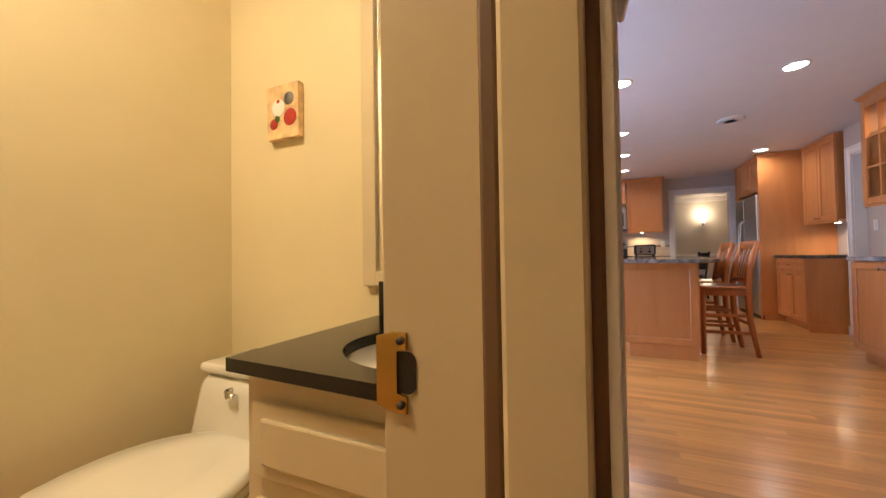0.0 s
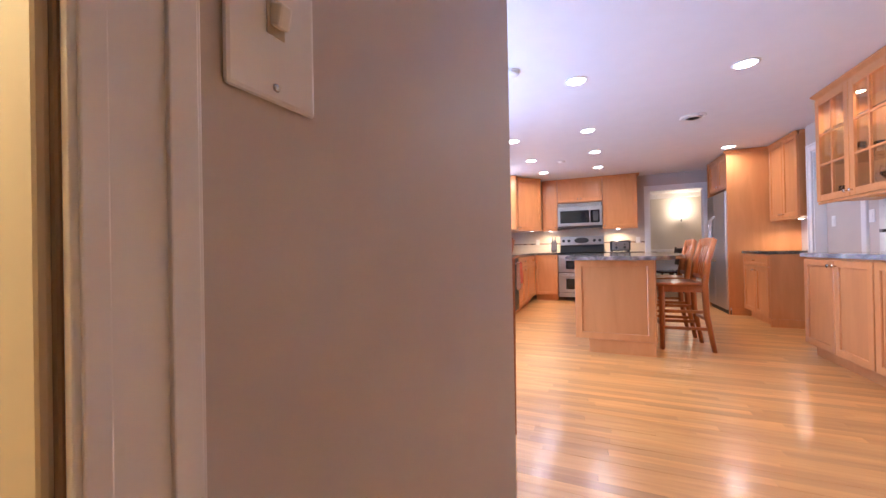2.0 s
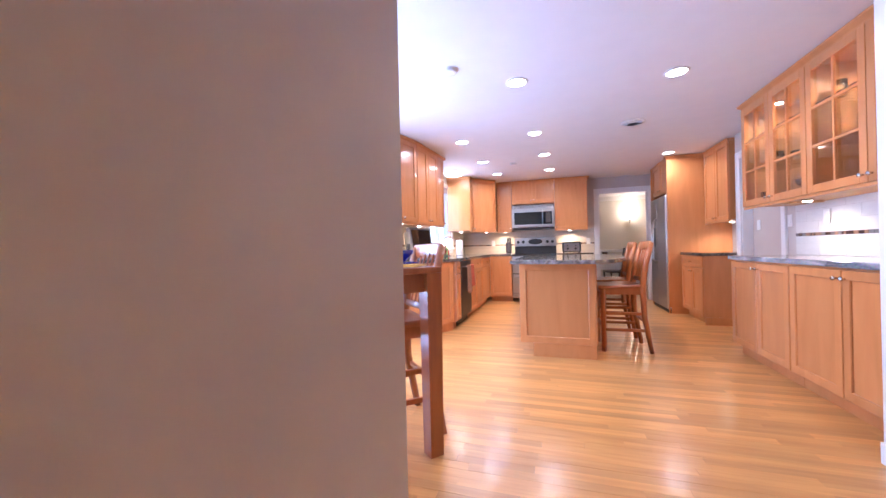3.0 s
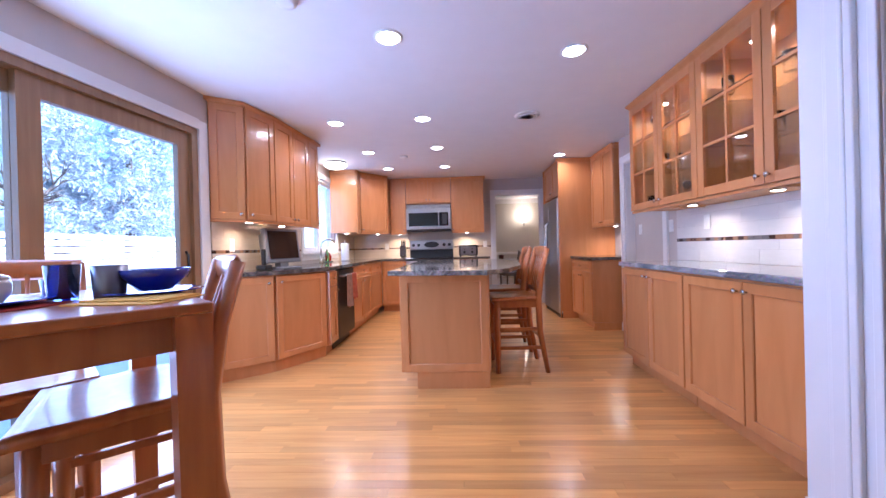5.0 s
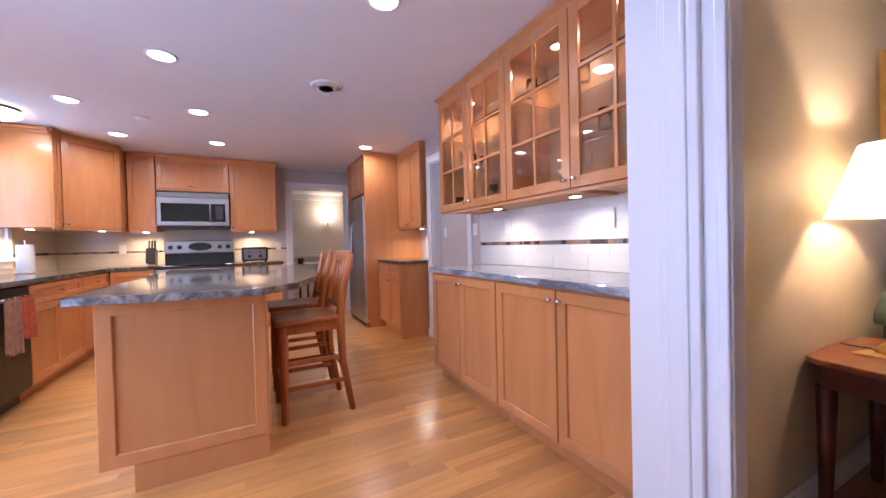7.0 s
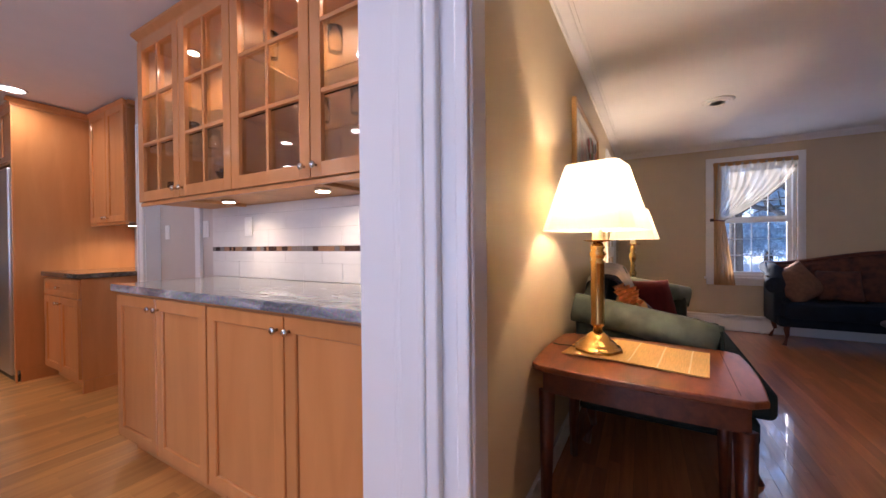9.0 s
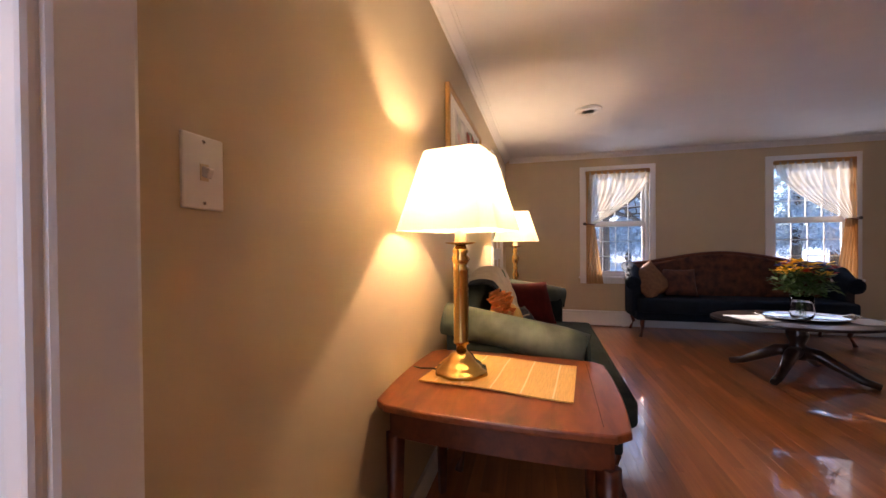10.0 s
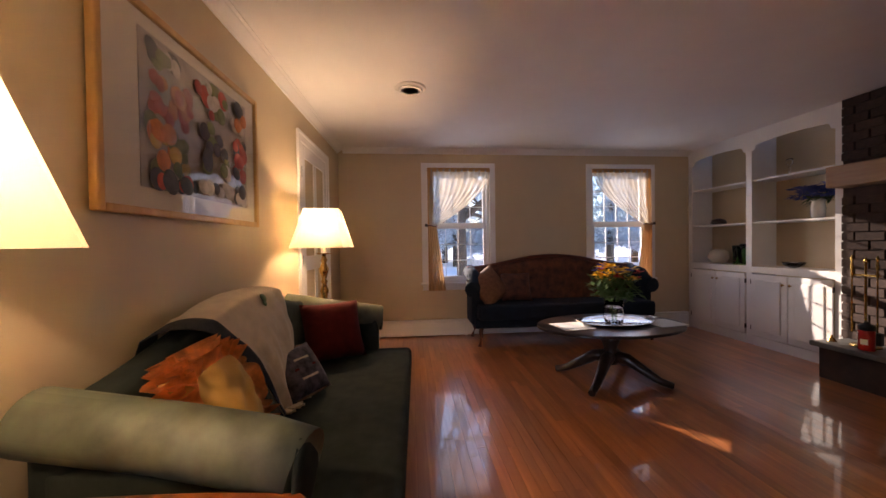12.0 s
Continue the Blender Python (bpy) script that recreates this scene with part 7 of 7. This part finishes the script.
def loft(rings):
    bm = bmesh.new()
    vs = [[bm.verts.new(p) for p in r] for r in rings]
    for p, q in zip(vs, vs[1:]):
        for i in range(len(p)):
            bm.faces.new((p[i], p[(i + 1) % len(p)], q[(i + 1) % len(p)], q[i])).smooth = True
    bm.faces.new(vs[0][::-1])
    bm.faces.new(vs[-1])
    return bm
part("bowl", loft([toilet_ring(0.0, 0.11, 0.22, -0.32), toilet_ring(0.10, 0.10, 0.21, -0.32), toilet_ring(0.22, 0.12, 0.23, -0.37), toilet_ring(0.33, 0.17, 0.26, -0.40), toilet_ring(0.393, 0.185, 0.275, -0.41)]), PORCELAIN, tl)
part("seat", loft([toilet_ring(0.394, 0.187, 0.28, -0.41), toilet_ring(0.408, 0.19, 0.283, -0.41), toilet_ring(0.414, 0.185, 0.278, -0.41)]), PORCELAIN, tl)
part("lid", loft([toilet_ring(0.416, 0.188, 0.28, -0.41), toilet_ring(0.426, 0.192, 0.282, -0.41), toilet_ring(0.434, 0.175, 0.262, -0.41), toilet_ring(0.437, 0.10, 0.18, -0.41)]), PORCELAIN, tl)
tank = boxes(((-0.160, -0.19, 0.33), (0.160, -0.01, 0.546)))
for v in tank.verts:
    if v.co.z < 0.4:
        v.co.y -= 0.05 if v.co.y < -0.1 else 0
        v.co.x *= 1.12
part("tank", soft(tank, 0.03, 4), PORCELAIN, tl)
part("tank_lid", soft(boxes(((-0.160, -0.191, 0.548), (0.160, -0.006, 0.572))), 0.010, 3), PORCELAIN, tl)
part("flush_lever", tube([(-0.03, -0.18, 0.52), (-0.03, -0.205, 0.52), (-0.015, -0.214, 0.518), (0.01, -0.214, 0.515)], 0.009, 10), NICKEL, tl, "nickel flush lever")
bp = thing("canvas_picture", "small orange floral canvas on the cream wall", "picture", pose(-0.14, 1.288, 1.365))
part("canvas", boxes(((0.0, -0.022, 0.0), (0.135, 0.0, 0.175)), bevel=0.002), mat("peach_canvas", (0.78, 0.55, 0.30), 0.8, var=0.3, scale=25, bump=0.3, bscale=300), bp)
for u, v, r, mm in ((0.10, 0.065, 0.028, PETAL_R), (0.03, 0.05, 0.018, PETAL_R), (0.095, 0.125, 0.022, GREYMETAL), (0.05, 0.10, 0.03, PAPER), (0.045, 0.065, 0.012, LEAF), (0.05, 0.12, 0.009, PETAL_R)):
    part("painted_flower", moved(lathe([(r, 0), (r * 0.9, 0.001), (0.001, 0.0015)], 12), pose(u, -0.0222, v, 90)), mm, bp)
# added fixture, never in view; placed for how it lights wall and jamb
bl = thing("flush_light", "unseen round opal ceiling light added in the bathroom, switched on", "ceiling light", pose(0.06, 0.34, H))
part("rim", lathe([(0.15, 0), (0.155, -0.02), (0.14, -0.03)], 30), BRASS, bl)
part("bowl", lathe([(0.14, -0.03), (0.13, -0.06), (0.09, -0.085), (0.001, -0.095)], 30), DOMEGLOW, bl, "glowing opal glass bowl")
area("bath_lamp", pose(0.06, 0.34, H - 0.11), 3.0, 0.24, None, (1.0, 0.76, 0.42))

# ================= dining room seen through the doorway =================
scn = thing("wall_sconce", "dark wall sconce with a glowing glass shade", "wall light", pose(3.22, 11.4, 1.66))
part("bracket", tube([(0, 0, 0.0), (0, -0.07, -0.02), (0, -0.09, 0.03)], 0.012, 8), BLACK, scn)
part("cup", lathe([(0.02, 0.02), (0.045, 0.05), (0.03, 0.055)], 16, (0, -0.09, 0)), BLACK, scn)
part("shade", lathe([(0.04, 0.055), (0.06, 0.12), (0.07, 0.19), (0.066, 0.19), (0.03, 0.06)], 18, (0, -0.09, 0)), SCONCEGLOW, scn, "glowing frosted glass")
l = bpy.data.lights.new("sconce_lamp", "POINT")
l.energy, l.color, l.shadow_soft_size = 1.2, WARM, 0.06
new("sconce_lamp", l).location = (3.22, 11.2, 1.95)
dt = thing("dining_table", "dining table under a white cloth", "table", pose(2.2, 10.3, 0))
part("tablecloth", soft(boxes(((-0.75, -0.5, 0.48), (0.75, 0.5, 0.765))), 0.01), PAPER, dt)
for sx in (-0.65, 0.65):
    for sy in (-0.4, 0.4):
        part("leg", boxes(((sx - 0.03, sy - 0.03, 0), (sx + 0.03, sy + 0.03, 0.48)), bevel=0.004), DARKWOOD, dt)


def dining_chair(m):
    o = thing("dining_chair", "dark stained dining chair at the white clothed table", "chair", m, "dining chairs")
    part("seat", soft(boxes(((-0.22, -0.21, 0.43), (0.22, 0.21, 0.47))), 0.012), DARKWOOD, o)
    for sx in (-1, 1):
        part("front_leg", tube([(sx * 0.19, -0.18, 0), (sx * 0.19, -0.18, 0.43)], 0.02, 8), DARKWOOD, o)
        part("back_post", tube([(sx * 0.19, 0.24, 0), (sx * 0.19, 0.2, 0.45), (sx * 0.19, 0.28, 0.98)], 0.02, 8), DARKWOOD, o)
    part("backrest", moved(soft(boxes(((-0.18, -0.01, 0.0), (0.18, 0.01, 0.36))), 0.006), pose(0, 0.225, 0.60, -8)), DARKWOOD, o)
    return o


dc = dining_chair(pose(2.60, 9.62, 0, 0, 0, -75))
copy_thing(dc, pose(2.0, 9.62, 0, 0, 0, 182))
mg = thing("mug", "dark mug on the dining table", "mug", pose(2.42, 9.95, 0.766))
part("body", lathe([(0.05, 0), (0.06, 0.12), (0.055, 0.12), (0.001, 0.02)], 16), MAHOGANY, mg)
hb2 = thing("baseboard_heater", "white baseboard heater in the dining room", "heater", pose(1.0, 11.4, 0))
part("cover", boxes(((0, -0.09, 0.02), (3.6, -0.08, 0.17)), ((0, -0.09, 0.19), (3.6, -0.03, 0.21)), bevel=0.003), TRIM, hb2)

# ================= outside =================
setting("ground", prism([(-400, -400), (400, -400), (400, 400), (-400, 400)], -0.62, -0.30), SNOW, "snow covered ground reaching the horizon", "ground")
setting("snow_bank", prism_xz([(-2.4, -0.31), (-9.2, 0.98), (-70, 1.6), (-70, -0.31)], -45, 65), SNOW, "snow covered yard rising towards the trees", "ground")
fe = thing("fence", "low white board fence across the snowy yard", "fence", pose(-9.6, -4, 0.95) @ Matrix.Diagonal((1, 1, 0.72, 1)))
for i in range(14):
    part("post", boxes(((-0.05, i * 1.8 - 0.05, 0), (0.05, i * 1.8 + 0.05, 1.12)), bevel=0.01), FENCE, fe)
for k in range(4):
    part("board", boxes(((0.05, -0.5, 0.15 + k * 0.26), (0.075, 24, 0.33 + k * 0.26))), FENCE, fe)
rnd = random.Random(21)


def conifer(m, h, spread, seed, label, green=0.5):
    """Tapered trunk, whorls of drooping limbs, many needle clumps."""
    r = random.Random(seed)
    o = thing("conifer", label, "tree", m, "trees")
    part("trunk", tube([(0, 0, -0.3), (0.05, 0.02, h * 0.4), (0, 0, h)], 0.2, 8, [h * 0.022, h * 0.014, 0.02]), BARK, o)
    bm, bs2 = bmesh.new(), bmesh.new()
    lm = bmesh.new()
    z = h * 0.12
    while z < h * 0.98:
        k = 1 - z / h
        for a in range(7):
            an = r.uniform(0, 6.28)
            L = spread * (k ** 0.8) * r.uniform(0.55, 1.1) + 0.15
            n = max(4, int(L * 5))
            for i in range(n):
                t = (i + 0.6) / n
                c = Vector((math.cos(an) * L * t, math.sin(an) * L * t, z - 0.35 * L * t * t + 0.08 * L))
                for q in range(14):
                    d = Vector((r.gauss(0, 1), r.gauss(0, 1), r.gauss(-0.35, 0.6))).normalized()
                    e = Vector((r.gauss(0, 1), r.gauss(0, 1), r.gauss(0, 0.4))).normalized()
                    s = r.uniform(0.12, 0.27) * (0.6 + 0.4 * (1 - t))
                    p = c + Vector((r.gauss(0, 0.10), r.gauss(0, 0.10), r.gauss(0, 0.07)))
                    (lambda b: b.faces.new([b.verts.new(p), b.verts.new(p + d * s + e * s * 0.2), b.verts.new(p + d * s * 1.6), b.verts.new(p + d * s - e * s * 0.2)]))(bm if r.random() < green else bs2)
        z += h * 0.035
    # both needle colours carry painted haze; the second has snow as well
    part("needles", bm, HAZENEEDLE, o)
    part("snowy_needles", bs2, HAZESNOWNEEDLE, o, "haze-pale needles dusted with snow")
    return o


def bare_tree(m, h, seed):
    r = random.Random(seed)
    o = thing("bare_tree", "bare winter tree with fine branching twigs", "tree", m, "trees")
    bms = []
    def grow(p, d, l, rad, lev):
        q = p + d * l
        bms.append(tube([p, (p + q) / 2 + Vector((r.gauss(0, 0.03), r.gauss(0, 0.03), 0)) * l, q], rad, 5, [rad, rad * 0.85, rad * 0.7]))
        if lev:
            for i in range(r.choice((3, 4))):
                nd = (d + Vector((r.gauss(0, 0.55), r.gauss(0, 0.55), r.gauss(0.05, 0.3)))).normalized()
                grow(p + d * l * r.uniform(0.6, 1.0), nd, l * r.uniform(0.55, 0.8), rad * 0.6, lev - 1)
    grow(Vector((0, 0, -0.3)), Vector((0, 0, 1)), h * 0.35, h * 0.02, 4)
    part("trunk", bms[0], BARK, o)
    part("branches", joined(*bms[1:]), BARK, o)
    return o


t0 = conifer(pose(-12.5, 6.0, 1.0), 11, 3.2, 1, "tall haze-pale conifer dusted with snow behind the fence", 0.62)
t1 = conifer(pose(-14, 9.5, 1.0), 9, 2.8, 2, "broad haze-pale conifer dusted with snow behind the fence", 0.45)
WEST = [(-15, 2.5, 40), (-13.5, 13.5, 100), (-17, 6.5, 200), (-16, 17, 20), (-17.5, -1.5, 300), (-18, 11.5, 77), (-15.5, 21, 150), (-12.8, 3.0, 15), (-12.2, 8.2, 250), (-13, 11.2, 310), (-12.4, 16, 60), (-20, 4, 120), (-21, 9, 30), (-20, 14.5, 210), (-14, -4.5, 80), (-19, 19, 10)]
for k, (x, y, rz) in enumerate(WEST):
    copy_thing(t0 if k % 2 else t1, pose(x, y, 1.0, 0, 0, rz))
for x, y, s in ((-8.2, 7.4, 3), (-8.6, 9.6, 5), (-8.0, 4.6, 8)):
    bare_tree(pose(x, y, 0.72), 4.2, s)
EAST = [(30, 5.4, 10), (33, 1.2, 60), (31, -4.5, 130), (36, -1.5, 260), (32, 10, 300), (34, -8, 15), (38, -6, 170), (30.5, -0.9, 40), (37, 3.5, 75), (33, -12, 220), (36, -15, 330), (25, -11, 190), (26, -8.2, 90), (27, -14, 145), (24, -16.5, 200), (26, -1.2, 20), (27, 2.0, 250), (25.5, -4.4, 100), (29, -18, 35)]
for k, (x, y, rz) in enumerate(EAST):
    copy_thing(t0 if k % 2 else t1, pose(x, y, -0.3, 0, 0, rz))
for x, y, s in ((14, 0.2, 12), (15, -3.6, 14), (13.5, -6.0, 15), (15.8, -1.6, 16)):
    bare_tree(pose(x, y, -0.3), 9, s)


# ================= floor strips and wall tiles =================
flo = setting("floor", boxes(((-0.99, -2.29, -0.0155), (7.99, 11.79, -0.006))), SHADOWGAP, "strip floor, honey oak in the kitchen and cherry in the living room", "floor")
plank_me = bpy.data.meshes.new("plank")
bm = boxes(((-0.5, -0.5, -0.5), (0.5, 0.5, 0.5)))
bm.to_mesh(plank_me)
bm.free()
plank_me.materials.append(FLOORWOOD)
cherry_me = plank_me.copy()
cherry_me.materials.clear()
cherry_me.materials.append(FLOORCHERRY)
rnd = random.Random(3)
singles, rest_v, rest_f, rest_m = 0, [], [], []
STRIP = 0.0572
row = 0
y = -2.29
while y < 11.78:
    x = -0.99 - rnd.uniform(0, 1.0)
    while x < 7.99:
        ln = rnd.uniform(0.35, 1.5)
        x0, x1 = max(-0.99, x), min(7.99, x + ln)
        x += ln
        if x1 - x0 < 0.02:
            continue
        top = rnd.uniform(-0.0003, 0.0003)
        cx, cy = (x0 + x1) / 2, y + STRIP / 2
        a, b = Vector((x0 + 0.0003, y + 0.0003, -0.006)), Vector((x1 - 0.0003, y + STRIP - 0.0003, top))
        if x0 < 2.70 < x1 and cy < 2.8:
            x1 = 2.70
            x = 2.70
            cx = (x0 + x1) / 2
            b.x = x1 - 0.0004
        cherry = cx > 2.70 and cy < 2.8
        near = (0.7 < cx < 3.0 and 2.3 < cy < 4.5) or (4.7 < cx < 6.3 and 0.5 < cy < 1.9)
        if near and singles < 300:
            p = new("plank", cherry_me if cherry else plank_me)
            p.parent = flo
            p.matrix_basis = Matrix.LocRotScale((a + b) / 2, None, b - a)
            singles += 1
        else:
            n = len(rest_v)
            rest_v += [(a.x, a.y, a.z), (b.x, a.y, a.z), (b.x, b.y, a.z), (a.x, b.y, a.z), (a.x, a.y, b.z), (b.x, a.y, b.z), (b.x, b.y, b.z), (a.x, b.y, b.z)]
            rest_f += [tuple(n + i for i in f) for f in ((4, 5, 6, 7), (0, 1, 5, 4), (1, 2, 6, 5), (2, 3, 7, 6), (3, 0, 4, 7))]
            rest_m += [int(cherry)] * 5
    y += STRIP
me = bpy.data.meshes.new("planks")
me.from_pydata(rest_v, [], rest_f)
me.materials.append(FLOORWOOD)
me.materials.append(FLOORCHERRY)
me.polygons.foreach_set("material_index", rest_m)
pl = new("planks", me)
pl.parent = flo
tagged(pl, kind="stuff")


def unit_mesh(name, material):
    m = bpy.data.meshes.new(name)
    b = boxes(((-0.5, -0.5, -0.5), (0.5, 0.5, 0.5)), bevel=0.02)
    b.to_mesh(m)
    b.free()
    m.materials.append(material)
    return m


tile_me, cream_me = unit_mesh("tile", TILE), unit_mesh("tile", CREAMTILE)
mos_me = [unit_mesh("mosaic_tile", k) for k in (MOS_A, MOS_B, MOS_C)]


def backsplash(name, m, w, h, label, strip=0.165, tw=0.30, th=0.10, face=None):
    """Tiles and a mosaic band; local x across, faces -y, z up from the worktop."""
    o = setting(name, boxes(((0, -0.006, 0), (w, -0.001, h))), GROUT, label, "backsplash")
    o.matrix_world = m
    rr = random.Random(len(name) + int(w * 100))
    z, k = 0.0, 0
    while z < h - 0.01:
        if abs(z - strip) < 0.001:
            x = 0.0
            while x < w - 0.01:
                l = rr.choice((0.022, 0.036, 0.05))
                t = new("mosaic_tile", rr.choice(mos_me))
                t.parent = o
                x1 = min(w, x + l)
                t.matrix_basis = Matrix.LocRotScale(((x + x1) / 2, -0.009, z + 0.015), None, (x1 - x - 0.002, 0.008, 0.028))
                x += l
            z += 0.03
            continue
        z1 = min(h, z + th)
        if z < strip < z1:
            z1 = strip
        x = -tw / 2 * (k % 2)
        while x < w:
            x0, x1 = max(0, x), min(w, x + tw)
            if x1 - x0 > 0.015:
                t = new("tile", face or cream_me)
                t.parent = o
                t.matrix_basis = Matrix.LocRotScale(((x0 + x1) / 2, -0.0085, (z + z1) / 2), None, (x1 - x0 - 0.002, 0.007, z1 - z - 0.002))
            x += tw
        z, k = z1, k + 1
    return o


backsplash("backsplash", pose(3.449, 4.92, 0.921, 0, 0, -90), 1.95, 0.453, "white tile backsplash with a mosaic band behind the hutch", face=tile_me)
backsplash("backsplash", pose(-0.599, 4.37, 0.921, 0, 0, 90), 1.665, 0.448, "cream tile backsplash with a mosaic band beside the patio door")
backsplash("backsplash", pose(-0.599, 7.44, 0.921, 0, 0, 90), 0.92, 0.448, "cream tile backsplash with a mosaic band in the corner")
backsplash("backsplash", pose(-0.58, 8.369, 0.921), 1.08, 0.448, "cream tile backsplash with a mosaic band on the far wall")
backsplash("backsplash", pose(1.33, 8.369, 0.921), 0.71, 0.448, "cream tile backsplash with a mosaic band by the doorway")
setting("backsplash_panel", boxes(((0.5, 8.36, 0.92), (1.33, 8.369, 1.41))), CREAMTILE, "plain pale panel behind the range", "backsplash")
